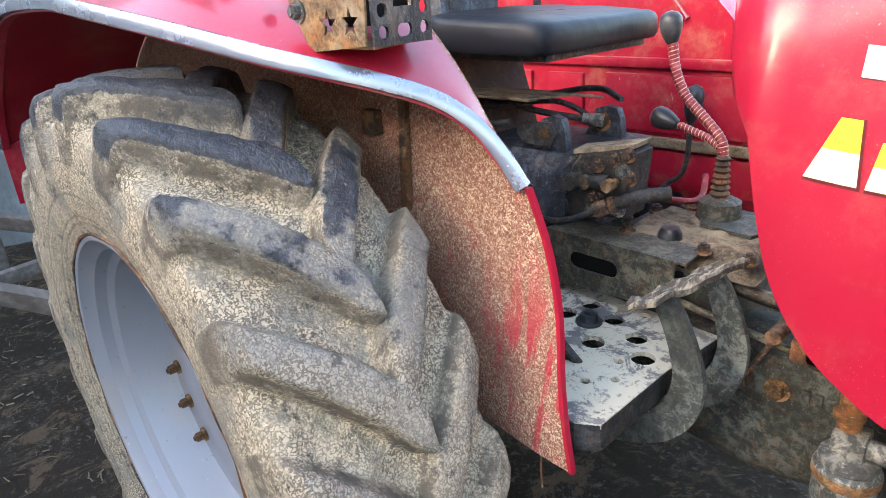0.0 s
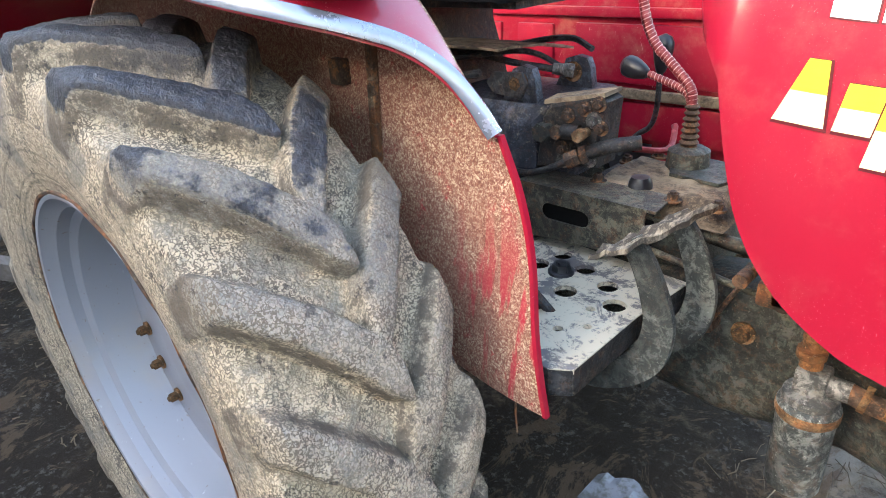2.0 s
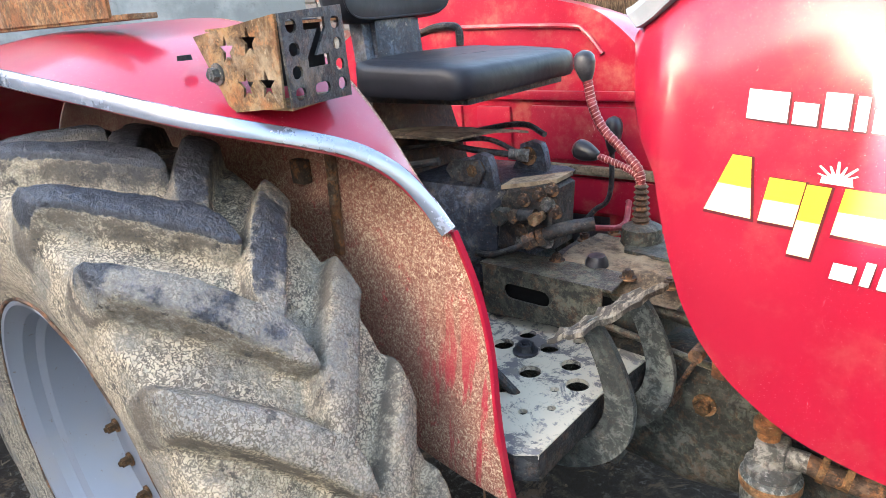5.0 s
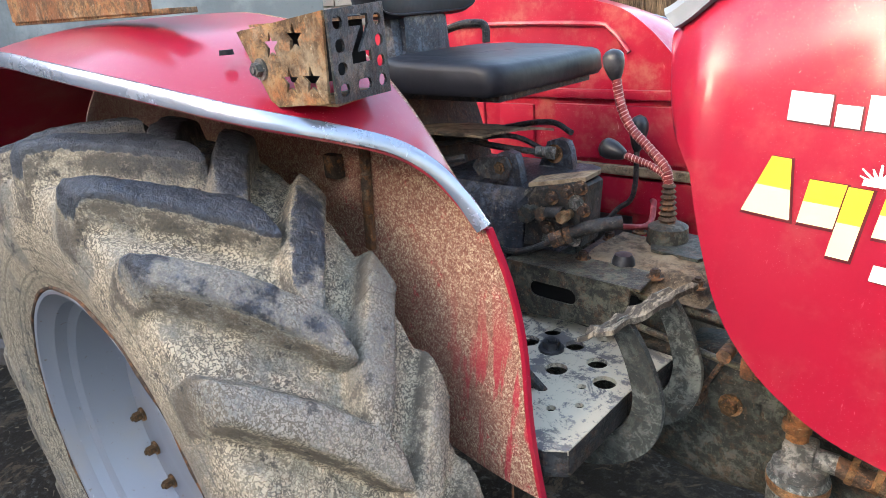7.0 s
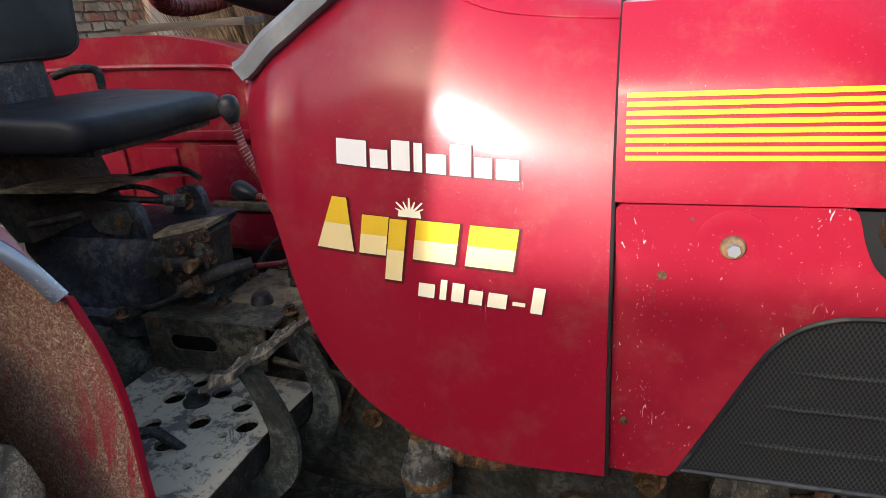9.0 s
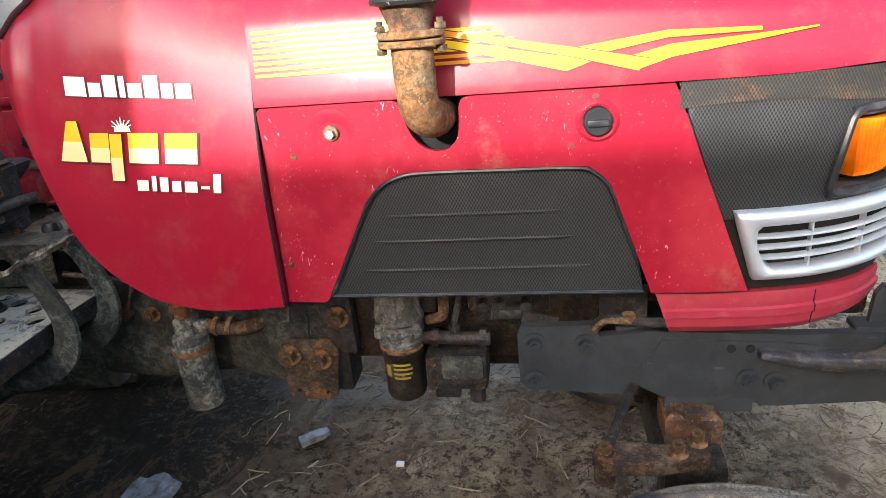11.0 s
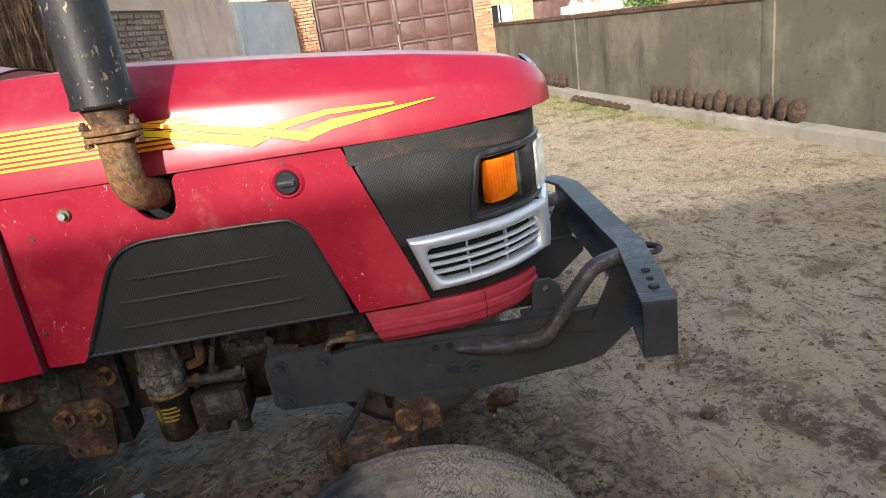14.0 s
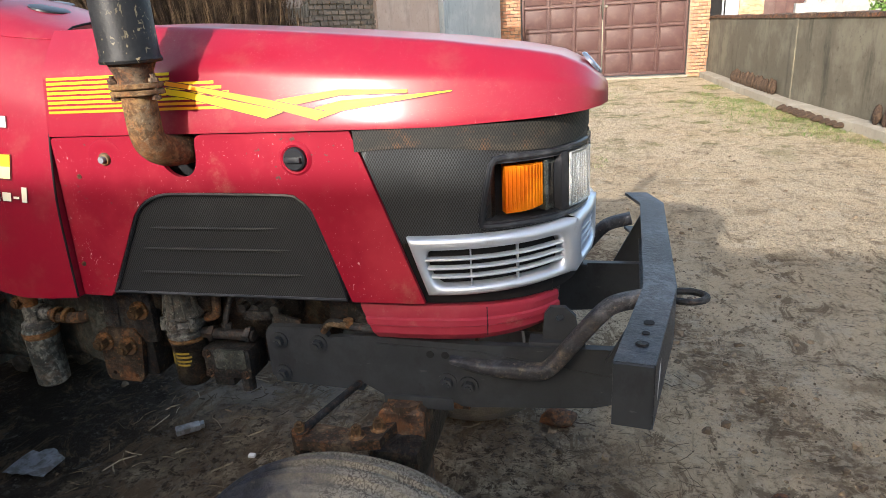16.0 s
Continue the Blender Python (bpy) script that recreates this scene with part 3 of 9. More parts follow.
def base(name, at, label, category, group="", kind=""):
    ob = new(name)
    ob.location = at
    ob.empty_display_size = 0.1
    BASES[ob.name] = Vector(at)
    return tagged(ob, label, category, group, kind)


def thing(name, bm, mat, label, category, group="", kind="", smooth=35):
    return tagged(new(name, finish(bm, name, mat, smooth)), label, category, group, kind)


def box(bm, x0, x1, y0, y1, z0, z1, bevel=0.0, m=None):
    r = bmesh.ops.create_cube(bm, size=1.0, matrix=Matrix.Translation(((x0 + x1) / 2, (y0 + y1) / 2, (z0 + z1) / 2)) @ Matrix.Diagonal((abs(x1 - x0), abs(y1 - y0), abs(z1 - z0), 1)))
    vs = r["verts"]
    if bevel:
        es = list({e for v in vs for e in v.link_edges})
        vs = bmesh.ops.bevel(bm, geom=es, offset=bevel, segments=2, affect="EDGES", profile=0.6)["verts"]
    if m is not None:
        bmesh.ops.transform(bm, matrix=m, verts=vs)
    return vs


def beam(bm, a, b, w, h, bevel=0.0, turn=0.0):
    """A squared bar from a to b."""
    a, b = Vector(a), Vector(b)
    d = b - a
    q = d.to_track_quat("X", "Z").to_matrix().to_4x4()
    return box(bm, 0, d.length, -w / 2, w / 2, -h / 2, h / 2, bevel, Matrix.Translation(a) @ q @ Matrix.Rotation(turn, 4, "X"))


def ring_of(c, u, v, r, n):
    return [c + u * (r * math.cos(2 * math.pi * i / n)) + v * (r * math.sin(2 * math.pi * i / n)) for i in range(n)]


def skin(bm, rings, close=True, caps=True):
    """Faces between rings of equal count."""
    vs = [[bm.verts.new(p) for p in r] for r in rings]
    n = len(rings[0])
    for a, b in zip(vs, vs[1:]):
        for i in range(n if close else n - 1):
            j = (i + 1) % n
            bm.faces.new((a[i], a[j], b[j], b[i]))
    if caps and close:
        bm.faces.new(vs[0][::-1]), bm.faces.new(vs[-1])
    return vs


def tube(bm, pts, r, n=12, caps=True):
    """A round bar along points; r is one radius or one for each point."""
    pts = [Vector(p) for p in pts]
    rr = r if isinstance(r, (list, tuple)) else [r] * len(pts)
    rings, u = [], None
    for i, p in enumerate(pts):
        d = (pts[min(i + 1, len(pts) - 1)] - pts[max(i - 1, 0)])
        if d.length < 1e-9:
            d = Vector((0, 0, 1))
        d.normalize()
        if u is None:
            u = d.orthogonal().normalized()
        u = (u - d * u.dot(d)).normalized()
        rings.append(ring_of(p, u, d.cross(u), rr[i], n))
    skin(bm, rings, True, caps)


def smooth_line(pts, n=8):
    """Points along a Catmull-Rom curve."""
    p = [Vector(q) for q in pts]
    p = [2 * p[0] - p[1]] + p + [2 * p[-1] - p[-2]]
    out = []
    for i in range(1, len(p) - 2):
        for j in range(n):
            t = j / n
            out.append(0.5 * ((2 * p[i]) + (p[i + 1] - p[i - 1]) * t + (2 * p[i - 1] - 5 * p[i] + 4 * p[i + 1] - p[i + 2]) * t * t + (3 * p[i] - p[i - 1] - 3 * p[i + 1] + p[i + 2]) * t ** 3))
    return out + [p[-2]]


def cyl(bm, a, b, r, r2=None, n=20):
    tube(bm, [a, b], [r, r if r2 is None else r2], n)


def hexa(bm, a, b, r):
    tube(bm, [a, b], r, 6)


def lathe(bm, profile, centre, n=48, axis="Y"):
    """profile: (radius, along) pairs, spun round an axis through centre."""
    c = Vector(centre)
    rings = []
    for r, s in profile:
        ring = []
        for i in range(n):
            a = 2 * math.pi * i / n
            if axis == "Y":
                ring.append(c + Vector((r * math.sin(a), s, r * math.cos(a))))
            elif axis == "Z":
                ring.append(c + Vector((r * math.cos(a), r * math.sin(a), s)))
            else:
                ring.append(c + Vector((s, r * math.cos(a), r * math.sin(a))))
        rings.append(ring)
    skin(bm, rings, True, False)


def plate(bm, outline, place, thick, holes=(), bevel=0.0):
    """A sheet with holes: the outline and the holes are (u, v) loops, place(u, v, w) gives a point."""
    loops = [outline, *holes]
    es = []
    for loop in loops:
        vs = [bm.verts.new(place(u, v, 0.0)) for u, v in loop]
        es += [bm.edges.new((vs[i], vs[(i + 1) % len(vs)])) for i in range(len(vs))]
    fs = [f for f in bmesh.ops.triangle_fill(bm, use_beauty=True, use_dissolve=False, edges=es)["geom"] if isinstance(f, bmesh.types.BMFace)]
    ext = bmesh.ops.extrude_face_region(bm, geom=fs)
    top = [v for v in ext["geom"] if isinstance(v, bmesh.types.BMVert)]
    o = Vector(place(0, 0, 0))
    for v in top:
        v.co += Vector(place(0, 0, thick)) - o


def round_loop(u, v, ru, rv=None, n=14):
    rv = ru if rv is None else rv
    return [(u + ru * math.cos(2 * math.pi * i / n), v + rv * math.sin(2 * math.pi * i / n)) for i in range(n)]


def slot_loop(u, v, w, h, n=6):
    """A slot with round ends, w long and h high."""
    r, d = h / 2, (w - h) / 2
    return [(u + d + r * math.cos(a), v + r * math.sin(a)) for a in np.linspace(-math.pi / 2, math.pi / 2, n)] + [(u - d + r * math.cos(a), v + r * math.sin(a)) for a in np.linspace(math.pi / 2, 1.5 * math.pi, n)]


def star_loop(u, v, r):
    return [(u + (r if i % 2 == 0 else r * 0.42) * math.sin(math.pi * i / 5), v + (r if i % 2 == 0 else r * 0.42) * math.cos(math.pi * i / 5)) for i in range(10)]


def lerp_table(table, x):
    xs, ys = zip(*table)
    return float(np.interp(x, xs, ys))


def bolt_mesh(name, r, h, mat, washer=True):
    bm = bmesh.new()
    if washer:
        tube(bm, [(0, 0, 0), (0, 0, h * 0.25)], r * 1.5, 14)
    hexa(bm, (0, 0, h * 0.2), (0, 0, h), r)
    tube(bm, [(0, 0, h), (0, 0, h * 1.25)], r * 0.55, 10)
    return finish(bm, name, mat)


FACE_OUT = Matrix.Rotation(radians(90), 4, "X")      # +z of a bolt turned to -y

# ---- ground ----
bm = bmesh.new()
xs = np.concatenate([[-400, -120, -40, -15, -8], np.arange(-5, 0.2, 0.11), np.arange(0.25, 5.2, 0.032), np.arange(5.25, 8.01, 0.11), [10, 15, 25, 60, 150, 400]])
ys = np.concatenate([[-300, -80, -25, -10, -5], np.arange(-3, -1.2, 0.11), np.arange(-1.15, 3.4, 0.032), np.arange(3.45, 8.01, 0.09), np.arange(8.5, 20, 0.6), [22, 30, 60, 150, 400]])


def soil(x, y):
    """The trodden mud's height."""
    z = 0.018 * noise.noise((x * 1.3, y * 1.3, 3.1)) + 0.012 * noise.noise((x * 4.1, y * 4.1, 7.7)) + 0.009 * noise.noise((x * 9.0, y * 9.0, 1.7))
    rough = 0.5 + 0.5 * noise.noise((x * 0.9, y * 0.9, 6.6)) + 0.9 * math.exp(-((x - 3.42 - 0.356 * (1.6 - y) - 0.06 * math.sin(y * 5)) / 0.14) ** 2)
    z += rough * (0.015 * noise.noise((x * 13, y * 13, 2.2)) + 0.011 * noise.noise((x * 31, y * 31, 4.2)))
    return z


grid = []
for y in ys:
    row = []
    for x in xs:
        z = 0.0
        if -5 <= x <= 8 and -3 <= y <= 20:
            z = soil(x, y)
        row.append(bm.verts.new((x, y, z)))
    grid.append(row)
for a, b in zip(grid, grid[1:]):
    for i in range(len(xs) - 1):
        bm.faces.new((a[i], a[i + 1], b[i + 1], b[i]))
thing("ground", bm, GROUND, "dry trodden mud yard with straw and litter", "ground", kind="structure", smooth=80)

# ---- tractor ----
tractor = base("tractor", (1.2, CY, 0), "old red farm tractor with dusty tyres and black bumper", "tractor")

# cowl: the bulging panel round the fuel tank
COWL_B = [(0.905, 1.585), (0.915, 1.50), (0.935, 1.44), (0.985, 1.38), (1.012, 1.268), (1.052, 1.159), (1.129, 1.063), (1.231, 0.999), (1.36, 0.976), (1.562, 0.990)]
COWL_T = [(0.905, 1.605), (0.97, 1.655), (1.04, 1.70), (1.10, 1.735), (1.16, 1.772), (1.21, 1.785), (1.30, 1.772), (1.40, 1.742), (1.48, 1.715), (1.562, 1.695)]
COWL_W = [(0.905, 0.205), (0.92, 0.235), (0.95, 0.27), (0.985, 0.30), (1.05, 0.325), (1.13, 0.334), (1.21, 0.3395), (1.30, 0.3485), (1.45, 0.363), (1.562, 0.3735)]


def cowl_half(x, z):
    """Half the cowl's width at a place of its side."""
    w, zt, zb = lerp_table(COWL_W, x), lerp_table(COWL_T, x), lerp_table(COWL_B, x)
    zs = max(zt - 0.50, zb)
    th = min(0.17, w * 0.8)
    low = 0.010 * max(0.0, min(1.0, (1.35 - z) / 0.35))
    if z <= zs:
        return w + low
    q = min(1.0, (z - zs) / max(zt - zs, 1e-4))
    return th + (w - th) * (1 - q ** 1.8) ** (1 / 1.8) + low


bm = bmesh.new()
rings = []
NS = 15
for x in (0.905, 0.909, 0.914, 0.922, 0.935, 0.95, 0.967, 0.985, 0.998, 1.012, 1.022, 1.033, 1.044, 1.056, 1.07, 1.085, 1.10, 1.115, 1.13, 1.147, 1.165, 1.185, 1.21, 1.235, 1.265, 1.30, 1.34, 1.38, 1.42, 1.48, 1.53, 1.562):
    zb, zt = lerp_table(COWL_B, x), lerp_table(COWL_T, x)
    if 1.0 < x < 1.5:
        zb = sum(lerp_table(COWL_B, x + o) for o in (-0.032, -0.016, 0.0, 0.016, 0.032)) / 5 - 0.003
    side = []
    for i in range(NS):
        q = i / (NS - 1)
        z = zb + (zt - zb) * (1 - (1 - q) ** 1.5)
        side.append((cowl_half(x, z), z))
    crown = [(side[-1][0] * f, zt + 0.02 * (1 - f * f)) for f in (0.66, 0.33)]
    half = side + crown
    rings.append([Vector((x, CY - h, z)) for h, z in half] + [Vector((x, CY, zt + 0.02))] + [Vector((x, CY + h, z)) for h, z in reversed(half)])
skin(bm, rings)
cowl = part("cowl", bm, RED, tractor, "red bulging cowl panel with stickers", smooth=50)

# black seal along the cowl's front edge
bm = bmesh.new()
line = [(cowl_half(1.562, 0.995 + (1.690 - 0.995) * i / 30), 0.995 + (1.690 - 0.995) * i / 30) for i in range(31)]
line += [(line[-1][0] * f, 1.695 + 0.02 * (1 - f * f)) for f in (0.9, 0.66, 0.33)]
tube(bm, [(1.5645, CY - h, z) for h, z in line] + [(1.5645, CY, 1.716)] + [(1.5645, CY + h, z) for h, z in reversed(line)], 0.0030, 8)
part("edge_seal", bm, SEAL, cowl, "black rubber seal between cowl and bonnet")

# filler cap recess on top of the cowl
bm = bmesh.new()
lathe(bm, [(0.0, 0.004), (0.048, 0.004), (0.056, 0.001), (0.058, -0.01)], (0, 0, 0), 24, "Z")
bmesh.ops.transform(bm, matrix=Matrix.Translation((1.40, CY - 0.055, 1.757)) @ Matrix.Rotation(radians(16), 4, "Y"), verts=bm.verts)
part("filler_cap", bm, PLASTIC, cowl, "dark round fuel filler cap")

# seam of the cowl's shoulder
bm = bmesh.new()
tube(bm, smooth_line([(x, CY - cowl_half(x, z) - 0.0005, z) for x, z in ((1.245, 1.762), (1.285, 1.738), (1.325, 1.715), (1.388, 1.691), (1.47, 1.678), (1.560, 1.670))], 6), 0.0014, 6)
part("cowl_seam", bm, RED_OLD, cowl)
# grey trim along the sloping rear edge, dashboard behind it
for s in (-1, 1):
    bm = bmesh.new()
    xs_ = np.linspace(0.903, 1.255, 34)
    soft_top = lambda x: sum(lerp_table(COWL_T, min(1.3, max(0.905, x + o))) for o in np.linspace(-0.035, 0.035, 9)) / 9
    pts = [Vector((x, CY + s * (cowl_half(x, lerp_table(COWL_T, x) - 0.03) + 0.002 - 0.10 * max(0, x - 1.19)), max(soft_top(x), lerp_table(COWL_T, x) - 0.002) + 0.06 * max(0, x - 1.19))) for x in xs_]
    rings = []
    for x, p in zip(xs_, pts):
        g = 1.0 - 0.75 * max(0.0, (x - 1.16) / 0.095)
        d = Vector((-0.018, 0, 0.024)) * g
        y_in = Vector((0, -s * 0.05, 0))
        o = Vector((0, s * 0.004, 0))
        rings.append([p + o - d * 0.3, p + o + d * 0.6, p + d * 1.0 + y_in * 0.15, p + d * 0.9 + y_in, p - d * 0.5 + y_in])
    skin(bm, rings)
    part("dash_trim", bm, GREY, cowl, "weathered grey plastic edge trim", smooth=40)
bm = bmesh.new()
rings = []
for x in np.linspace(0.915, 1.20, 8):
    h = cowl_half(x, lerp_table(COWL_T, x) - 0.03) - 0.06
    zt = lerp_table(COWL_T, x) - 0.012
    rings.append([Vector((x + 0.03, CY - h, zt - 0.03)), Vector((x + 0.03, CY - h, zt)), Vector((x + 0.03, CY + h, zt)), Vector((x + 0.03, CY + h, zt - 0.03))])
skin(bm, rings)
part("dashboard", bm, PLASTIC, cowl, "black instrument panel")

# hood: bonnet top and sides above the shut line
HOOD_W = [(1.566, 0.346), (2.0, 0.355), (2.2, 0.358), (2.45, 0.358), (2.56, 0.353), (2.66, 0.340), (2.78, 0.310), (2.87, 0.270), (2.93, 0.215), (2.965, 0.150), (2.985, 0.070)]
HOOD_T = [(1.566, 1.690), (1.80, 1.690), (2.10, 1.664), (2.35, 1.640), (2.60, 1.612), (2.80, 1.580), (2.88, 1.562), (2.93, 1.535), (2.965, 1.505), (2.985, 1.478)]
HOOD_Z = 1.434


def hood_half(x, z):
    w, zt = lerp_table(HOOD_W, x), lerp_table(HOOD_T, x)
    zs = HOOD_Z
    if z <= zs:
        return w
    q = min(1.0, (z - zs) / (zt - zs))
    # a leaning flat side, a crease, and a rounder shoulder above it
    if q <= 0.56:
        return w * (1 - 0.078 * (q / 0.56) ** 1.15)
    return w * (0.922 - 0.222 * ((q - 0.56) / 0.44) ** 1.3)


bm = bmesh.new()
rings = []
for x in (1.566, 1.572, 1.70, 1.85, 2.0, 2.15, 2.30, 2.42, 2.52, 2.60, 2.67, 2.73, 2.78, 2.83, 2.87, 2.905, 2.93, 2.95, 2.965, 2.977, 2.985):
    zt = lerp_table(HOOD_T, x)
    zb = HOOD_Z - 0.004 if x < 2.6 else HOOD_Z - 0.004 + 0.012 * (x - 2.6) / 0.385
    half = []
    for i in range(25):
        z = zb + (zt - zb) * i / 24
        half.append((hood_half(x, z), z))
    e = half[-1][0]
    half += [(e * f, zt + 0.005 * (1 - f * f)) for f in (0.8, 0.55, 0.28)]
    rings.append([Vector((x, CY - h, z)) for h, z in half] + [Vector((x, CY, zt + 0.005))] + [Vector((x, CY + h, z)) for h, z in reversed(half)])
skin(bm, rings)
hood = part("bonnet", bm, RED, tractor, "red bonnet with yellow stripe stickers", smooth=45)

# round badge on the nose
bm = bmesh.new()
q = Vector((0.75, 0, 0.66)).to_track_quat("Z", "X").to_matrix().to_4x4()
lathe(bm, [(0, 0.006), (0.028, 0.006), (0.034, 0.003), (0.036, -0.004)], (0, 0, 0), 20, "Z")
bmesh.ops.transform(bm, matrix=Matrix.Translation((2.945, CY - 0.02, 1.535)) @ q, verts=bm.verts)
part("badge", bm, CHROME, hood, "small oval silver badge")


# ---- stickers: plain shapes that lie on the panels ----
def decal(bm, corners, half, lift=0.0015, nu=4, nv=3):
    """A thin patch between four (x, z) corners, laid on the panel's near side."""
    (a, b, c, d) = [Vector((p[0], p[1])) for p in corners]
    rows = []
    for j in range(nv + 1):
        row = []
        for i in range(nu + 1):
            p = (a * (1 - i / nu) + b * (i / nu)) * (1 - j / nv) + (d * (1 - i / nu) + c * (i / nu)) * (j / nv)
            row.append(bm.verts.new((p.x, CY - half(p.x, p.y) - lift, p.y)))
        rows.append(row)
    for r, s in zip(rows, rows[1:]):
        for i in range(nu):
            bm.faces.new((r[i], r[i + 1], s[i + 1], s[i]))


def lean(u, v, o, su, sv, tilt, slope):
    """From sticker units to the panel's (x, z)."""
    return (o[0] + su * u + tilt * v, o[1] + sv * v + slope * su * u)


# each block is a part of its own on a dark edging
def sticker(name, mat, label, quads, half, lift, parent, nu=3, nv=2):
    bm = bmesh.new()
    for q in quads:
        decal(bm, q, half, lift, nu, nv)
    part(name, bm, mat, parent, label, smooth=0)


# upper row: eight white blocks
o, slope = (1.128, 1.478), -0.070
u = 0.0
for i, (w, h) in enumerate(((0.056, 1.0), (0.031, 0.72), (0.031, 1.12), (0.014, 1.08), (0.032, 0.72), (0.032, 1.12), (0.026, 0.72), (0.034, 0.72))):
    hh, e = 0.040 * h, 0.0025
    sticker("sticker_block", WHITE, "white block-shaped sticker", [[lean(a, b, o, 1, 1, 0.0, slope) for a, b in ((u, 0), (u + w, 0), (u + w, hh), (u, hh))]], cowl_half, 0.0030, cowl)
    sticker("sticker_edging", OUTLINE, "", [[lean(a, b, o, 1, 1, 0.0, slope) for a, b in ((u - e * 0.4, -e), (u + w + e, -e), (u + w + e, hh + e * 0.3), (u - e * 0.4, hh + e * 0.3))]], cowl_half, 0.0018, cowl)
    u += w + 0.0065

# middle row: five golden slanting blocks, yellow above and pale below, with a crown
o, slope = (1.079, 1.338), -0.045
for u, w, z0, z1 in ((0.0, 0.072, 0.0, 0.088), (0.082, 0.048, 0.0, 0.064), (0.132, 0.030, -0.040, 0.062), (0.178, 0.072, 0.0, 0.064), (0.266, 0.076, 0.0, 0.064)):
    cut, t = z0 + (z1 - z0) * 0.50, 0.16
    narrow = 0.022 if u == 0.0 else 0.0
    for nm, mat, lab, a, b, e, lift in (("sticker_foot", GOLD_LOW, "pale gold lower half of a sticker", z0, cut, 0.0, 0.0032), ("sticker_top", GOLD, "golden yellow slanting sticker block", cut, z1, 0.0, 0.0032), ("sticker_edging", OUTLINE, "", z0 - 0.005, z1 + 0.001, 0.004, 0.0018)):
        na, nb = narrow * (a - z0) / (z1 - z0), narrow * (b - z0) / (z1 - z0)
        sticker(nm, mat, lab, [[lean(p, v, o, 1, 1, t, slope) for p, v in ((u + na, a), (u + w + e - na, a), (u + w + e - nb, b), (u + nb, b))]], cowl_half, lift, cowl)
quads = []
c = lean(0.165, 0.072, o, 1, 1, 0.16, slope)
for i in range(7):
    a = radians(-66 + 22 * i)
    r0, r1 = 0.008, 0.032 if i % 2 else 0.026
    quads.append([(c[0] + r0 * math.sin(a - 0.35), c[1] + 0.55 * r0 * math.cos(a - 0.35)), (c[0] + r0 * math.sin(a + 0.35), c[1] + 0.55 * r0 * math.cos(a + 0.35)),
                  (c[0] + r1 * math.sin(a + 0.04), c[1] + 0.8 * r1 * math.cos(a + 0.04)), (c[0] + r1 * math.sin(a - 0.04), c[1] + 0.8 * r1 * math.cos(a - 0.04))])
quads.append([(c[0] - 0.020, c[1] - 0.004), (c[0] + 0.020, c[1] - 0.006), (c[0] + 0.018, c[1] + 0.004), (c[0] - 0.018, c[1] + 0.006)])
sticker("sticker_crown", CREAM, "pale crown-shaped sticker", quads, cowl_half, 0.0032, cowl, 1, 1)
# lower row: small cream bars
o, u = (1.262, 1.268), 0.0
for w, h in ((0.028, 0.70), (0.011, 1.0), (0.020, 0.92), (0.022, 0.70), (0.030, 0.70), (0.020, 0.42), (0.018, 1.2)):
    hh, z0 = 0.034 * h, 0.008 if h < 0.5 else 0.0
    for nm, mat, e, lift in (("sticker_bar", CREAM, 0.0, 0.0030), ("sticker_edging", OUTLINE, 0.002, 0.0018)):
        sticker(nm, mat, "small cream sticker bar" if mat is CREAM else "", [[lean(a, b, o, 1, 1, 0.16, -0.045) for a, b in ((u, z0 - e), (u + w + e, z0 - e), (u + w + e, hh), (u, hh))]], cowl_half, lift, cowl, 2, 2)
    u += w + 0.009

# stripes along the bonnet, running into two crossing flashes
for i in range(8):
    bm = bmesh.new()
    z = 1.576 - 0.0117 * i
    x1 = 2.02 + 0.02 * i if i > 1 else 1.94
    for a, b in zip(np.linspace(1.578, x1, 9), np.linspace(1.578, x1, 9)[1:]):
        decal(bm, [(a, z - 0.0065), (b, z - 0.0065), (b, z), (a, z)], hood_half, 0.0022, 2, 1)
    part("stripe", bm, YELLOW if i < 6 else ORANGE, hood, "thin yellow stripe sticker", smooth=0)
FLASHES = (
    (YELLOW, 0.0030, (((1.93, 1.524), (1.982, 1.516), (1.982, 1.530), (1.93, 1.538)), ((1.982, 1.516), (2.195, 1.462), (2.18, 1.490), (1.982, 1.530)), ((2.195, 1.462), (2.240, 1.476), (2.215, 1.502), (2.170, 1.490)),
                      ((2.225, 1.484), (2.378, 1.508), (2.378, 1.520), (2.212, 1.502)), ((2.378, 1.508), (2.54, 1.508), (2.54, 1.514), (2.378, 1.520)))),
    (ORANGE, 0.0038, (((1.93, 1.545), (1.981, 1.537), (1.981, 1.547), (1.93, 1.556)), ((1.981, 1.537), (2.209, 1.486), (2.209, 1.503), (1.981, 1.547)), ((2.209, 1.486), (2.325, 1.454), (2.345, 1.474), (2.209, 1.503)))),
    (YELLOW, 0.0026, (((2.320, 1.455), (2.385, 1.474), (2.385, 1.496), (2.290, 1.476)), ((2.385, 1.474), (2.525, 1.492), (2.525, 1.502), (2.385, 1.496)), ((2.525, 1.492), (2.64, 1.506), (2.64, 1.508), (2.525, 1.502)))))
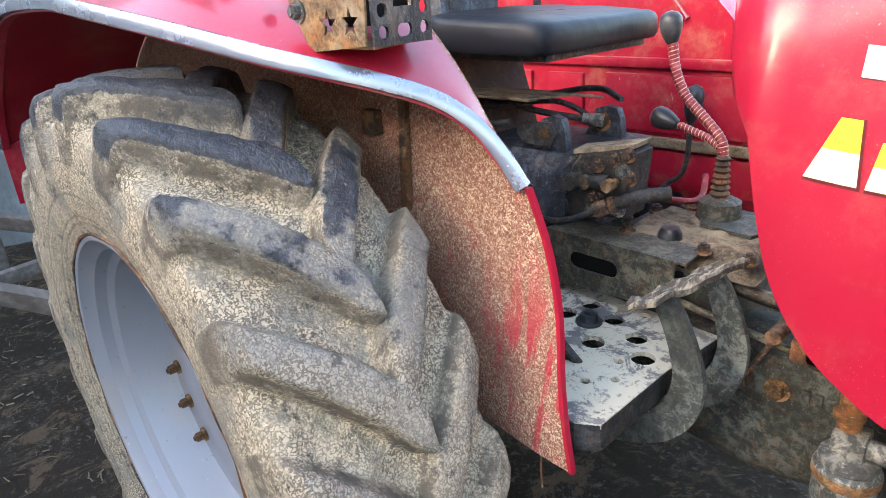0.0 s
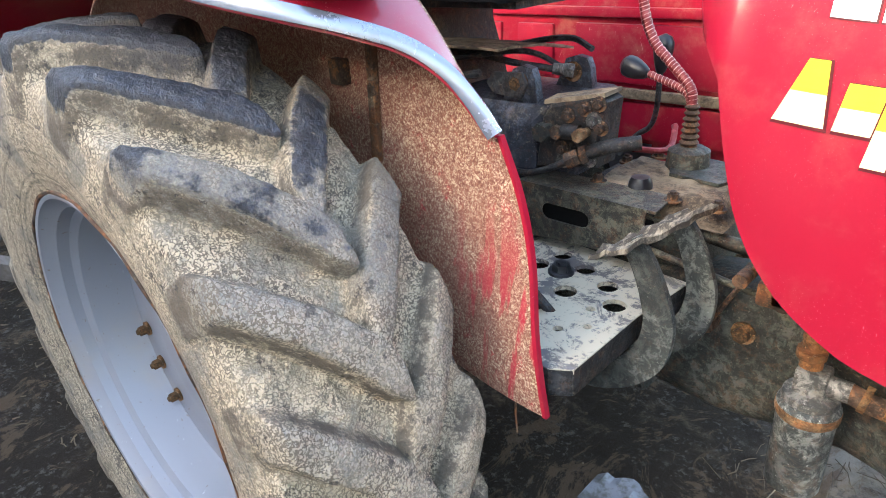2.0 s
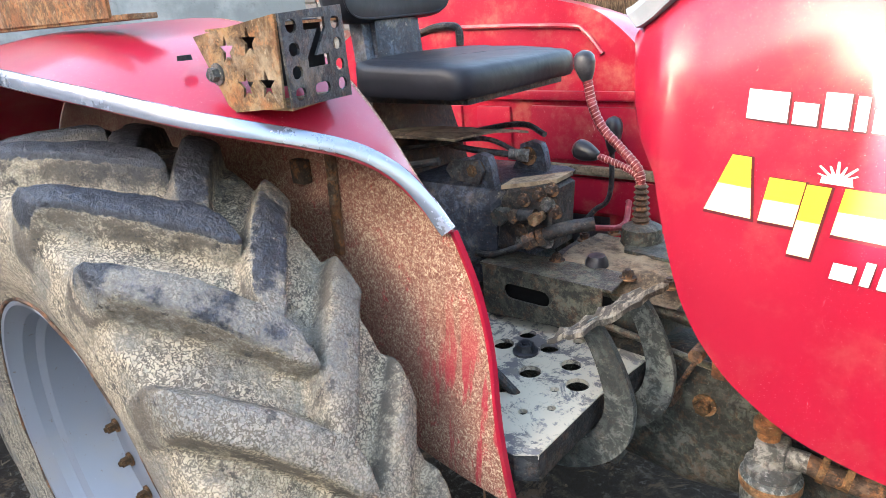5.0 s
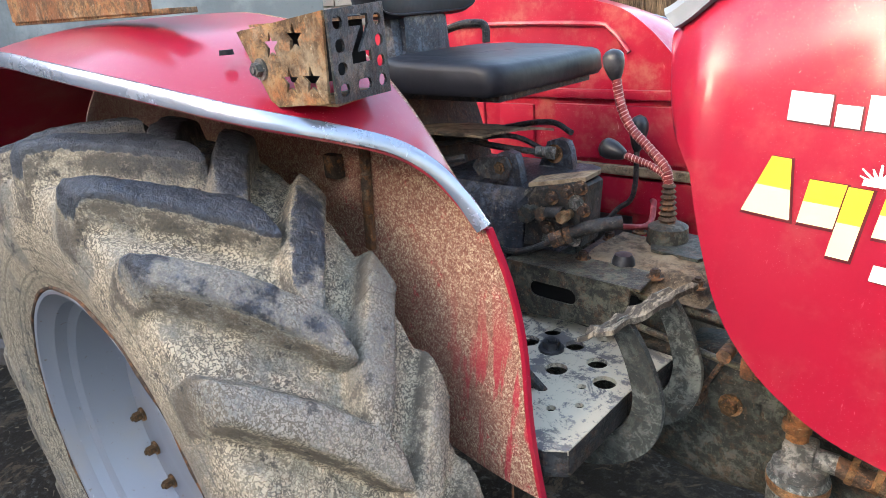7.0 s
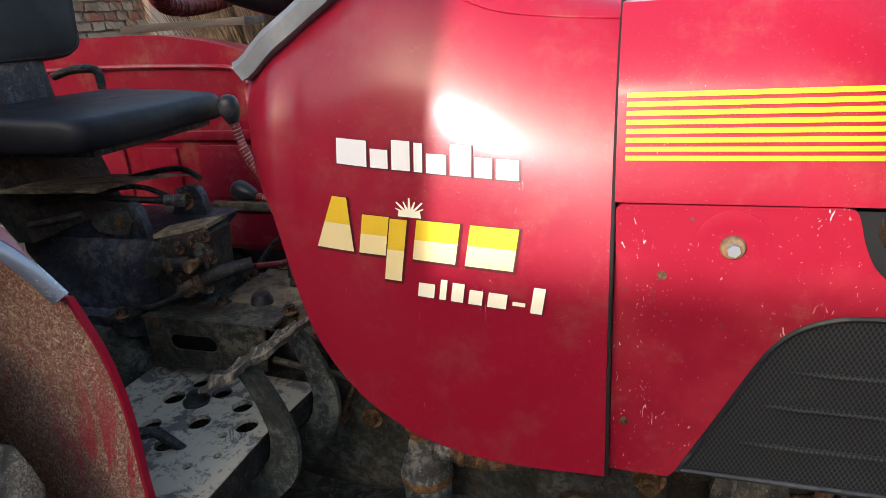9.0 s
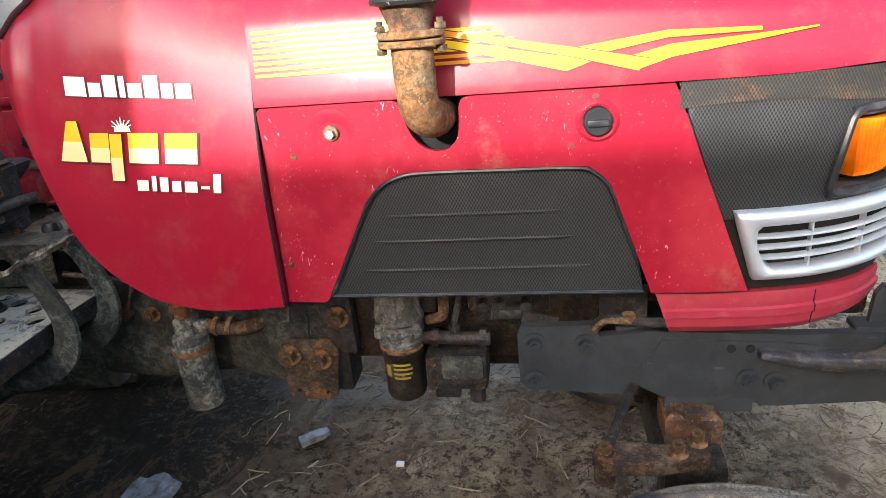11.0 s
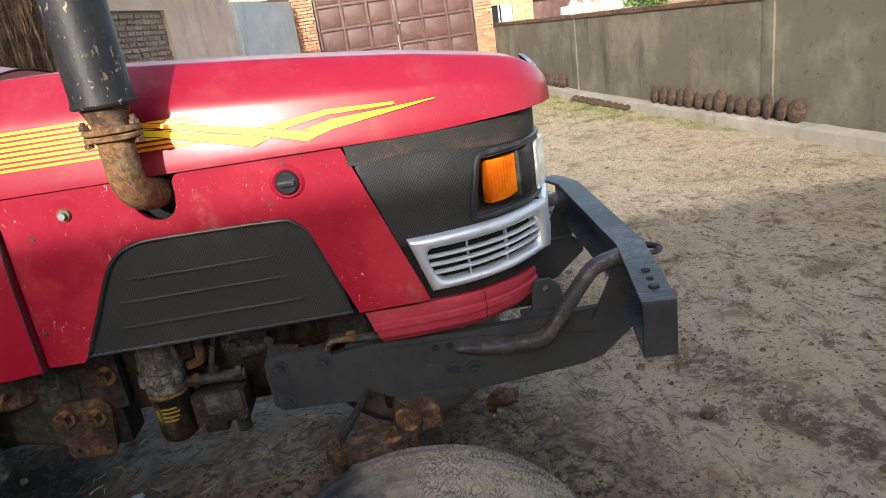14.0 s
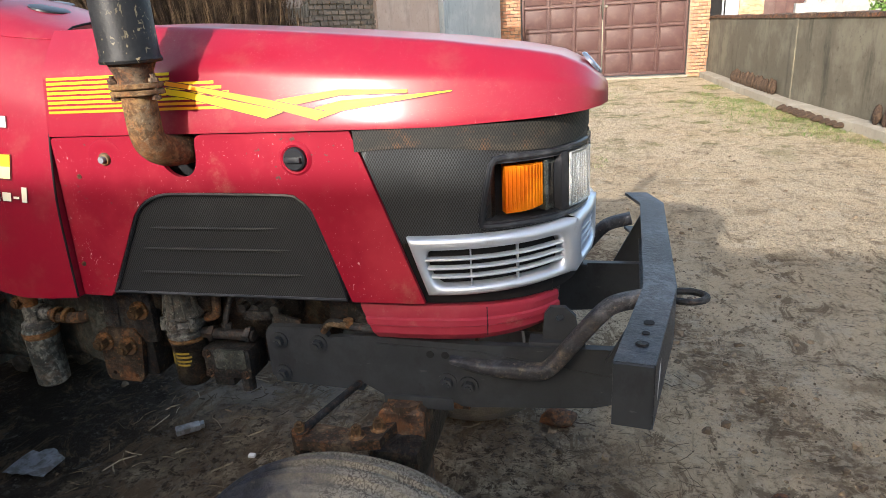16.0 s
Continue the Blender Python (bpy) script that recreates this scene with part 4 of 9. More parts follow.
for mat, lift, quads in FLASHES:
    bm = bmesh.new()
    for q in quads:
        decal(bm, q, hood_half, lift, 8, 2)
    part("flash", bm, mat, hood, "tapering flash sticker", smooth=0)
    bm = bmesh.new()
    for q in quads:
        low, high = (q[0], q[1]), (q[3], q[2])
        for a, b in (low, high):
            decal(bm, [(a[0], a[1] - 0.0018), (b[0], b[1] - 0.0018), (b[0], b[1] + 0.0018), (a[0], a[1] + 0.0018)], hood_half, lift - 0.0006, 6, 1)
    part("flash_edging", bm, OUTLINE, hood, smooth=0)


# ---- side panels below the shut line ----
def panel_y(z):
    return -0.534 + 0.041 * (z - 0.99)


def mirror(bm, shift=0.0):
    for v in bm.verts:
        v.co.y = 2 * CY - v.co.y + shift
    bmesh.ops.reverse_faces(bm, faces=bm.faces)


def bend(pts, n=4):
    """A smooth line through points of the panel's plane."""
    return [(p.x, p.z) for p in smooth_line([(u, 0, v) for u, v in pts], n)]


CUTOUT = bend([(1.848, 1.427), (1.862, 1.423), (1.869, 1.408), (1.877, 1.380), (1.891, 1.350), (1.912, 1.329), (1.940, 1.321), (1.966, 1.329), (1.982, 1.354), (1.986, 1.405), (1.994, 1.422), (2.012, 1.427)])
ARCH = bend([(1.664, 1.00), (1.715, 1.100), (1.765, 1.20), (1.785, 1.232), (1.812, 1.258), (1.85, 1.275), (1.90, 1.281), (2.05, 1.280), (2.215, 1.277), (2.248, 1.266), (2.272, 1.245), (2.288, 1.213), (2.352, 1.03)])
PANEL = [(1.568, 1.420), (1.575, 1.427)] + CUTOUT + [(2.394, 1.427), (2.553, 1.000), (2.364, 0.998)] + ARCH[::-1] + [(1.656, 0.991), (1.568, 0.993)]
for s in (1, -1):
    bm = bmesh.new()
    plate(bm, PANEL, lambda u, v, w: (u, panel_y(v) + 0.014 - w, v), 0.014)
    if s < 0:
        mirror(bm)
    side = part("side_panel", bm, RED_CHIP, tractor, "chipped red engine side panel", smooth=30)
    bm = bmesh.new()
    # vented sheet in the panel's notch
    V = [(1.670, 1.003), (2.348, 1.001)] + [(1.99 + (u - 1.99) * 0.990, v - 0.005) for u, v in ARCH[::-1][1:-2]]
    plate(bm, V, lambda u, v, w: (u, panel_y(v) + 0.020 - w, v), 0.012)
    for z, xa, xb in ((1.185, 1.80, 2.19), (1.128, 1.77, 2.22), (1.062, 1.745, 2.25)):
        tube(bm, [(xa, panel_y(z) + 0.010, z), (xa + 0.05, panel_y(z) + 0.007, z), (xb - 0.05, panel_y(z) + 0.007, z), (xb, panel_y(z) + 0.010, z)], [0.001, 0.0045, 0.0045, 0.001], 8)
    if s < 0:
        mirror(bm)
    part("vent_mesh", bm, MESH, side, "black perforated vent sheet", smooth=40)
    # rolled edge of the vent
    bm = bmesh.new()
    tube(bm, [(u, panel_y(v) + 0.004, v) for u, v in V + V[:1]], 0.0045, 6)
    if s < 0:
        mirror(bm)
    part("vent_edge", bm, PLASTIC, side)
    if s > 0:
        bm = bmesh.new()
        lathe(bm, [(0.0, -0.005), (0.015, -0.005), (0.017, -0.001), (0.024, -0.0012), (0.040, -0.0028), (0.050, -0.0015), (0.056, 0.004)], (1.722, panel_y(1.37) + 0.002, 1.37), 24)
        part("dished_washer", bm, RED_CHIP, side)
        bm = bmesh.new()
        lathe(bm, [(0.0, -0.007), (0.0145, -0.007), (0.0165, -0.004), (0.0170, 0.003)], (1.722, panel_y(1.37), 1.37), 22)
        part("washer", bm, RUST, side, "rusty flat washer")
        bm = bmesh.new()
        hexa(bm, (1.722, panel_y(1.37) - 0.004, 1.37), (1.722, panel_y(1.37) - 0.017, 1.37), 0.0090)
        part("screw", bm, RIM, side, "bright bolt head")
        bm = bmesh.new()
        lathe(bm, [(0.0, -0.014), (0.024, -0.014), (0.028, -0.010), (0.029, 0.004)], (2.253, panel_y(1.363), 1.363), 24)
        box(bm, 2.233, 2.273, panel_y(1.36) - 0.024, panel_y(1.36) - 0.012, 1.357, 1.369, 0.002)
        part("latch", bm, PLASTIC, side, "black round quarter-turn latch")
        bm = bmesh.new()
        lathe(bm, [(0.030, -0.002), (0.035, -0.005), (0.042, -0.001), (0.046, 0.004)], (2.253, panel_y(1.363), 1.363), 24)
        part("latch_rim", bm, RED_CHIP, side)
        for x, z in ((1.588, 1.083), (1.633, 1.325)):
            bm = bmesh.new()
            lathe(bm, [(0.0, -0.004), (0.006, -0.003), (0.008, 0.002)], (x, panel_y(z), z), 10)
            part("rivet", bm, RUST_DARK, side)

# ---- nose: grille shell, silver strip, red chin; all follow one bend ----
NOSE = smooth_line([(2.36, -0.516, 0), (2.50, -0.516, 0), (2.62, -0.508, 0), (2.73, -0.483, 0), (2.82, -0.435, 0), (2.885, -0.365, 0), (2.922, -0.27, 0), (2.935, CY, 0)], 10)
_d = [0.0]
for a, b in zip(NOSE, NOSE[1:]):
    _d.append(_d[-1] + (b - a).length)
NOSE_LEN = _d[-1]


def nose(s, out=0.0):
    """The point at s metres along the nose's bend, moved outwards."""
    s = min(max(s, 0), NOSE_LEN)
    p = Vector([float(np.interp(s, _d, [q[i] for q in NOSE])) for i in range(3)])
    e = 0.012
    t = Vector([float(np.interp(min(s + e, NOSE_LEN), _d, [q[i] for q in NOSE]) - np.interp(max(s - e, 0), _d, [q[i] for q in NOSE])) for i in range(3)]).normalized()
    return p + Vector((t.y, -t.x, 0)) * out


def wrap(bm, s0, s1, low, high, out, thick, n=26, lift=None):
    """A band round the nose from s0 to s1 between two heights (functions of s)."""
    rings = []
    for i in range(n + 1):
        s = s0 + (s1 - s0) * i / n
        a, b = low(s), high(s)
        p, q = nose(s, out), nose(s, out - thick)
        rings.append([Vector((p.x, p.y, a)), Vector((p.x, p.y, b)), Vector((q.x, q.y, b)), Vector((q.x, q.y, a))])
    skin(bm, rings)


def xs_of(x):
    """Metres along the bend at which it reaches x."""
    return float(np.interp(x, [q[0] for q in NOSE], _d))


CHIN_TOP = 0.985
for s in (1, -1):
    # dark perforated shell with a slanting rear edge and an opening for the lamps
    lamp0, lamp1 = xs_of(2.735), NOSE_LEN - 0.09
    bm = bmesh.new()
    edge = lambda z: xs_of(2.40 + (1.428 - z) * 0.355)
    for za, zb in zip((1.15, 1.195, 1.26, 1.32, 1.348, 1.40), (1.195, 1.26, 1.32, 1.348, 1.40, 1.428)):
        s0a, s0b = edge(za), edge(zb)
        spans = ((0.0, lamp0 - 0.02 + 0.12 * (1.34 - za)), (lamp1, NOSE_LEN)) if 1.19 < za < 1.345 else ((0.0, NOSE_LEN),)
        for i, (qa, qb) in enumerate(spans):
            rings = []
            n = 22
            for j in range(n + 1):
                f = j / n
                ring = []
                for z, s0 in ((za, s0a), (zb, s0b)):
                    a0 = s0 if qa == 0.0 else qa
                    b0 = qb
                    if i == 0 and len(spans) == 2:
                        b0 = lamp0 - 0.03 + 0.10 * (z - 1.195)
                    p = nose(a0 + (b0 - a0) * f, 0.0)
                    ring.append(Vector((p.x, p.y, z)))
                for z, s0 in ((zb, s0b), (za, s0a)):
                    a0 = s0 if qa == 0.0 else qa
                    b0 = qb
                    if i == 0 and len(spans) == 2:
                        b0 = lamp0 - 0.03 + 0.10 * (z - 1.195)
                    p = nose(a0 + (b0 - a0) * f, -0.012)
                    ring.append(Vector((p.x, p.y, z)))
                rings.append(ring)
            skin(bm, rings)
    bmesh.ops.remove_doubles(bm, verts=bm.verts, dist=0.0002)
    if s < 0:
        mirror(bm)
    shell = part("grille_shell", bm, MESH, tractor, "black perforated nose grille", smooth=50)
    # faded upper strip
    bm = bmesh.new()
    wrap(bm, edge(1.428) + 0.004, NOSE_LEN, lambda q: 1.372 + 0.012 * math.sin(q * 9), lambda q: 1.430, 0.004, 0.004, 30)
    if s < 0:
        mirror(bm)
    part("upper_strip", bm, MESH_OLD, shell, "faded and rusty strip below the bonnet")
    # lamp recess, amber lens, clear lens
    bm = bmesh.new()
    wrap(bm, lamp0 - 0.05, lamp1 + 0.01, lambda q: 1.18, lambda q: 1.36, -0.055, 0.01, 14)
    if s < 0:
        mirror(bm)
    part("lamp_recess", bm, DARK, shell)
    bm = bmesh.new()
    wrap(bm, lamp0 - 0.045, lamp1 + 0.012, lambda q: 1.180, lambda q: 1.202, 0.006, 0.05, 16)
    if s < 0:
        mirror(bm)
    part("lamp_sill", bm, PLASTIC, shell)
    bm = bmesh.new()
    wrap(bm, lamp0 - 0.015, lamp1 + 0.012, lambda q: 1.338, lambda q: 1.356, 0.006, 0.05, 16)
    if s < 0:
        mirror(bm)
    part("lamp_surround", bm, PLASTIC, shell)
    bm = bmesh.new()
    sa, sb = lamp0 + 0.022, lamp0 + 0.124
    rings = []
    for i in range(13):
        q = sa + (sb - sa) * i / 12
        bulge = -0.012 + 0.004 * math.sin(i * math.pi * 2) + 0.012 * math.sin(math.pi * i / 12)
        p, b = nose(q, bulge), nose(q, -0.045)
        rings.append([Vector((p.x, p.y, 1.212 + 0.010 * i / 12)), Vector((p.x, p.y, 1.326)), Vector((b.x, b.y, 1.326)), Vector((b.x, b.y, 1.21))])
    skin(bm, rings)
    for i in range(11):
        q = sa + (sb - sa) * (i + 0.5) / 11
        p = nose(q, 0.0005 + 0.012 * math.sin(math.pi * (i + 0.5) / 11) - 0.012)
        tube(bm, [(p.x, p.y, 1.222), (p.x, p.y, 1.324)], 0.0026, 6)
    if s < 0:
        mirror(bm)
    part("indicator_lens", bm, AMBER, shell, "amber ribbed indicator lens", smooth=30)
    # moulded bead round the lamp opening
    bm = bmesh.new()
    bead = [(lamp1 + 0.01, 1.195)] + [(lamp1 + (lamp0 - 0.030 - lamp1) * f, 1.193 - 0.004 * f) for f in np.linspace(0.1, 1, 8)]
    bead += [(lamp0 - 0.042, 1.194), (lamp0 - 0.044, 1.204), (lamp0 - 0.016, 1.335), (lamp0 - 0.006, 1.348)] + [(lamp0 + 0.01 + (lamp1 - lamp0) * f, 1.351) for f in np.linspace(0, 1, 8)]
    tube(bm, [Vector((*nose(q, 0.006).xy, z)) for q, z in bead], 0.0085, 8)
    if s < 0:
        mirror(bm)
    part("lamp_bezel", bm, PLASTIC, shell, "black moulded lamp bezel")
    # headlamp: black housing standing proud, bright bowl, ribbed glass
    bm = bmesh.new()
    wrap(bm, lamp0 + 0.166, lamp1 - 0.005, lambda q: 1.203, lambda q: 1.346, 0.010, 0.065, 10)
    if s < 0:
        mirror(bm)
    housing = part("headlamp_housing", bm, PLASTIC, shell, "black headlamp housing")
    bm = bmesh.new()
    wrap(bm, lamp0 + 0.190, lamp1 - 0.030, lambda q: 1.216, lambda q: 1.334, 0.0125, 0.004, 10)
    if s < 0:
        mirror(bm)
    part("headlamp_reflector", bm, REFLECT, housing)
    bm = bmesh.new()
    wrap(bm, lamp0 + 0.186, lamp1 - 0.016, lambda q: 1.210, lambda q: 1.342, 0.024, 0.008, 14)
    for i in range(9):
        q = lamp0 + 0.194 + (lamp1 - lamp0 - 0.218) * i / 8
        p = nose(q, 0.0225)
        tube(bm, [(p.x, p.y, 1.214), (p.x, p.y, 1.336)], 0.0028, 6)
    if s < 0:
        mirror(bm)
    part("headlamp_lens", bm, LENS, housing, "clear ribbed glass headlamp").visible_shadow = False
    bm = bmesh.new()
    wrap(bm, lamp0 + 0.128, lamp0 + 0.136, lambda q: 1.206, lambda q: 1.330, -0.004, 0.04, 2)
    wrap(bm, lamp0 + 0.136, lamp0 + 0.170, lambda q: 1.318, lambda q: 1.330, -0.012, 0.03, 3)
    wrap(bm, lamp0 + 0.136, lamp0 + 0.170, lambda q: 1.206, lambda q: 1.216, -0.012, 0.03, 3)
    if s < 0:
        mirror(bm)
    part("lamp_bracket", bm, PEDAL, shell, "grey bracket between the lamps")

    # silver strip with louvres
    c0 = xs_of(2.515)
    top = lambda q: 1.170 + 0.020 * max(0, (q - c0) / (NOSE_LEN - c0)) ** 1.5
    bot = lambda q: 1.022 + 0.050 * max(0, (q - c0 - 0.12) / (NOSE_LEN - c0)) ** 1.3
    corner = 0.570
    bm = bmesh.new()
    for qa, qb, ia, ib in ((c0, corner, c0 + 0.038, 0.540), (corner, NOSE_LEN, 0.602, NOSE_LEN - 0.03)):
        outer, inner = [], []
        for side, cnt in (("rear", 11), ("low", 34), ("fore", 11), ("high", 34)):
            for i in range(cnt):
                f = i / cnt
                if side in ("rear", "fore"):
                    g = f if side == "rear" else 1 - f
                    slant = 0.046 * g if qa == c0 else 0.0
                    qo = qa + slant if side == "rear" else qb
                    end = 1 - math.sqrt(max(0.0, 1 - (2 * g - 1) ** 2))
                    qi = ia + slant * 0.55 + 0.020 * end if side == "rear" else ib - 0.020 * end
                    outer.append((qo, top(qo) * (1 - g) + bot(qo) * g))
                    inner.append((qi, (top(qi) - 0.034) * (1 - g) + (bot(qi) + 0.025) * g))
                else:
                    g = f if side == "low" else 1 - f
                    low0 = 0.046 if qa == c0 and side == "low" else 0.0
                    low1 = low0 * 0.55
                    qo = qa + low0 + (qb - qa - low0) * g
                    qi = ia + low1 + 0.020 + (ib - ia - low1 - 0.040) * g
                    outer.append((qo, bot(qo) if side == "low" else top(qo)))
                    inner.append((qi, bot(qi) + 0.025 if side == "low" else top(qi) - 0.034))
        rings = []
        for f, o in ((0.0, -0.004), (0.0, 0.012), (0.10, 0.021), (0.30, 0.026), (0.62, 0.027), (0.86, 0.023), (0.96, 0.016), (1.0, 0.004), (1.0, -0.010)):
            ring = []
            for (q0, z0), (q1, z1) in zip(outer, inner):
                q, z = q0 + (q1 - q0) * f, z0 + (z1 - z0) * f
                joined = 0.026 if abs(q0 - corner) < 0.001 or q0 > NOSE_LEN - 0.001 else o
                wedge = 0.010 * math.exp(-((q - corner) / 0.040) ** 2)
                ring.append(Vector((*nose(q, (joined if f < 0.5 else o) + wedge).xy, z)))
            rings.append(ring)
        skin(bm, rings, True, False)
    if s < 0:
        mirror(bm)
    strip = part("silver_strip", bm, SILVER, tractor, "silver plastic lower grille strip", smooth=50)
    for i in range(3):
        for qa, qb in ((c0 + 0.044, 0.538), (0.605, NOSE_LEN - 0.032)):
            bm = bmesh.new()
            f = (i + 1) / 4
            rings = []
            for j in range(25):
                q = qa + (qb - qa) * j / 24
                z = (bot(q) + 0.025) * (1 - f) + (top(q) - 0.034) * f
                wedge = 0.010 * math.exp(-((q - corner) / 0.040) ** 2)
                rings.append([Vector((*nose(q, o + wedge).xy, z + h)) for h, o in ((-0.0050, 0.014), (-0.0015, 0.019), (0.0020, 0.018), (0.0050, 0.011), (0.0040, 0.002), (-0.0050, 0.002))])
            skin(bm, rings)
            if s < 0:
                mirror(bm)
            part("louvre", bm, SILVER, strip, smooth=50)
    for q in (c0 + 0.150, c0 + 0.262):
        bm = bmesh.new()
        wrap(bm, q, q + 0.004, lambda v: bot(v) + 0.02, lambda v: top(v) - 0.03, 0.0150, 0.012, 2)
        if s < 0:
            mirror(bm)
        part("mullion", bm, SILVER, strip)
    # near-black sheet added for the shade between the louvres
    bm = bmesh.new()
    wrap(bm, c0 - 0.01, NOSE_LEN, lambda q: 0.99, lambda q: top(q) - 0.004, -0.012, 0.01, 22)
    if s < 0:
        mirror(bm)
    part("slot_shade", bm, DARK, strip)

    # red chin
    f0, f1 = xs_of(2.376), xs_of(2.80)
    bm = bmesh.new()
    n = 22
    rings = []
    for i in range(n + 1):
        f = i / n
        ring = []
        for z, o in ((0.885, -0.020), (0.905, -0.004), (0.927, -0.002), (0.931, 0.004), (0.947, 0.004), (0.951, -0.002), (0.972, 0.0), (CHIN_TOP, -0.004)):
            a = f0 + 0.034 * (CHIN_TOP - z) / 0.1
            q = a + (f1 + 0.10 - a) * f
            p = nose(q, o - 0.0 - 0.025 * max(0, f - 0.8))
            ring.append(Vector((p.x, p.y, z + 0.018 * max(0, f - 0.55) / 0.45 * (CHIN_TOP - z) / 0.1)))
        for z in (CHIN_TOP, 0.885):
            a = f0 + 0.034 * (CHIN_TOP - z) / 0.1
            p = nose(a + (f1 + 0.10 - a) * f, -0.04)
            ring.append(Vector((p.x, p.y, z + 0.018 * max(0, f - 0.55) / 0.45 * (CHIN_TOP - z) / 0.1)))
        rings.append(ring)
    skin(bm, rings)
    if s < 0:
        mirror(bm)
    chin = part("chin_panel", bm, CHIN, tractor, "faded red plastic chin fairing", smooth=25)
    bm = bmesh.new()
    q = xs_of(2.70)
    tube(bm, [Vector((*nose(q, o + 0.0006).xy, z)) for z, o in ((0.90, -0.006), (0.927, -0.002), (0.933, 0.004), (0.946, 0.004), (0.952, -0.002), (0.980, -0.001))], 0.0014, 5)
    if s < 0:
        mirror(bm)
    part("chin_seam", bm, DARK, chin)
# radiator core behind the nose
bm = bmesh.new()
box(bm, 2.42, 2.86, CY - 0.22, CY + 0.22, 0.86, 1.42, 0.02)
box(bm, 2.40, 2.72, CY - 0.30, CY + 0.30, 0.90, 1.42, 0.02)
part("radiator", bm, IRON_GREASY, tractor)

# ---- exhaust ----
# added near-black sheet: the notch's inner shade as plain colour
bm = bmesh.new()
box(bm, 1.80, 2.06, -0.475, -0.465, 1.27, 1.43, 0.002)
part("notch_shade", bm, DARK, tractor, "near-black sheet standing in for the shade inside the exhaust notch")
bm = bmesh.new()
EX, EY = 1.921, -0.600
path = smooth_line([(EX, EY, 1.545), (EX, EY, 1.49), (EX + 0.001, EY, 1.447), (EX + 0.004, EY + 0.008, 1.420), (EX + 0.010, EY + 0.030, 1.402), (EX + 0.016, EY + 0.065, 1.392), (EX + 0.020, EY + 0.12, 1.388), (EX + 0.02, EY + 0.22, 1.388)], 6)
tube(bm, path, 0.0385, 22)
exhaust = part("exhaust_elbow", bm, RUST, tractor, "rusty exhaust elbow out of the bonnet side")
bm = bmesh.new()
tube(bm, [(EX, EY, 1.604), (EX, EY, 1.585), (EX, EY, 1.566), (EX, EY, 1.556)], [0.052, 0.044, 0.038, 0.040], 20)
part("muffler_neck", bm, RUST_DARK, exhaust, "flaking tapered neck")
for z0, z1 in ((1.534, 1.546), (1.549, 1.561)):
    bm = bmesh.new()
    rings = []
    for z in (z0, z0 + 0.002, z1 - 0.002, z1):
        i = 0.002 if z in (z0, z1) else 0.0
        rings.append([Vector((EX + (0.062 - i) * math.copysign(abs(math.cos(a)) ** 0.8, math.cos(a)), EY + (0.048 - i) * math.sin(a), z)) for a in np.linspace(0, 2 * math.pi, 32, endpoint=False)])
    skin(bm, rings)
    part("exhaust_flange", bm, RUST, exhaust, "rusty pipe flange")
for x in (EX - 0.053, EX + 0.055):
    bm = bmesh.new()
    tube(bm, [(x, EY - 0.01, 1.522), (x, EY - 0.01, 1.580)], 0.006, 8)
    hexa(bm, (x, EY - 0.01, 1.562), (x, EY - 0.01, 1.572), 0.011)
    hexa(bm, (x, EY - 0.01, 1.523), (x, EY - 0.01, 1.533), 0.011)
    part("clamp_bolt", bm, RUST_DARK, exhaust)
bm = bmesh.new()
prof = [(0.0, 1.603), (0.044, 1.603), (0.066, 1.606), (0.068, 1.612), (0.064, 1.622), (0.064, 2.26), (0.060, 2.28), (0.036, 2.30), (0.034, 2.42), (0.028, 2.42), (0.028, 2.30)]
lathe(bm, [(r, z - 1.6) for r, z in prof], (EX, EY, 1.6), 32, "Z")
part("muffler", bm, MUFFLER, exhaust, "upright black paint-flecked muffler")

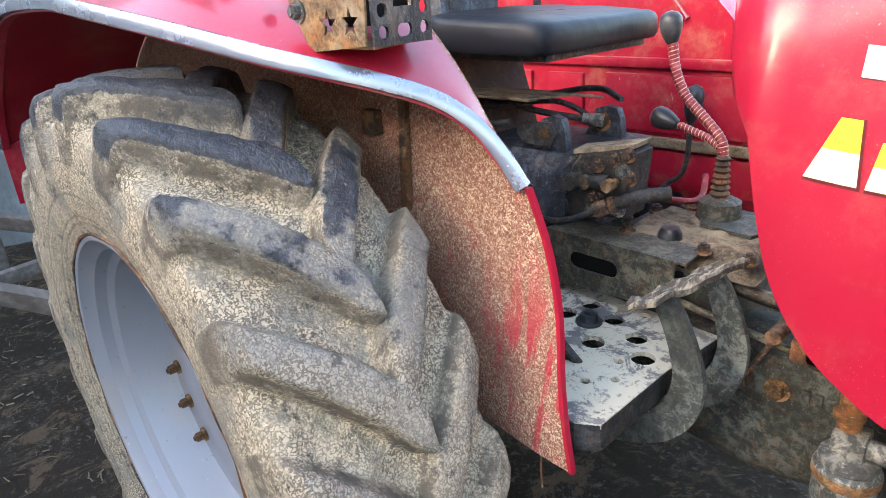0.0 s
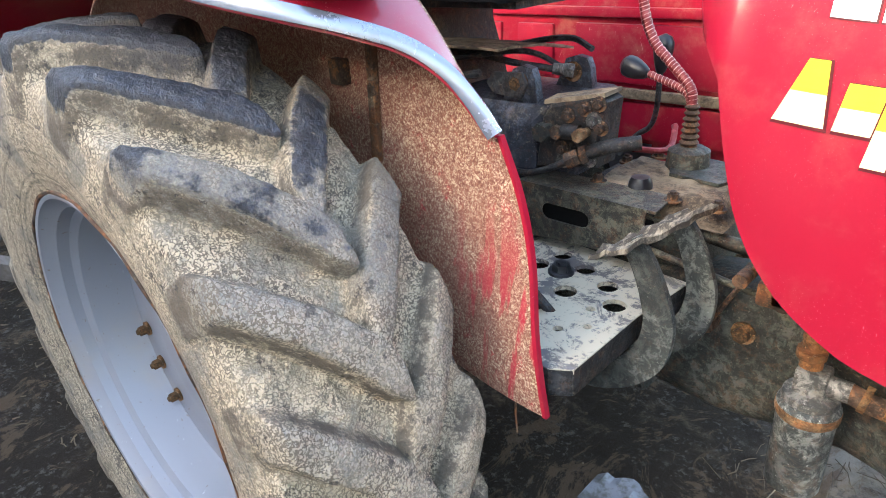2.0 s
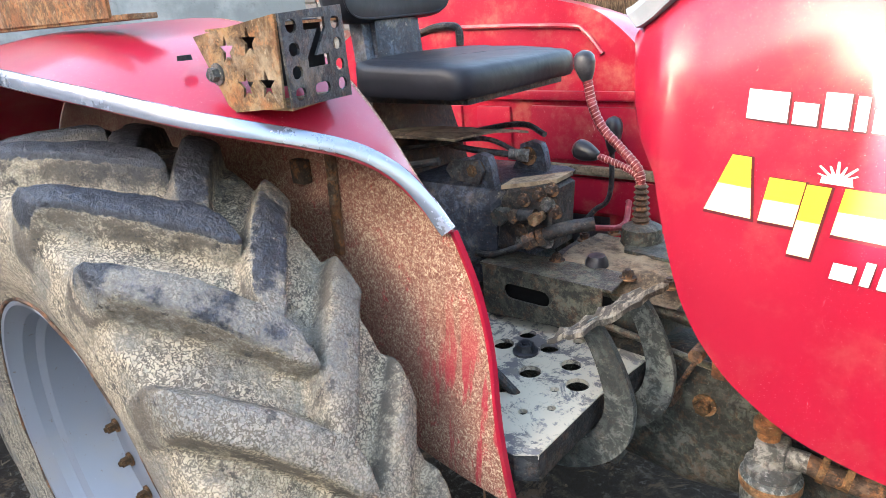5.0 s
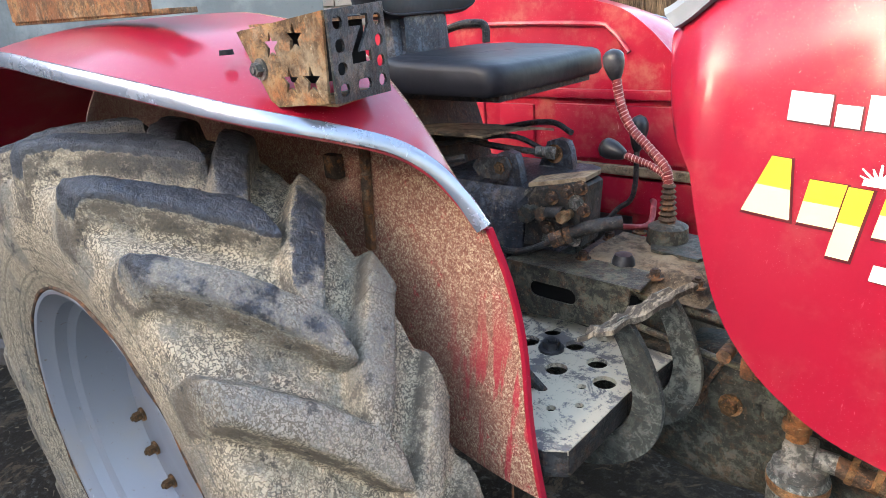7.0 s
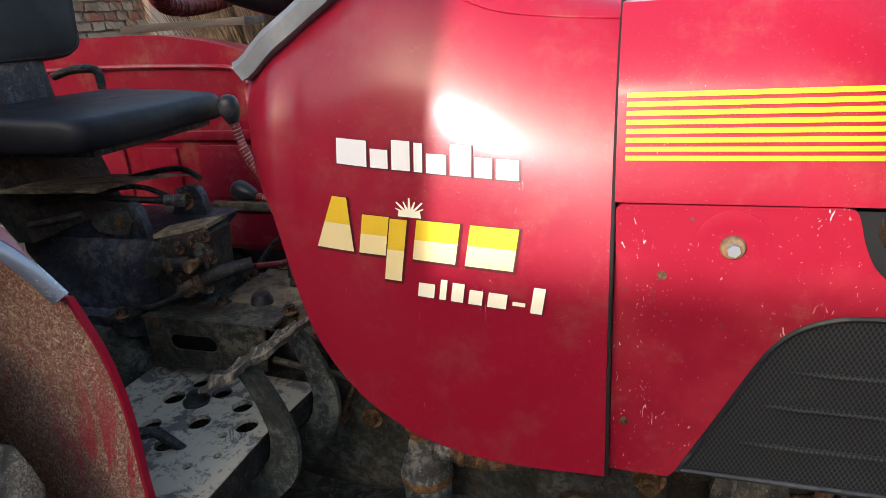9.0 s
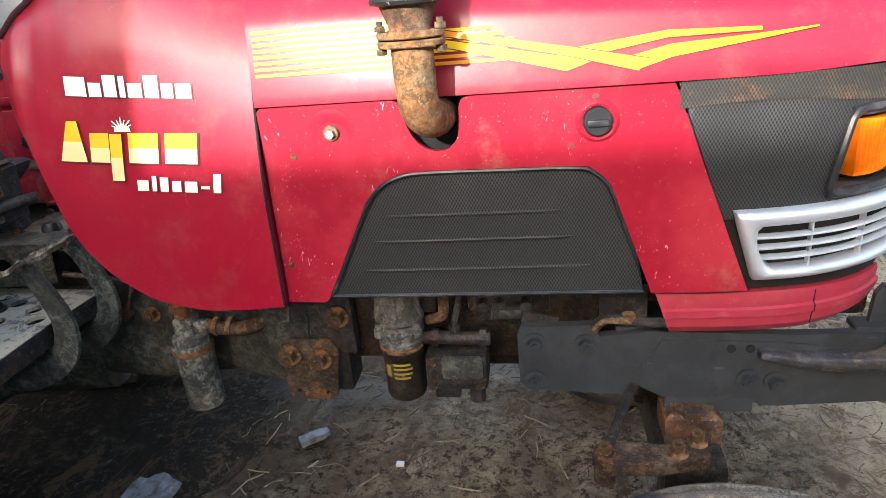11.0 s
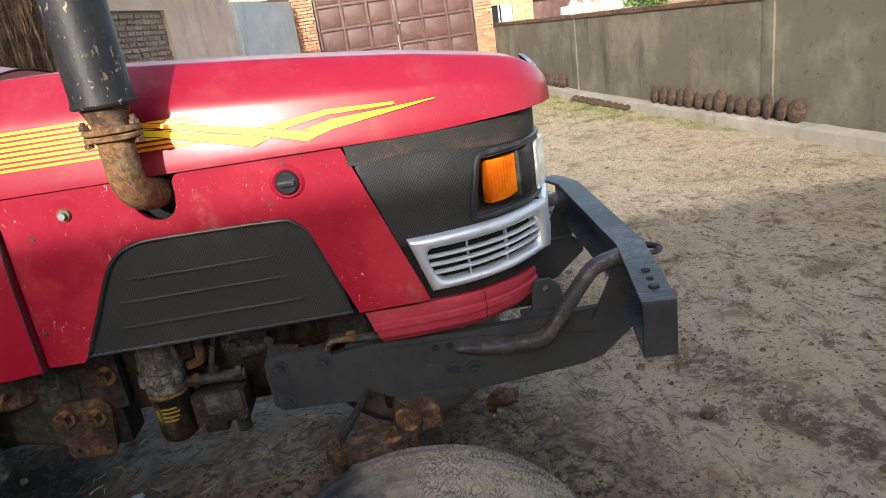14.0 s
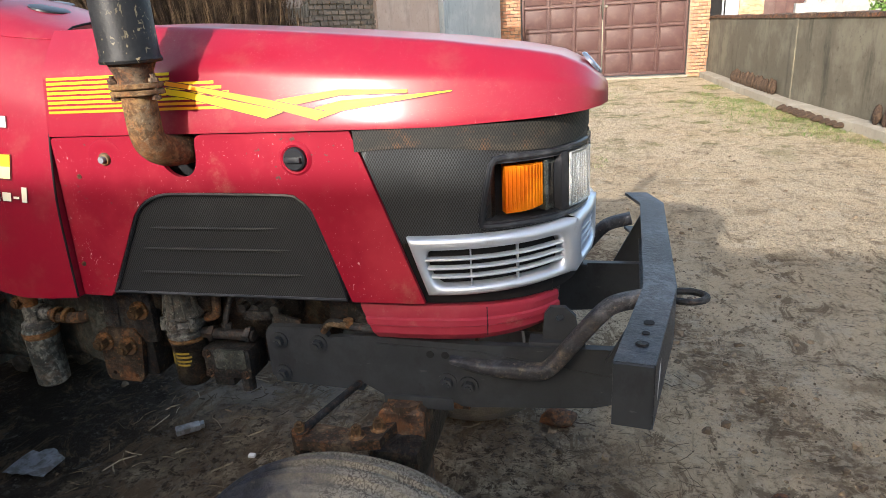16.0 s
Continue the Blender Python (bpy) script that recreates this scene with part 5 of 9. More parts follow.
# ---- front rails and bumper ----
RAIL_LINE = [(2.078, 0.872), (2.090, 0.893), (2.250, 0.897), (2.262, 0.868), (2.372, 0.880), (2.66, 0.868), (2.93, 0.872), (3.09, 0.872), (3.13, 0.845), (3.125, 0.81), (3.02, 0.722), (2.96, 0.705),
             (2.66, 0.684), (2.62, 0.684), (2.60, 0.70), (2.42, 0.695), (2.415, 0.742), (2.352, 0.744), (2.348, 0.712), (2.10, 0.726), (2.080, 0.745)]
BOLT_M = bolt_mesh("hex_bolt", 0.017, 0.022, RAIL)
for s in (1, -1):
    bm = bmesh.new()
    plate(bm, RAIL_LINE, lambda u, v, w: (u, -0.462 - w, v), 0.024)
    box(bm, 2.30, 2.62, -0.470, -0.452, 0.872, 0.884, 0.003)
    box(bm, 2.41, 2.60, -0.500, -0.486, 0.676, 0.712, 0.003)
    if s < 0:
        mirror(bm)
        for v in bm.verts:
            v.co.x += 0.03
    rail = part("front_rail", bm, RAIL, tractor, "dark painted front chassis rail", smooth=20)
    for x, z in ((2.117, 0.854), (2.232, 0.850), (2.116, 0.753), (2.587, 0.761), (2.644, 0.754)):
        y = (-0.486 if x < 2.3 else -0.492) if s > 0 else 2 * CY + 0.492
        shared("bolt", BOLT_M, rail, Matrix.Translation((x, y, z)) @ (FACE_OUT if s > 0 else FACE_OUT.inverted()))
    for x, z in ((2.545, 0.838), (2.585, 0.838)):
        bm = bmesh.new()
        lathe(bm, [(0.0, -0.0015), (0.010, -0.0015), (0.0105, 0.001)], (x, -0.4925, z), 10)
        if s < 0:
            mirror(bm)
        part("bolt_hole", bm, DARK, rail)
    bm = bmesh.new()
    plate(bm, [(2.40, 0.862), (2.66, 0.852), (3.00, 0.80), (2.96, 0.716), (2.66, 0.696), (2.415, 0.703), (2.35, 0.742), (2.36, 0.79)], lambda u, v, w: (u, -0.486 - w, v), 0.006)
    if s < 0:
        mirror(bm)
        for v in bm.verts:
            v.co.x += 0.03
    part("rail_plate", bm, RAIL, rail, smooth=20)
    # upright tab with a hole
    bm = bmesh.new()
    plate(bm, [(2.832, 0.868), (2.838, 0.948), (2.852, 0.968), (2.89, 0.968), (2.915, 0.945), (2.928, 0.868)], lambda u, v, w: (u, -0.44 - w, v), 0.014, [round_loop(2.876, 0.940, 0.010)])
    beam(bm, (2.80, -0.45, 0.872), (2.94, -0.45, 0.872), 0.05, 0.014, 0.003)
    if s < 0:
        mirror(bm)
    part("rail_tab", bm, RAIL, rail, smooth=20)
    # flattened brace bent up to the bumper
    bm = bmesh.new()
    pts = smooth_line([(2.60, -0.492, 0.832), (2.70, -0.505, 0.818), (2.82, -0.512, 0.818), (2.86, -0.514, 0.838), (2.92, -0.515, 0.915), (2.975, -0.516, 0.985), (3.01, -0.516, 1.012), (3.075, -0.517, 1.030)], 5)
    rings = []
    for i, p in enumerate(pts):
        d = (pts[min(i + 1, len(pts) - 1)] - pts[max(i - 1, 0)]).normalized()
        side = Vector((0, 1, 0))
        up = d.cross(side).normalized()
        flat = min(1, i / 7)
        wide, high = 0.026 - 0.004 * flat, 0.008 + 0.011 * flat
        rings.append([p + side * (wide * math.copysign(abs(math.cos(a)) ** 0.55, math.cos(a))) + up * (high * math.copysign(abs(math.sin(a)) ** 0.55, math.sin(a))) for a in np.linspace(0, 2 * math.pi, 16, endpoint=False)])
    skin(bm, rings)
    if s < 0:
        mirror(bm)
        for v in bm.verts:
            v.co.y -= 0.06
    part("bumper_brace", bm, BRACE, rail, "bent flattened bumper brace, dusty on top")
BUMP_IN = [(2.990, -0.862), (3.068, -0.500), (3.108, 0.220), (3.066, 0.360)]


def bump_at(i, out, z):
    x, y = BUMP_IN[i]
    return Vector((x + out, y + (-0.010 if i == 0 else 0.0) * out / 0.073, z))


bm = bmesh.new()
t = 0.010
rings = []
for i in range(4):
    rings.append([bump_at(i, 0.0, 1.052), bump_at(i, 0.074, 1.052), bump_at(i, 0.074, 0.918), bump_at(i, 0.0, 0.918), bump_at(i, 0.0, 0.918 + t), bump_at(i, 0.074 - t, 0.918 + t), bump_at(i, 0.074 - t, 1.052 - t), bump_at(i, 0.0, 1.052 - t)])
skin(bm, rings)
bumper = part("bumper", bm, BUMPER, tractor, "dark grey welded steel channel bumper", smooth=20)
bm = bmesh.new()
plate(bm, [(0.0, 0.921), (0.070, 0.921), (0.070, 1.050), (0.0, 1.050)], lambda u, v, w: tuple(bump_at(0, u, v) + Vector((0, -w, 0))), 0.006)
part("end_plate", bm, RAIL, bumper)
for f, r in ((0.20, 0.013), (0.33, 0.008), (0.46, 0.011)):
    bm = bmesh.new()
    p = bump_at(0, 0.040, 1.0525).lerp(bump_at(1, 0.040, 1.0525), f)
    tube(bm, [p, p + Vector((0, 0, 0.0012))], r, 14)
    part("bumper_hole", bm, DARK, bumper)
bm = bmesh.new()
p = bump_at(0, 0.040, 1.052).lerp(bump_at(1, 0.040, 1.052), 0.20)
hexa(bm, p, p + Vector((0, 0, 0.004)), 0.010)
part("bumper_bolt", bm, IRON, bumper)
# gusset plates under the flange, tow eye, white paint dab
for i, s in ((1, -1), (2, 1)):
    bm = bmesh.new()
    a = bump_at(i, 0.0, 1.045)
    plate(bm, [(0, 0), (-0.10, -0.20), (0.02, -0.20)], lambda u, v, w: (a.x + u + 0.02, a.y + w, a.z + v), 0.010)
    part("gusset", bm, RAIL, bumper, smooth=20)
bm = bmesh.new()
c = Vector((3.178, -0.40, 0.985))
pts = [c + Vector((0.048 * math.cos(a), 0.034 * math.sin(a), 0)) for a in np.linspace(-2.4, 2.4, 15)]
tube(bm, pts, 0.009, 8)
part("tow_eye", bm, IRON, bumper, "bent round-bar tow eye")
bm = bmesh.new()
p0, p1 = bump_at(0, 0.0755, 1.0), bump_at(1, 0.0755, 1.0)
for f, z0, z1 in ((0.10, 0.955, 1.00), (0.13, 0.975, 1.025), (0.16, 0.99, 1.03)):
    a, b = p0.lerp(p1, f), p0.lerp(p1, f + 0.04)
    vs = [bm.verts.new((a.x, a.y, z0)), bm.verts.new((b.x, b.y, z0 + 0.01)), bm.verts.new((b.x, b.y, z1)), bm.verts.new((a.x, a.y, z1 - 0.01))]
    bm.faces.new(vs)
part("paint_dab", bm, WHITE, bumper, "dab of white paint", smooth=0)

# ---- engine, clutch housing and the things hung on them ----
bm = bmesh.new()
box(bm, 1.58, 2.36, CY - 0.20, CY + 0.20, 0.74, 1.40, 0.02)
engine = part("engine_block", bm, IRON_GREASY, tractor, "black oily engine block")
bm = bmesh.new()
box(bm, 1.74, 2.26, CY - 0.12, CY + 0.12, 0.66, 0.76, 0.03)
part("oil_sump", bm, IRON_GREASY, engine)
bm = bmesh.new()
box(bm, 1.66, 2.30, CY - 0.245, CY - 0.19, 1.08, 1.36, 0.02)
part("side_cover", bm, IRON_GREASY, engine)
for x in np.linspace(1.72, 2.26, 5):
    bm = bmesh.new()
    box(bm, x - 0.03, x + 0.03, CY - 0.255, CY - 0.20, 0.90, 1.06, 0.012)
    part("block_rib", bm, IRON_GREASY, engine)
bm = bmesh.new()
box(bm, 1.42, 1.60, CY - 0.235, CY + 0.235, 0.70, 1.10, 0.03)
rings = []
for x, h, z0, z1 in ((0.76, 0.082, 0.60, 0.90), (0.98, 0.088, 0.58, 0.93), (1.10, 0.092, 0.60, 0.94), (1.24, 0.11, 0.62, 0.95), (1.36, 0.17, 0.62, 1.00), (1.44, 0.21, 0.62, 1.05)):
    ring = []
    for a in np.linspace(0, 2 * math.pi, 24, endpoint=False):
        c, s = math.cos(a), math.sin(a)
        ring.append(Vector((x, CY + h * math.copysign(abs(c) ** 0.45, c), (z0 + z1) / 2 + (z1 - z0) / 2 * math.copysign(abs(s) ** 0.45, s))))
    rings.append(ring)
skin(bm, rings)
clutch = part("clutch_housing", bm, IRON_GREEN, tractor, "grey-green cast clutch housing", smooth=40)
BOLT_RUST = bolt_mesh("rusty_bolt", 0.017, 0.022, RUST)
BOLT_BIG = bolt_mesh("rusty_big_bolt", 0.020, 0.034, RUST)
for p in ((1.022, CY - 0.091, 0.826),):
    shared("bolt", BOLT_RUST, clutch, Matrix.Translation(p) @ FACE_OUT)
# raised plain bars for the cast lettering
for i, x in enumerate((1.075, 1.098, 1.121, 1.144)):
    bm = bmesh.new()
    box(bm, x - 0.008, x + 0.008, CY - 0.099, CY - 0.085, 0.822, 0.848, 0.002)
    part("cast_bar", bm, IRON_GREEN, clutch)
for a, b, r in (((0.78, -0.240, 1.028), (1.14, -0.215, 0.985), 0.016), ((0.80, -0.285, 0.968), (1.22, -0.27, 0.912), 0.008)):
    bm = bmesh.new()
    tube(bm, [a, tuple((Vector(a) + Vector(b)) / 2 + Vector((0, 0, -0.006))), b], r, 12)
    part("cross_rod", bm, PLATE_BOX, clutch, "worn steel linkage rod")
bm = bmesh.new()
tube(bm, [(1.035, -0.285, 1.000), (0.962, -0.29, 0.845)], 0.0055, 8)
tube(bm, [(0.960, -0.265, 0.838), (0.960, -0.305, 0.838)], 0.015, 12)
part("link_rod", bm, RUST_DARK, clutch, "thin rusty link rod")
bm = bmesh.new()
for x, y, z, r in ((1.02, -0.31, 0.975, 0.015), (1.10, -0.31, 0.955, 0.020), (1.16, -0.33, 0.985, 0.013)):
    tube(bm, [(x, y + 0.05, z), (x, y - 0.02, z)], r, 12)
box(bm, 1.05, 1.15, -0.33, -0.29, 0.935, 0.985, 0.01)
part("linkage_block", bm, RUST_DARK, clutch, "rusted linkage block")

# rusty engine bracket with two bolts
bm = bmesh.new()
plate(bm, [(1.472, 0.815), (1.50, 0.83), (1.60, 0.83), (1.622, 0.80), (1.600, 0.665), (1.585, 0.648), (1.480, 0.650), (1.468, 0.67)], lambda u, v, w: (u, -0.405 - w, v), 0.018, [round_loop(1.497, 0.675, 0.007, n=8), round_loop(1.575, 0.668, 0.007, n=8)])
bracket = part("engine_bracket", bm, BRACKET, tractor, "rusty steel bracket plate with bolts", smooth=20)
for p in ((1.492, -0.423, 0.787), (1.572, -0.423, 0.775)):
    shared("bolt", BOLT_BIG, bracket, Matrix.Translation(p) @ FACE_OUT)
shared("bolt", BOLT_BIG, engine, Matrix.Translation((1.632, -0.415, 0.892)) @ FACE_OUT)
bm = bmesh.new()
box(bm, 1.55, 1.67, -0.415, -0.37, 0.78, 0.985, 0.015)
beam(bm, (1.52, -0.40, 0.83), (1.54, -0.40, 0.98), 0.03, 0.05, 0.006)
box(bm, 1.585, 1.64, -0.40, -0.30, 0.66, 0.80, 0.01)
part("engine_mount", bm, IRON, tractor)

# fuel filter can with its bowl head and pipe
FUEL = Vector((-0.053, 0.087, -0.063))
bm = bmesh.new()
lathe(bm, [(0.0, -0.205), (0.040, -0.205), (0.050, -0.195), (0.052, -0.03), (0.055, -0.022), (0.055, -0.004), (0.046, 0.004), (0.0, 0.006)], (1.235, -0.440, 0.850), 28, "Z")
bmesh.ops.translate(bm, verts=bm.verts, vec=FUEL)
filt = part("fuel_filter", bm, FILTER, tractor, "dull grey mottled fuel filter can")
bm = bmesh.new()
lathe(bm, [(0.0525, -0.03), (0.056, -0.024), (0.0565, -0.010), (0.053, -0.004)], (1.235, -0.440, 0.850), 28, "Z")
bmesh.ops.translate(bm, verts=bm.verts, vec=FUEL)
part("rust_band", bm, RUST, filt)
bm = bmesh.new()
lathe(bm, [(0.046, 0.002), (0.050, 0.008), (0.048, 0.020), (0.030, 0.026), (0.022, 0.05), (0.0, 0.05)], (1.235, -0.440, 0.850), 24, "Z")
box(bm, 1.205, 1.26, -0.465, -0.415, 0.872, 0.925, 0.008)
tube(bm, [(1.26, -0.44, 0.897), (1.295, -0.44, 0.897)], 0.020, 12)
bmesh.ops.translate(bm, verts=bm.verts, vec=FUEL)
part("filter_head", bm, ALUMINIUM, filt, "cast aluminium filter head")
bm = bmesh.new()
tube(bm, [(1.225, -0.44, 0.915), (1.215, -0.42, 1.075)], 0.020, 14)
tube(bm, [(1.222, -0.44, 0.945), (1.222, -0.44, 0.96)], 0.026, 14)
bmesh.ops.translate(bm, verts=bm.verts, vec=FUEL)
part("inlet_pipe", bm, RUST, filt, "rusty upright pipe")
bm = bmesh.new()
tube(bm, smooth_line([(1.29, -0.44, 0.897), (1.34, -0.44, 0.888), (1.40, -0.44, 0.890), (1.45, -0.435, 0.905), (1.50, -0.43, 0.95), (1.535, -0.42, 1.04)], 5), 0.019, 14)
bmesh.ops.translate(bm, verts=bm.verts, vec=FUEL)
part("fuel_hose", bm, RUST_DARK, filt, "dirty fuel hose")
for x in (1.312, 1.352):
    bm = bmesh.new()
    tube(bm, [(x, -0.44, 0.896), (x + 0.012, -0.44, 0.894)], 0.026, 14)
    bmesh.ops.translate(bm, verts=bm.verts, vec=FUEL)
    part("hose_clip", bm, RUST, filt)

# oil filter
bm = bmesh.new()
lathe(bm, [(0.0, -0.185), (0.038, -0.185), (0.047, -0.178), (0.051, -0.165), (0.051, -0.046), (0.053, -0.042), (0.053, -0.034), (0.048, -0.030), (0.0, -0.028)], (1.792, -0.430, 0.860), 28, "Z")
oil = part("oil_filter", bm, IRON_GREASY, tractor, "black oily spin-on oil filter")
bm = bmesh.new()
lathe(bm, [(0.046, -0.034), (0.056, -0.030), (0.057, -0.020), (0.050, -0.016), (0.050, -0.006), (0.058, -0.002), (0.060, 0.010), (0.054, 0.016), (0.050, 0.024), (0.056, 0.030), (0.0, 0.034)], (1.792, -0.430, 0.862), 28, "Z")
part("filter_collar", bm, ALUMINIUM, oil)
bm = bmesh.new()
lathe(bm, [(0.051, -0.046), (0.0555, -0.043), (0.0555, -0.036), (0.051, -0.033)], (1.792, -0.430, 0.862), 28, "Z")
part("clamp_ring", bm, RUST, oil, "bronze-brown clamp ring")
for a in (-2.5, -1.57, -0.6):
    bm = bmesh.new()
    p = Vector((1.792 + 0.056 * math.cos(a), -0.430 + 0.056 * math.sin(a), 0.874))
    hexa(bm, p, p + Vector((0, 0, 0.022)), 0.010)
    tube(bm, [p - Vector((0, 0, 0.014)), p + Vector((0, 0, 0.006))], 0.013, 10)
    part("head_bolt", bm, ALUMINIUM, oil)
bm = bmesh.new()
rings = [[Vector((1.792 + sx * math.cos(a), -0.425 + sy * math.sin(a), z)) for a in np.linspace(0, 2 * math.pi, 20, endpoint=False)] for sx, sy, z in ((0.060, 0.055, 0.892), (0.062, 0.055, 0.905), (0.045, 0.05, 0.93), (0.05, 0.05, 0.99))]
skin(bm, rings)
ohead = part("filter_head", bm, ALUMINIUM, oil, "ribbed aluminium filter head")
for a in np.linspace(3.4, 6.0, 5):
    bm = bmesh.new()
    beam(bm, (1.792 + 0.057 * math.cos(a), -0.425 + 0.052 * math.sin(a), 0.898), (1.792 + 0.044 * math.cos(a), -0.425 + 0.044 * math.sin(a), 0.975), 0.013, 0.013, 0.003)
    part("rib", bm, ALUMINIUM, ohead)
for dz, w in ((-0.075, 0.9), (-0.087, 1.1), (-0.100, 1.0), (-0.112, 0.8)):
    bm = bmesh.new()
    rings = [[Vector((1.792 + 0.0518 * math.sin(a), -0.430 - 0.0518 * math.cos(a), 0.86 + dz + e)) for a in np.linspace(-0.35, w * 0.55, 8)] for e in (0, 0.006)]
    skin(bm, rings, False, False)
    part("print_bar", bm, PRINT, oil, "yellow printed bar")
bm = bmesh.new()
rings = [[Vector((1.792 + 0.0518 * math.sin(a), -0.430 - 0.0518 * math.cos(a), 0.86 + e)) for a in np.linspace(-0.85, -0.5, 5)] for e in (-0.108, -0.075)]
skin(bm, rings, False, False)
part("print_patch", bm, PRINT, oil, "yellow printed patch")

# pump block, small pipes and plates above the rail
BOLT_D0 = bolt_mesh("pump_bolt", 0.009, 0.012, RUST_DARK)
bm = bmesh.new()
box(bm, 1.850, 2.000, -0.462, -0.36, 0.705, 0.800, 0.010)
box(bm, 1.865, 1.93, -0.45, -0.38, 0.672, 0.71, 0.008)
tube(bm, [(1.972, -0.44, 0.71), (1.972, -0.44, 0.665)], 0.020, 10)
pump = part("pump_block", bm, IRON, tractor, "dark cast pump block")
bm = bmesh.new()
plate(bm, [(1.892, 0.742), (1.892, 0.796), (1.900, 0.803), (1.985, 0.803), (1.990, 0.796), (1.990, 0.748), (1.980, 0.742)], lambda u, v, w: (u, -0.462 - w, v), 0.008)
part("cover_plate", bm, PEDAL, pump, "grey worn cover plate", smooth=20)
for x, z in ((1.865, 0.786), (1.865, 0.722), (1.980, 0.722)):
    shared("bolt", BOLT_D0, pump, Matrix.Translation((x, -0.462, z)) @ FACE_OUT)
bm = bmesh.new()
tube(bm, [(1.845, -0.43, 0.838), (1.90, -0.43, 0.836), (2.01, -0.43, 0.832)], 0.017, 12)
for x in (1.868, 1.985):
    tube(bm, [(x, -0.43, 0.837), (x + 0.016, -0.43, 0.836)], 0.024, 6)
part("return_pipe", bm, IRON, pump, "grimy cross pipe")
bm = bmesh.new()
tube(bm, smooth_line([(1.925, -0.43, 0.845), (1.925, -0.432, 0.875), (1.935, -0.425, 0.915), (1.945, -0.40, 0.955)], 4), 0.008, 8)
hexa(bm, (1.925, -0.43, 0.852), (1.925, -0.43, 0.872), 0.015)
part("injector_pipe", bm, IRON, pump, "thin steel fuel pipe")
bm = bmesh.new()
tube(bm, smooth_line([(1.86, -0.42, 0.88), (1.90, -0.43, 0.90), (1.905, -0.43, 0.95), (1.93, -0.43, 0.975), (2.06, -0.43, 0.975)], 5), 0.013, 10)
part("oil_pipe", bm, RUST_DARK, tractor, "rust-brown oil pipe")
bm = bmesh.new()
box(bm, 1.98, 2.10, -0.43, -0.30, 0.88, 0.955, 0.01)
box(bm, 2.02, 2.09, -0.47, -0.42, 0.905, 0.93, 0.006)
for x in (2.0, 2.04, 2.10):
    tube(bm, [(x, -0.40, 0.93), (x, -0.46, 0.93)], 0.014, 10)
beam(bm, (2.09, -0.455, 0.905), (2.17, -0.455, 0.885), 0.012, 0.035, 0.003)
part("timing_cover", bm, IRON, tractor)
bm = bmesh.new()
box(bm, 2.265, 2.37, -0.46, -0.44, 0.885, 0.985, 0.006)
tube(bm, smooth_line([(2.25, -0.48, 0.89), (2.28, -0.485, 0.915), (2.33, -0.485, 0.905), (2.42, -0.485, 0.90)], 5), 0.012, 8)
box(bm, 2.30, 2.40, -0.478, -0.46, 0.89, 0.905, 0.004)
part("nose_mount", bm, IRON, tractor)
bm = bmesh.new()
tube(bm, smooth_line([(2.25, -0.485, 0.885), (2.275, -0.49, 0.912), (2.33, -0.49, 0.908)], 5), 0.009, 8)
hexa(bm, (2.325, -0.485, 0.905), (2.325, -0.485, 0.925), 0.015)
part("rust_clip", bm, RUST, tractor, "orange rusty clip")

# ---- front axle ----
FX, FZ, FR = 2.450, 0.405, 0.415
bm = bmesh.new()
box(bm, 2.39, 2.53, CY - 0.45, CY + 0.45, 0.50, 0.62, 0.02)
box(bm, 2.36, 2.56, CY - 0.16, CY + 0.16, 0.56, 0.72, 0.03)
axle = part("front_axle", bm, IRON_GREASY, tractor, "oily front axle beam")
FBOLT = bolt_mesh("axle_bolt", 0.014, 0.026, RUST)
for s in (1, -1):
    bm = bmesh.new()
    rings = []
    for z, w in ((0.34, 0.055), (0.56, 0.055), (0.62, 0.062), (0.74, 0.062), (0.75, 0.05)):
        rings.append([Vector((2.466 + w * a, -0.490 + w * 0.8 * b, z - 0.06)) for a, b in ((-1, -1), (1, -1), (1, 1), (-1, 1))])
    skin(bm, rings)
    cyl(bm, (2.468, -0.49, 0.60), (2.468, -0.49, 0.70), 0.055, 0.05, 16)
    cyl(bm, (2.46, -0.55, 0.42), (2.46, -0.90, FZ), 0.05, 0.045, 16)
    if s < 0:
        mirror(bm)
    knuckle = part("steering_knuckle", bm, RUST_DARK, axle, "rust-stained steering knuckle", smooth=30)
    bm = bmesh.new()
    plate(bm, [(2.23, 0.0), (2.26, -0.03), (2.36, -0.028), (2.46, -0.04), (2.48, 0.03), (2.38, 0.035), (2.30, 0.045), (2.24, 0.035)], lambda u, v, w: (u, -0.70 + v + 0.5 * max(0, u - 2.38), 0.688 + w), 0.026)
    tube(bm, [(2.255, -0.698, 0.65), (2.255, -0.698, 0.722)], 0.022, 14)
    if s < 0:
        mirror(bm)
    part("steering_arm", bm, BRACKET, knuckle, "muddy steering arm")
    bm = bmesh.new()
    tube(bm, [(2.255, -0.698, 0.715), (2.275, -0.65, 0.722), (2.34, -0.48, 0.735)], [0.013, 0.011, 0.010], 10)
    if s < 0:
        mirror(bm)
    part("tie_rod", bm, IRON, knuckle, "rusty tie rod")
    for x, y in ((2.255, -0.698), (2.445, -0.655), (2.40, -0.69)):
        shared("nut", FBOLT, knuckle, Matrix.Translation((x, y if s > 0 else 2 * CY - y, 0.712)))


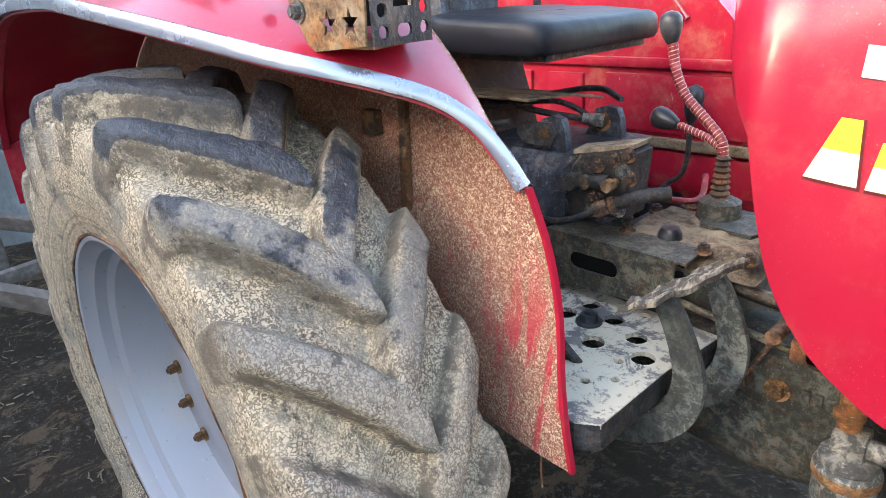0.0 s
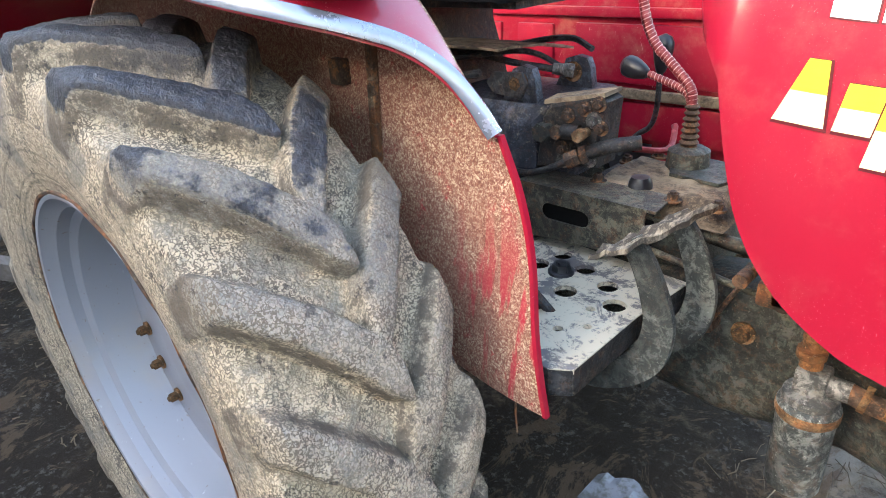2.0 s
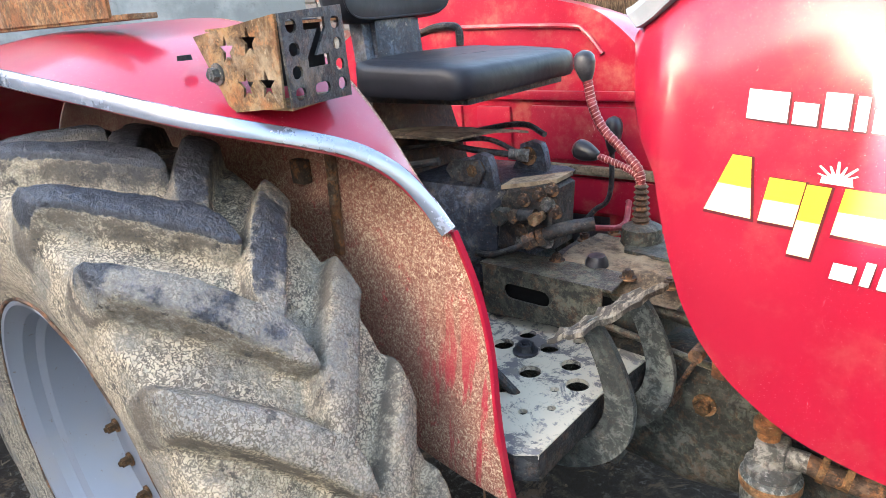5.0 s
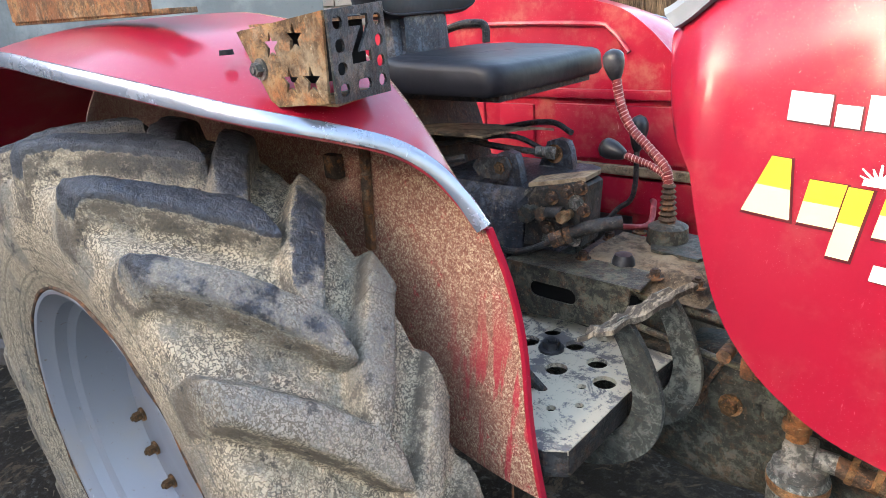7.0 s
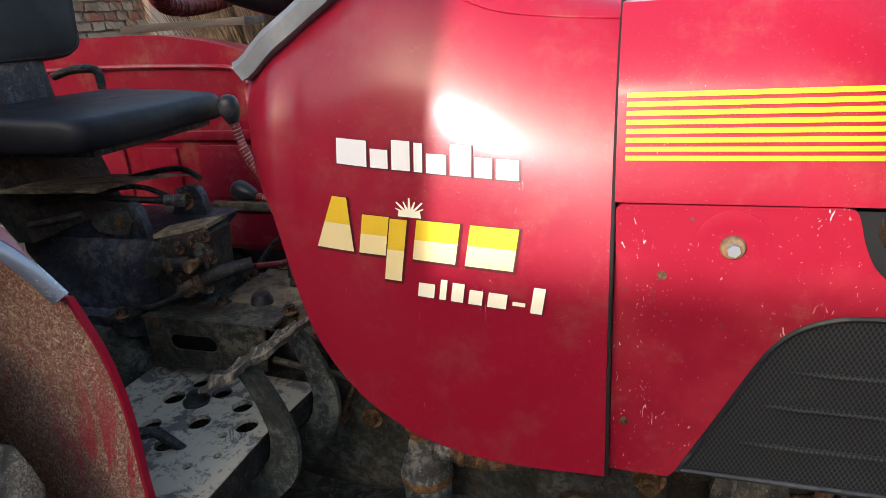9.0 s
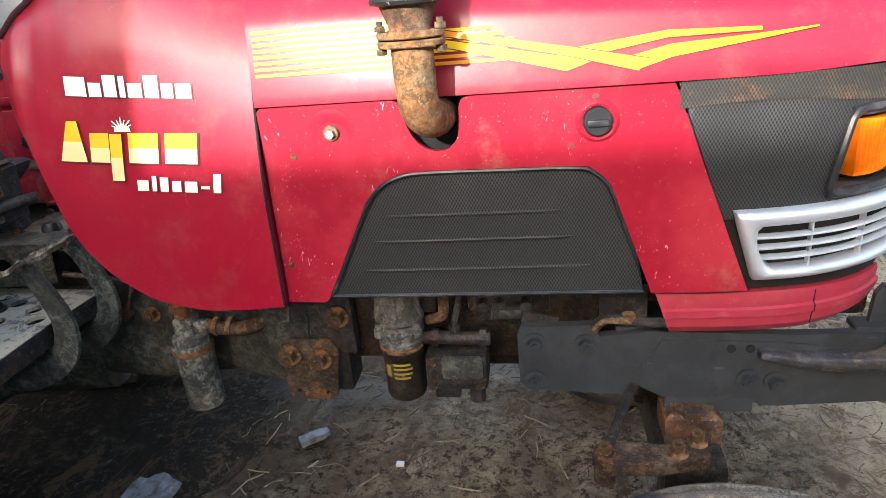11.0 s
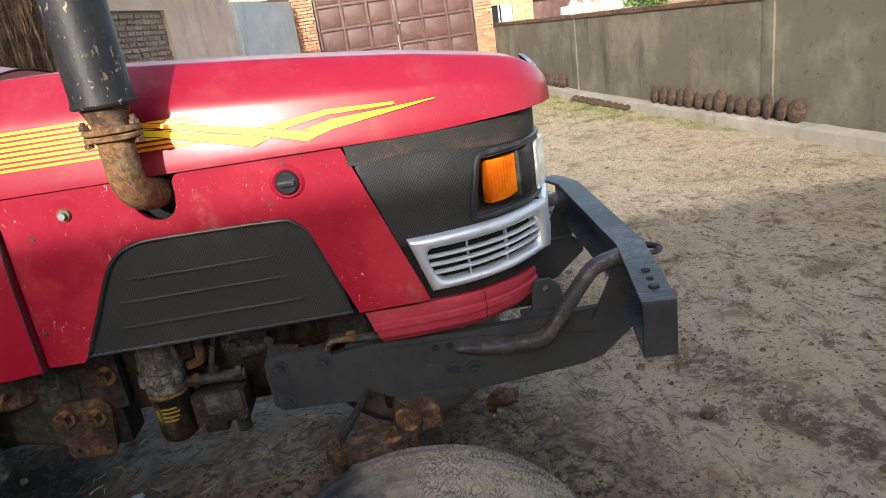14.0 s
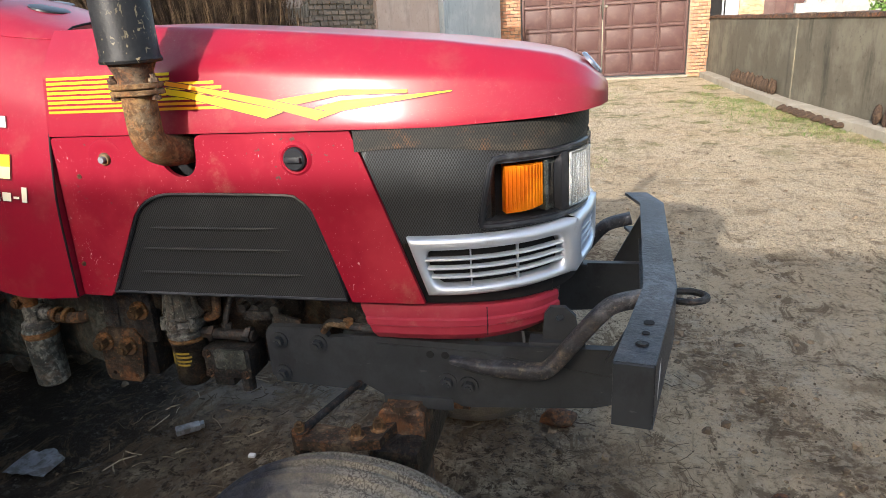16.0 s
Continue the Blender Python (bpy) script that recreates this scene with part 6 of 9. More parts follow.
# ---- wheels ----
def tyre_mesh(bm, centre, sections, n, height, layer, depth_dir=1):
    """A spun skin; height(angle, k) lifts the point k of the section (radius, along) outwards."""
    c = Vector(centre)
    lug = bm.verts.layers.float.new("lug")
    rg = bm.verts.layers.float.new("ring")
    cols = []
    for i in range(n):
        a = 2 * math.pi * i / n
        col = []
        for k, (r, y) in enumerate(sections):
            h, amount, ring = height(a, k)
            v = bm.verts.new(c + Vector(((r + h) * math.sin(a), y, (r + h) * math.cos(a))))
            v[lug], v[rg] = amount, ring
            col.append(v)
        cols.append(col)
    m = len(sections)
    for i in range(n):
        a, b = cols[i], cols[(i + 1) % n]
        for k in range(m - 1):
            bm.faces.new((a[k], a[k + 1], b[k + 1], b[k]))


def step(e0, e1, x):
    t = min(1.0, max(0.0, (x - e0) / (e1 - e0)))
    return t * t * (3 - 2 * t)


# rear: diagonal bar lugs, worn and caked
RX, RY, RZ = 0.090, -0.995, 0.768
R_CROWN, R_LUG, HALF, HALF_IN, LIP = 0.690, 0.068, 0.195, 0.165, 0.445
SEC = []
for f in np.linspace(0, 1, 10):      # outer sidewall from the bead to the shoulder
    SEC.append((LIP - 0.006 + (0.665 - LIP) * f, -HALF * (0.90 + 0.16 * math.sin(math.pi * min(1, f * 1.05) * 0.75))))
N_SIDE = len(SEC)
for f in np.linspace(-1, 1, 74)[1:-1]:
    SEC.append((0.672 + (R_CROWN - 0.672) * (1 - abs(f) ** 2.6), (HALF if f < 0 else HALF_IN) * f))
N_TREAD = len(SEC)
for f in np.linspace(1, 0, 10):
    SEC.append((LIP - 0.006 + (0.665 - LIP) * f, HALF_IN * (0.90 + 0.16 * math.sin(math.pi * min(1, f * 1.05) * 0.75))))
PITCH = 2 * math.pi / 21
A0 = radians(36.4)


def rear_height(a, k):
    r, y = SEC[k]
    v = y / (HALF if y < 0 else HALF_IN)
    wob = noise.noise((math.sin(a) * 3.1, math.cos(a) * 3.1, y * 6.0))
    edge = noise.noise((math.sin(a) * 13, math.cos(a) * 13, y * 21.0))
    nick = noise.noise((math.sin(a) * 41, math.cos(a) * 41, y * 57.0))
    best, dip = 0.0, 0.0
    for s, phase in ((-1, A0), (1, A0 + PITCH * 0.64)):
        d = v * s                      # 0 in the middle, 1 at the shoulder
        if d < -0.16:
            continue
        q = min(1.15, max(-0.16, d))
        line = phase - radians(1.0) + radians(13.5) * (1 - q) + radians(3.0) * (1 - q) ** 2
        off = (a - line + PITCH / 2) % PITCH - PITCH / 2
        off += 0.008 * wob + 0.006 * edge + 0.003 * nick
        w = (0.029 + 0.016 * (1 - q) + (0.006 if s > 0 else 0.0)) / R_CROWN
        # round tip near the middle
        g = min(1.0, max(0.0, (0.14 - d) / 0.26))
        w *= math.sqrt(max(0.0, 1 - g ** 2.4))
        up, down = (0.040, 0.013) if s < 0 else (0.024, 0.018)
        e = (up if off < 0 else down) / R_CROWN
        side = 1 - step(w * 0.97, w + e, abs(off))
        end = step(-0.13, -0.07, d + 0.02 * edge)
        top = 1.0 - 0.06 * (off / max(w, 0.01)) ** 2 if abs(off) < w else 0.94
        best = max(best, side * end * top * (1.0 if s < 0 else 0.86 - 0.12 * step(0.55, 1.0, d)))
        if s < 0 and off > 0 and d > 0.05:
            dip = max(dip, math.exp(-((off - w - 0.03) / 0.045) ** 2) * step(0.05, 0.3, d) * (1 - side))
    fade = 1.0
    if k < N_SIDE or k >= N_TREAD:
        kk = k if k < N_SIDE else len(SEC) - 1 - k
        fade = step(0.50, 0.97, kk / (N_SIDE - 1))
    wear = 0.88 + 0.16 * noise.noise((a * 3.0, y * 4.0, 2.2))
    lump = noise.noise((math.sin(a) * 11, math.cos(a) * 11, y * 16.0))
    clod = max(0.0, noise.noise((math.sin(a) * 24, math.cos(a) * 24, y * 33.0)) - 0.15) * (1 - best)
    ridge = 0.0
    if k < N_SIDE:
        ridge = 0.004 * math.exp(-((k - 4.0) / 0.7) ** 2)
    return R_LUG * best * fade * wear - 0.012 * dip * fade + 0.006 * wob + 0.004 * lump + 0.0022 * nick * fade + 0.012 * clod * fade + ridge, best * fade, 0.0


HUB_BOLT = bolt_mesh("wheel_bolt", 0.013, 0.026, RUST)
for s in (1, -1):
    bm = bmesh.new()
    tyre_mesh(bm, (RX, RY, RZ), SEC, 1000 if s > 0 else 420, rear_height, None)
    if s < 0:
        mirror(bm)
    wheel = part("rear_tyre", bm, TYRE, tractor, "big dusty rear tyre with worn bar lugs", smooth=70)
    bm = bmesh.new()
    prof = [(LIP - 0.010, 0.185), (LIP + 0.004, 0.185), (LIP - 0.02, 0.15), (LIP - 0.055, 0.06), (LIP - 0.055, -0.06), (LIP - 0.020, -0.150), (LIP - 0.006, -0.170), (LIP - 0.001, -0.176), (LIP - 0.005, -0.180), (LIP - 0.013, -0.178),
            (LIP - 0.022, -0.165), (LIP - 0.038, -0.150), (LIP - 0.044, -0.125), (LIP - 0.060, -0.112), (LIP - 0.070, -0.075), (LIP - 0.078, -0.030), (LIP - 0.084, -0.010), (0.335, -0.006), (0.30, -0.006), (0.22, -0.018), (0.16, -0.026), (0.0, -0.030)]
    lathe(bm, prof, (RX, RY, RZ), 72)
    if s < 0:
        mirror(bm)
    rim = part("wheel_rim", bm, RIM, wheel, "silver painted dished wheel rim", smooth=28)
    bm = bmesh.new()
    tube(bm, [(RX + (LIP + 0.001) * math.sin(a), RY - 0.178 + 0.002 * math.sin(a * 17), RZ + (LIP + 0.001) * math.cos(a)) for a in np.linspace(0, 2 * math.pi, 73)], 0.005, 6, False)
    if s < 0:
        mirror(bm)
    part("bead_line", bm, RUST_DARK, rim, "rusty dust-caked bead line")
    y = RY - 0.007 if s > 0 else 2 * CY - RY + 0.007
    for i in range(9):
        a = radians(-100 - 17 * (i % 3) - 120 * (i // 3))
        shared("wheel_bolt", HUB_BOLT, rim, Matrix.Translation((RX + 0.337 * math.sin(a), y, RZ + 0.337 * math.cos(a))) @ (FACE_OUT if s > 0 else FACE_OUT.inverted()))

# front: ribbed tread
FY = -0.955
FSEC = []
for f in np.linspace(0, 1, 12):
    FSEC.append((0.248 + (FR - 0.052 - 0.248) * f, -0.100 * (0.72 + 0.34 * math.sin(math.pi * (0.12 + 0.62 * f)))))
NF = len(FSEC)
for f in np.linspace(-1, 1, 41)[1:-1]:
    FSEC.append((FR - 0.040 + 0.030 * (1 - abs(f) ** 2.2), 0.098 * f))
NFT = len(FSEC)
for f in np.linspace(1, 0, 12):
    FSEC.append((0.248 + (FR - 0.052 - 0.248) * f, 0.100 * (0.72 + 0.34 * math.sin(math.pi * (0.12 + 0.62 * f)))))


def front_height(a, k):
    r, y = FSEC[k]
    wob = noise.noise((math.sin(a) * 4, math.cos(a) * 4, y * 12))
    fine_w = noise.noise((math.sin(a) * 16, math.cos(a) * 16, y * 40))
    if NF <= k < NFT:
        f = abs(y / 0.098)
        rib = max(1 - step(0.10, 0.17, f), step(0.34, 0.40, f) * (1 - step(0.62, 0.68, f)), step(0.80, 0.86, f))
        return 0.014 * rib + 0.002 * wob + 0.001 * fine_w, 0.75 + 0.25 * rib, 0.0
    kk = (k if k < NF else len(FSEC) - 1 - k) / (NF - 1)
    ring = math.exp(-((kk - 0.20) / 0.20) ** 2)
    lip = 0.003 * math.exp(-((kk - 0.55) / 0.05) ** 2) + 0.019 * step(0.76, 0.83, kk) - 0.010 * math.exp(-((kk - 0.93) / 0.05) ** 2)
    return lip + 0.002 * wob + 0.0012 * fine_w, 0.6 * step(0.83, 0.90, kk), ring


for s in (1, -1):
    bm = bmesh.new()
    tyre_mesh(bm, (FX, FY, FZ), FSEC, 220, front_height, None)
    if s < 0:
        mirror(bm, -0.10)
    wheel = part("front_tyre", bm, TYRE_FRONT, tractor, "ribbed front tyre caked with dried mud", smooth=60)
    bm = bmesh.new()
    lathe(bm, [(0.238, 0.09), (0.250, 0.08), (0.21, 0.03), (0.21, -0.03), (0.243, -0.066), (0.253, -0.080), (0.248, -0.086), (0.234, -0.078), (0.222, -0.060), (0.212, -0.060), (0.198, -0.080), (0.175, -0.094), (0.145, -0.101), (0.105, -0.103), (0.088, -0.090), (0.070, -0.094), (0.064, -0.122), (0.050, -0.130), (0.0, -0.134)], (FX, FY, FZ), 64)
    if s < 0:
        mirror(bm, -0.10)
    rim = part("wheel_rim", bm, HUBCAP, wheel, "scuffed steel front wheel disc", smooth=28)
    for i in range(6):
        a = radians(-14 + 60 * i)
        bm = bmesh.new()
        p = (FX + 0.138 * math.sin(a), FY - 0.1015, FZ + 0.138 * math.cos(a))
        lathe(bm, [(0.008, -0.001), (0.012, -0.007), (0.024, -0.008), (0.031, 0.003)], p, 18)
        if s < 0:
            mirror(bm, -0.10)
        part("stud_dish", bm, HUBCAP, rim)
        bm = bmesh.new()
        lathe(bm, [(0.0, -0.002), (0.008, -0.002)], p, 12)
        if s < 0:
            mirror(bm, -0.10)
        part("stud_hole", bm, DARK, rim, smooth=0)

# ---- rear axle and gearbox ----
bm = bmesh.new()
rings = []
for x, h, z0, z1 in ((-0.28, 0.18, 0.50, 1.02), (-0.22, 0.22, 0.48, 1.06), (0.36, 0.20, 0.48, 1.03), (0.44, 0.10, 0.52, 0.92), (0.80, 0.082, 0.54, 0.90)):
    ring = []
    for a in np.linspace(0, 2 * math.pi, 24, endpoint=False):
        c, s = math.cos(a), math.sin(a)
        ring.append(Vector((x, CY + h * math.copysign(abs(c) ** 0.4, c), (z0 + z1) / 2 + (z1 - z0) / 2 * math.copysign(abs(s) ** 0.4, s))))
    rings.append(ring)
skin(bm, rings)
box(bm, 0.56, 0.90, -0.215, 0.05, 0.86, 1.04, 0.015)
gearbox = part("gearbox", bm, IRON_GREEN, tractor, "grimy cast gearbox", smooth=40)
for s in (1, -1):
    bm = bmesh.new()
    lathe(bm, [(0.0, -0.24), (0.17, -0.24), (0.17, -0.20), (0.12, -0.18), (0.10, -0.05), (0.10, 0.35), (0.13, 0.38), (0.13, 0.42), (0.0, 0.42)], (RX, -0.62, RZ), 28)
    if s < 0:
        mirror(bm)
    part("axle_tube", bm, IRON_GREEN, gearbox)
# dirt-caked top cover with bolts
bm = bmesh.new()
rings = []
nx, ny = 16, 12
for i in range(nx + 1):
    row = []
    for j in range(ny + 1):
        x, y = 0.59 + 0.36 * i / nx, -0.255 + 0.30 * j / ny
        edge = min(i, nx - i, 2) * min(j, ny - j, 2) / 4
        ribs = 0.006 * (1 if (i % 4) == 2 and 3 < j < 9 else 0)
        row.append(Vector((x, y, 1.030 + 0.042 * min(1, edge) + ribs + 0.006 * noise.noise((x * 20, y * 20, 0.3)))))
    rings.append(row)
skin(bm, rings, False, False)
cover = part("gearbox_cover", bm, DIRT_TOP, gearbox, "gearbox cover caked with dirt", smooth=60)
BOLT_D = bolt_mesh("cover_bolt", 0.013, 0.018, RUST_DARK)
for x, y in ((0.625, -0.06), (0.67, 0.02), (0.73, 0.02), (0.64, -0.22), (0.83, -0.235), (0.925, -0.235), (0.925, -0.12)):
    shared("bolt", BOLT_D, cover, Matrix.Translation((x, y, 1.068)))
bm = bmesh.new()
lathe(bm, [(0, 0.028), (0.020, 0.026), (0.026, 0.014), (0.028, 0.0)], (0.735, -0.20, 1.068), 16, "Z")
part("breather_cap", bm, PLASTIC, cover, "black breather cap")
# lever turret
bm = bmesh.new()
lathe(bm, [(0.0, 0.056), (0.034, 0.056), (0.048, 0.048), (0.050, 0.02), (0.054, 0.0)], (0.765, -0.025, 1.068), 24, "Z")
plate(bm, [(0.72, -0.02), (0.76, -0.11), (0.88, -0.12), (0.91, -0.04), (0.86, 0.03), (0.76, 0.04)], lambda u, v, w: (u, v, 1.074 + w), 0.008)
turret = part("lever_turret", bm, IRON_GREEN, gearbox, "round gear lever turret")
bm = bmesh.new()
prof = []
for i in range(9):
    prof += [(0.030 - 0.0012 * i, 0.014 * i), (0.022 - 0.0012 * i, 0.014 * i + 0.007)]
lathe(bm, [(r * 0.85, z) for r, z in prof], (0.760, -0.02, 1.105), 20, "Z")
part("rubber_boot", bm, RUST_DARK, turret, "dusty ribbed lever boot", smooth=60)


def coil(line, r, pitch):
    """Points of a spiral wound round a line."""
    d = [0.0]
    for a, b in zip(line, line[1:]):
        d.append(d[-1] + (b - a).length)
    n = int(d[-1] / pitch * 9)
    pts = []
    for i in range(n + 1):
        s = d[-1] * i / n
        p = Vector([float(np.interp(s, d, [q[j] for q in line])) for j in range(3)])
        e = 0.006
        t = Vector([float(np.interp(min(s + e, d[-1]), d, [q[j] for q in line]) - np.interp(max(s - e, 0), d, [q[j] for q in line])) for j in range(3)]).normalized()
        u = t.cross(Vector((0, 1, 0.05))).normalized()
        v = t.cross(u)
        w = 2 * math.pi * s / pitch
        pts.append(p + (u * math.cos(w) + v * math.sin(w)) * r)
    return pts


def lever(name, pts, r, knob_a, knob_b, sleeve, label):
    bm = bmesh.new()
    line = smooth_line(pts, 8)
    rr = [r * (1.0 + (0.10 if (i % 2) else -0.06)) for i in range(len(line))] if sleeve else [r] * len(line)
    tube(bm, line, rr, 12)
    ob = part(name, bm, SLEEVE if sleeve else IRON, tractor, label, smooth=50)
    if sleeve:
        bm = bmesh.new()
        tube(bm, coil(line, r * 1.02, 0.0095), 0.0011, 5)
        part("sleeve_cord", bm, CORD, ob, "pale spiral round the sleeve")
    bm = bmesh.new()
    a, b = Vector(knob_a), Vector(knob_b)
    fs = (0.0, 0.06, 0.2, 0.4, 0.6, 0.8, 0.93, 1.0)
    tube(bm, [a.lerp(b, f) for f in fs], [0.010, 0.014, 0.019, 0.024, 0.027, 0.026, 0.018, 0.004], 16)
    part("knob", bm, PLASTIC, ob, "black plastic knob")


lever("gear_lever", [(0.757, -0.02, 1.20), (0.755, -0.015, 1.235), (0.742, -0.01, 1.262), (0.692, 0.0, 1.305), (0.646, 0.0, 1.350), (0.618, 0.0, 1.405), (0.604, 0.0, 1.47)], 0.0115, (0.603, 0.0, 1.465), (0.592, 0.0, 1.54), True, "bent gear lever in a pale red sleeve")
lever("range_lever", [(0.756, -0.02, 1.215), (0.742, -0.01, 1.240), (0.70, 0.0, 1.258), (0.635, 0.0, 1.278)], 0.0085, (0.632, 0.0, 1.278), (0.560, 0.005, 1.298), True, "short lever in a pale red sleeve")
lever("hand_lever", [(0.455, 0.20, 0.99), (0.49, 0.24, 1.045), (0.525, 0.25, 1.075), (0.541, 0.25, 1.13), (0.543, 0.25, 1.24)], 0.008, (0.543, 0.25, 1.23), (0.550, 0.25, 1.335), False, "thin hand lever with a red rod")

# hydraulic lift housing, valve block with bolts, linkage
bm = bmesh.new()
rings = []
for z, x0, x1, y0, y1 in ((1.00, 0.10, 0.47, -0.300, 0.02), (1.05, 0.10, 0.475, -0.300, 0.02), (1.06, 0.08, 0.50, -0.275, 0.0), (1.17, 0.08, 0.50, -0.265, 0.0), (1.215, 0.07, 0.545, -0.255, 0.01), (1.235, 0.08, 0.56, -0.245, 0.01), (1.245, 0.10, 0.54, -0.225, 0.0)):
    rings.append([Vector(p) for p in ((x0, y0 + 0.03, z), (x0 + 0.03, y0, z), (x1 - 0.05, y0, z), (x1 - 0.015, y0 + 0.018, z), (x1, y0 + 0.06, z), (x1, y1, z), (x0, y1, z))])
skin(bm, rings)
lift = part("lift_housing", bm, IRON_BLUE, tractor, "blue-black cast hydraulic lift housing", smooth=30)
bm = bmesh.new()
plate(bm, [(0.395, -0.345), (0.455, -0.35), (0.462, -0.29), (0.40, -0.27)], lambda u, v, w: (u, v, 1.058 + w), 0.012)
part("housing_ear", bm, IRON, lift, smooth=20)
shared("bolt", BOLT_D, lift, Matrix.Translation((0.43, -0.322, 1.070)))
# valve block: a bevelled casting with its flange, plugs and bolts
bm = bmesh.new()
VF = -0.262
rings = []
for w, i in ((0.0, 0.006), (0.006, 0.0), (0.085, 0.0)):
    rings.append([Vector((x, VF + w, z)) for x, z in ((0.490 + i, 1.090 + i), (0.655 - i, 1.115 + i), (0.668 - i, 1.262 - i), (0.645 - i, 1.275 - i), (0.530 + i, 1.246 - i), (0.508 + i, 1.215))])
skin(bm, rings)
block = part("valve_block", bm, IRON, lift, "bolted hydraulic valve block", smooth=25)
bm = bmesh.new()
plate(bm, [(0.512, VF + 0.004), (0.668, VF + 0.004), (0.66, VF + 0.09), (0.49, VF + 0.09)], lambda u, v, w: (u, v, 1.248 + 0.20 * (u - 0.53) + w), 0.010)
part("block_cover", bm, DIRT_TOP, block, "dirt-covered top plate", smooth=20)
BOLT_V = bolt_mesh("valve_bolt", 0.0115, 0.016, RUST_DARK)
BOLT_W = bolt_mesh("grey_valve_bolt", 0.0125, 0.018, ALUMINIUM)
for x, z, msh in ((0.582, 1.228, BOLT_V), (0.624, 1.247, BOLT_V), (0.648, 1.225, BOLT_W), (0.660, 1.262, BOLT_V), (0.667, 1.210, BOLT_V), (0.570, 1.150, BOLT_V), (0.572, 1.122, BOLT_W), (0.640, 1.135, BOLT_W)):
    shared("bolt", msh, block, Matrix.Translation((x, VF, z)) @ FACE_OUT)
for x, z, r, l, mt, lab in ((0.528, 1.188, 0.022, 0.040, IRON_GREEN, "large hexagonal plug"), (0.562, 1.190, 0.017, 0.026, RUST_DARK, "rusty hexagonal nut"), (0.630, 1.196, 0.015, 0.042, RUST, "brass-coloured plug")):
    bm = bmesh.new()
    tube(bm, [(x, VF + 0.002, z), (x, VF - l * 0.6, z)], r * 0.72, 14)
    hexa(bm, (x, VF - l * 0.45, z), (x, VF - l, z), r)
    part("plug", bm, mt, block, lab)
bm = bmesh.new()
tube(bm, [(0.575, VF - 0.012, 1.192), (0.618, VF - 0.010, 1.196)], 0.017, 14)
part("valve_spool", bm, IRON, block)
bm = bmesh.new()
tube(bm, smooth_line([(0.44, -0.28, 1.075), (0.50, -0.292, 1.085), (0.565, -0.29, 1.112), (0.610, -0.280, 1.138)], 6), 0.0085, 10)
pipe = part("hydraulic_pipe", bm, IRON, lift, "black hydraulic pipe")
bm = bmesh.new()
hexa(bm, (0.595, -0.286, 1.128), (0.622, -0.276, 1.143), 0.020)
part("union_nut", bm, RUST_DARK, pipe, "union nut")
bm = bmesh.new()
hexa(bm, (0.626, -0.275, 1.144), (0.640, -0.270, 1.150), 0.023)
part("union_nut", bm, RUST_DARK, pipe, "union nut")
bm = bmesh.new()
tube(bm, smooth_line([(0.630, -0.273, 1.147), (0.68, -0.25, 1.168), (0.735, -0.21, 1.175)], 5), 0.0165, 14)
part("pipe_elbow", bm, IRON, pipe)
bm = bmesh.new()
tube(bm, smooth_line([(0.66, -0.10, 1.12), (0.70, 0.0, 1.10), (0.66, 0.12, 1.12), (0.62, 0.20, 1.10)], 6), 0.008, 8)
part("hose", bm, SLEEVE, lift, "thin purple-red hose")
# two upright lugs with their pins
for x, y, z, w in ((0.435, -0.24, 1.225, 0.036), (0.475, -0.07, 1.225, 0.040)):
    bm = bmesh.new()
    plate(bm, [(-w - 0.03, 0.0), (w + 0.01, 0.0), (w, 0.07), (w * 0.75, 0.092), (0.0, 0.098), (-w * 0.8, 0.088), (-w, 0.060)], lambda u, v, t_: (x + u, y + t_, z + v), 0.024)
    lug_ob = part("lift_lug", bm, IRON_BLUE, lift, smooth=20)
    shared("bolt", BOLT_RUST, lug_ob, Matrix.Translation((x - 0.008, y, z + 0.058)) @ FACE_OUT)
bm = bmesh.new()
plate(bm, [(-0.055, 0.03), (0.03, 0.024), (0.045, 0.058), (0.03, 0.085), (-0.055, 0.08), (-0.075, 0.055)], lambda u, v, t_: (0.415 + u, -0.250 - t_, 1.225 + v), 0.010)
part("lug_link", bm, IRON, lift, smooth=20)
for pts, r in (([(0.02, -0.22, 1.300), (0.22, -0.24, 1.325), (0.36, -0.13, 1.335), (0.455, -0.09, 1.292)], 0.007), ([(0.00, -0.16, 1.345), (0.20, -0.17, 1.332), (0.33, -0.16, 1.312), (0.44, -0.10, 1.290)], 0.009), ([(0.05, -0.12, 1.285), (0.30, -0.05, 1.34), (0.42, -0.02, 1.355), (0.50, -0.04, 1.335)], 0.008), ([(0.05, -0.30, 1.27), (0.20, -0.29, 1.282), (0.32, -0.26, 1.30)], 0.010)):
    bm = bmesh.new()
    tube(bm, smooth_line(pts, 6), r, 8)
    part("control_rod", bm, IRON, lift, "dusty control rod")
bm = bmesh.new()
tube(bm, [(0.430, -0.108, 1.294), (0.462, -0.088, 1.288)], [0.014, 0.016], 12)
hexa(bm, (0.455, -0.092, 1.289), (0.475, -0.080, 1.286), 0.019)
part("rod_end", bm, ALUMINIUM, lift, "pale steel rod end")
bm = bmesh.new()
rings = []
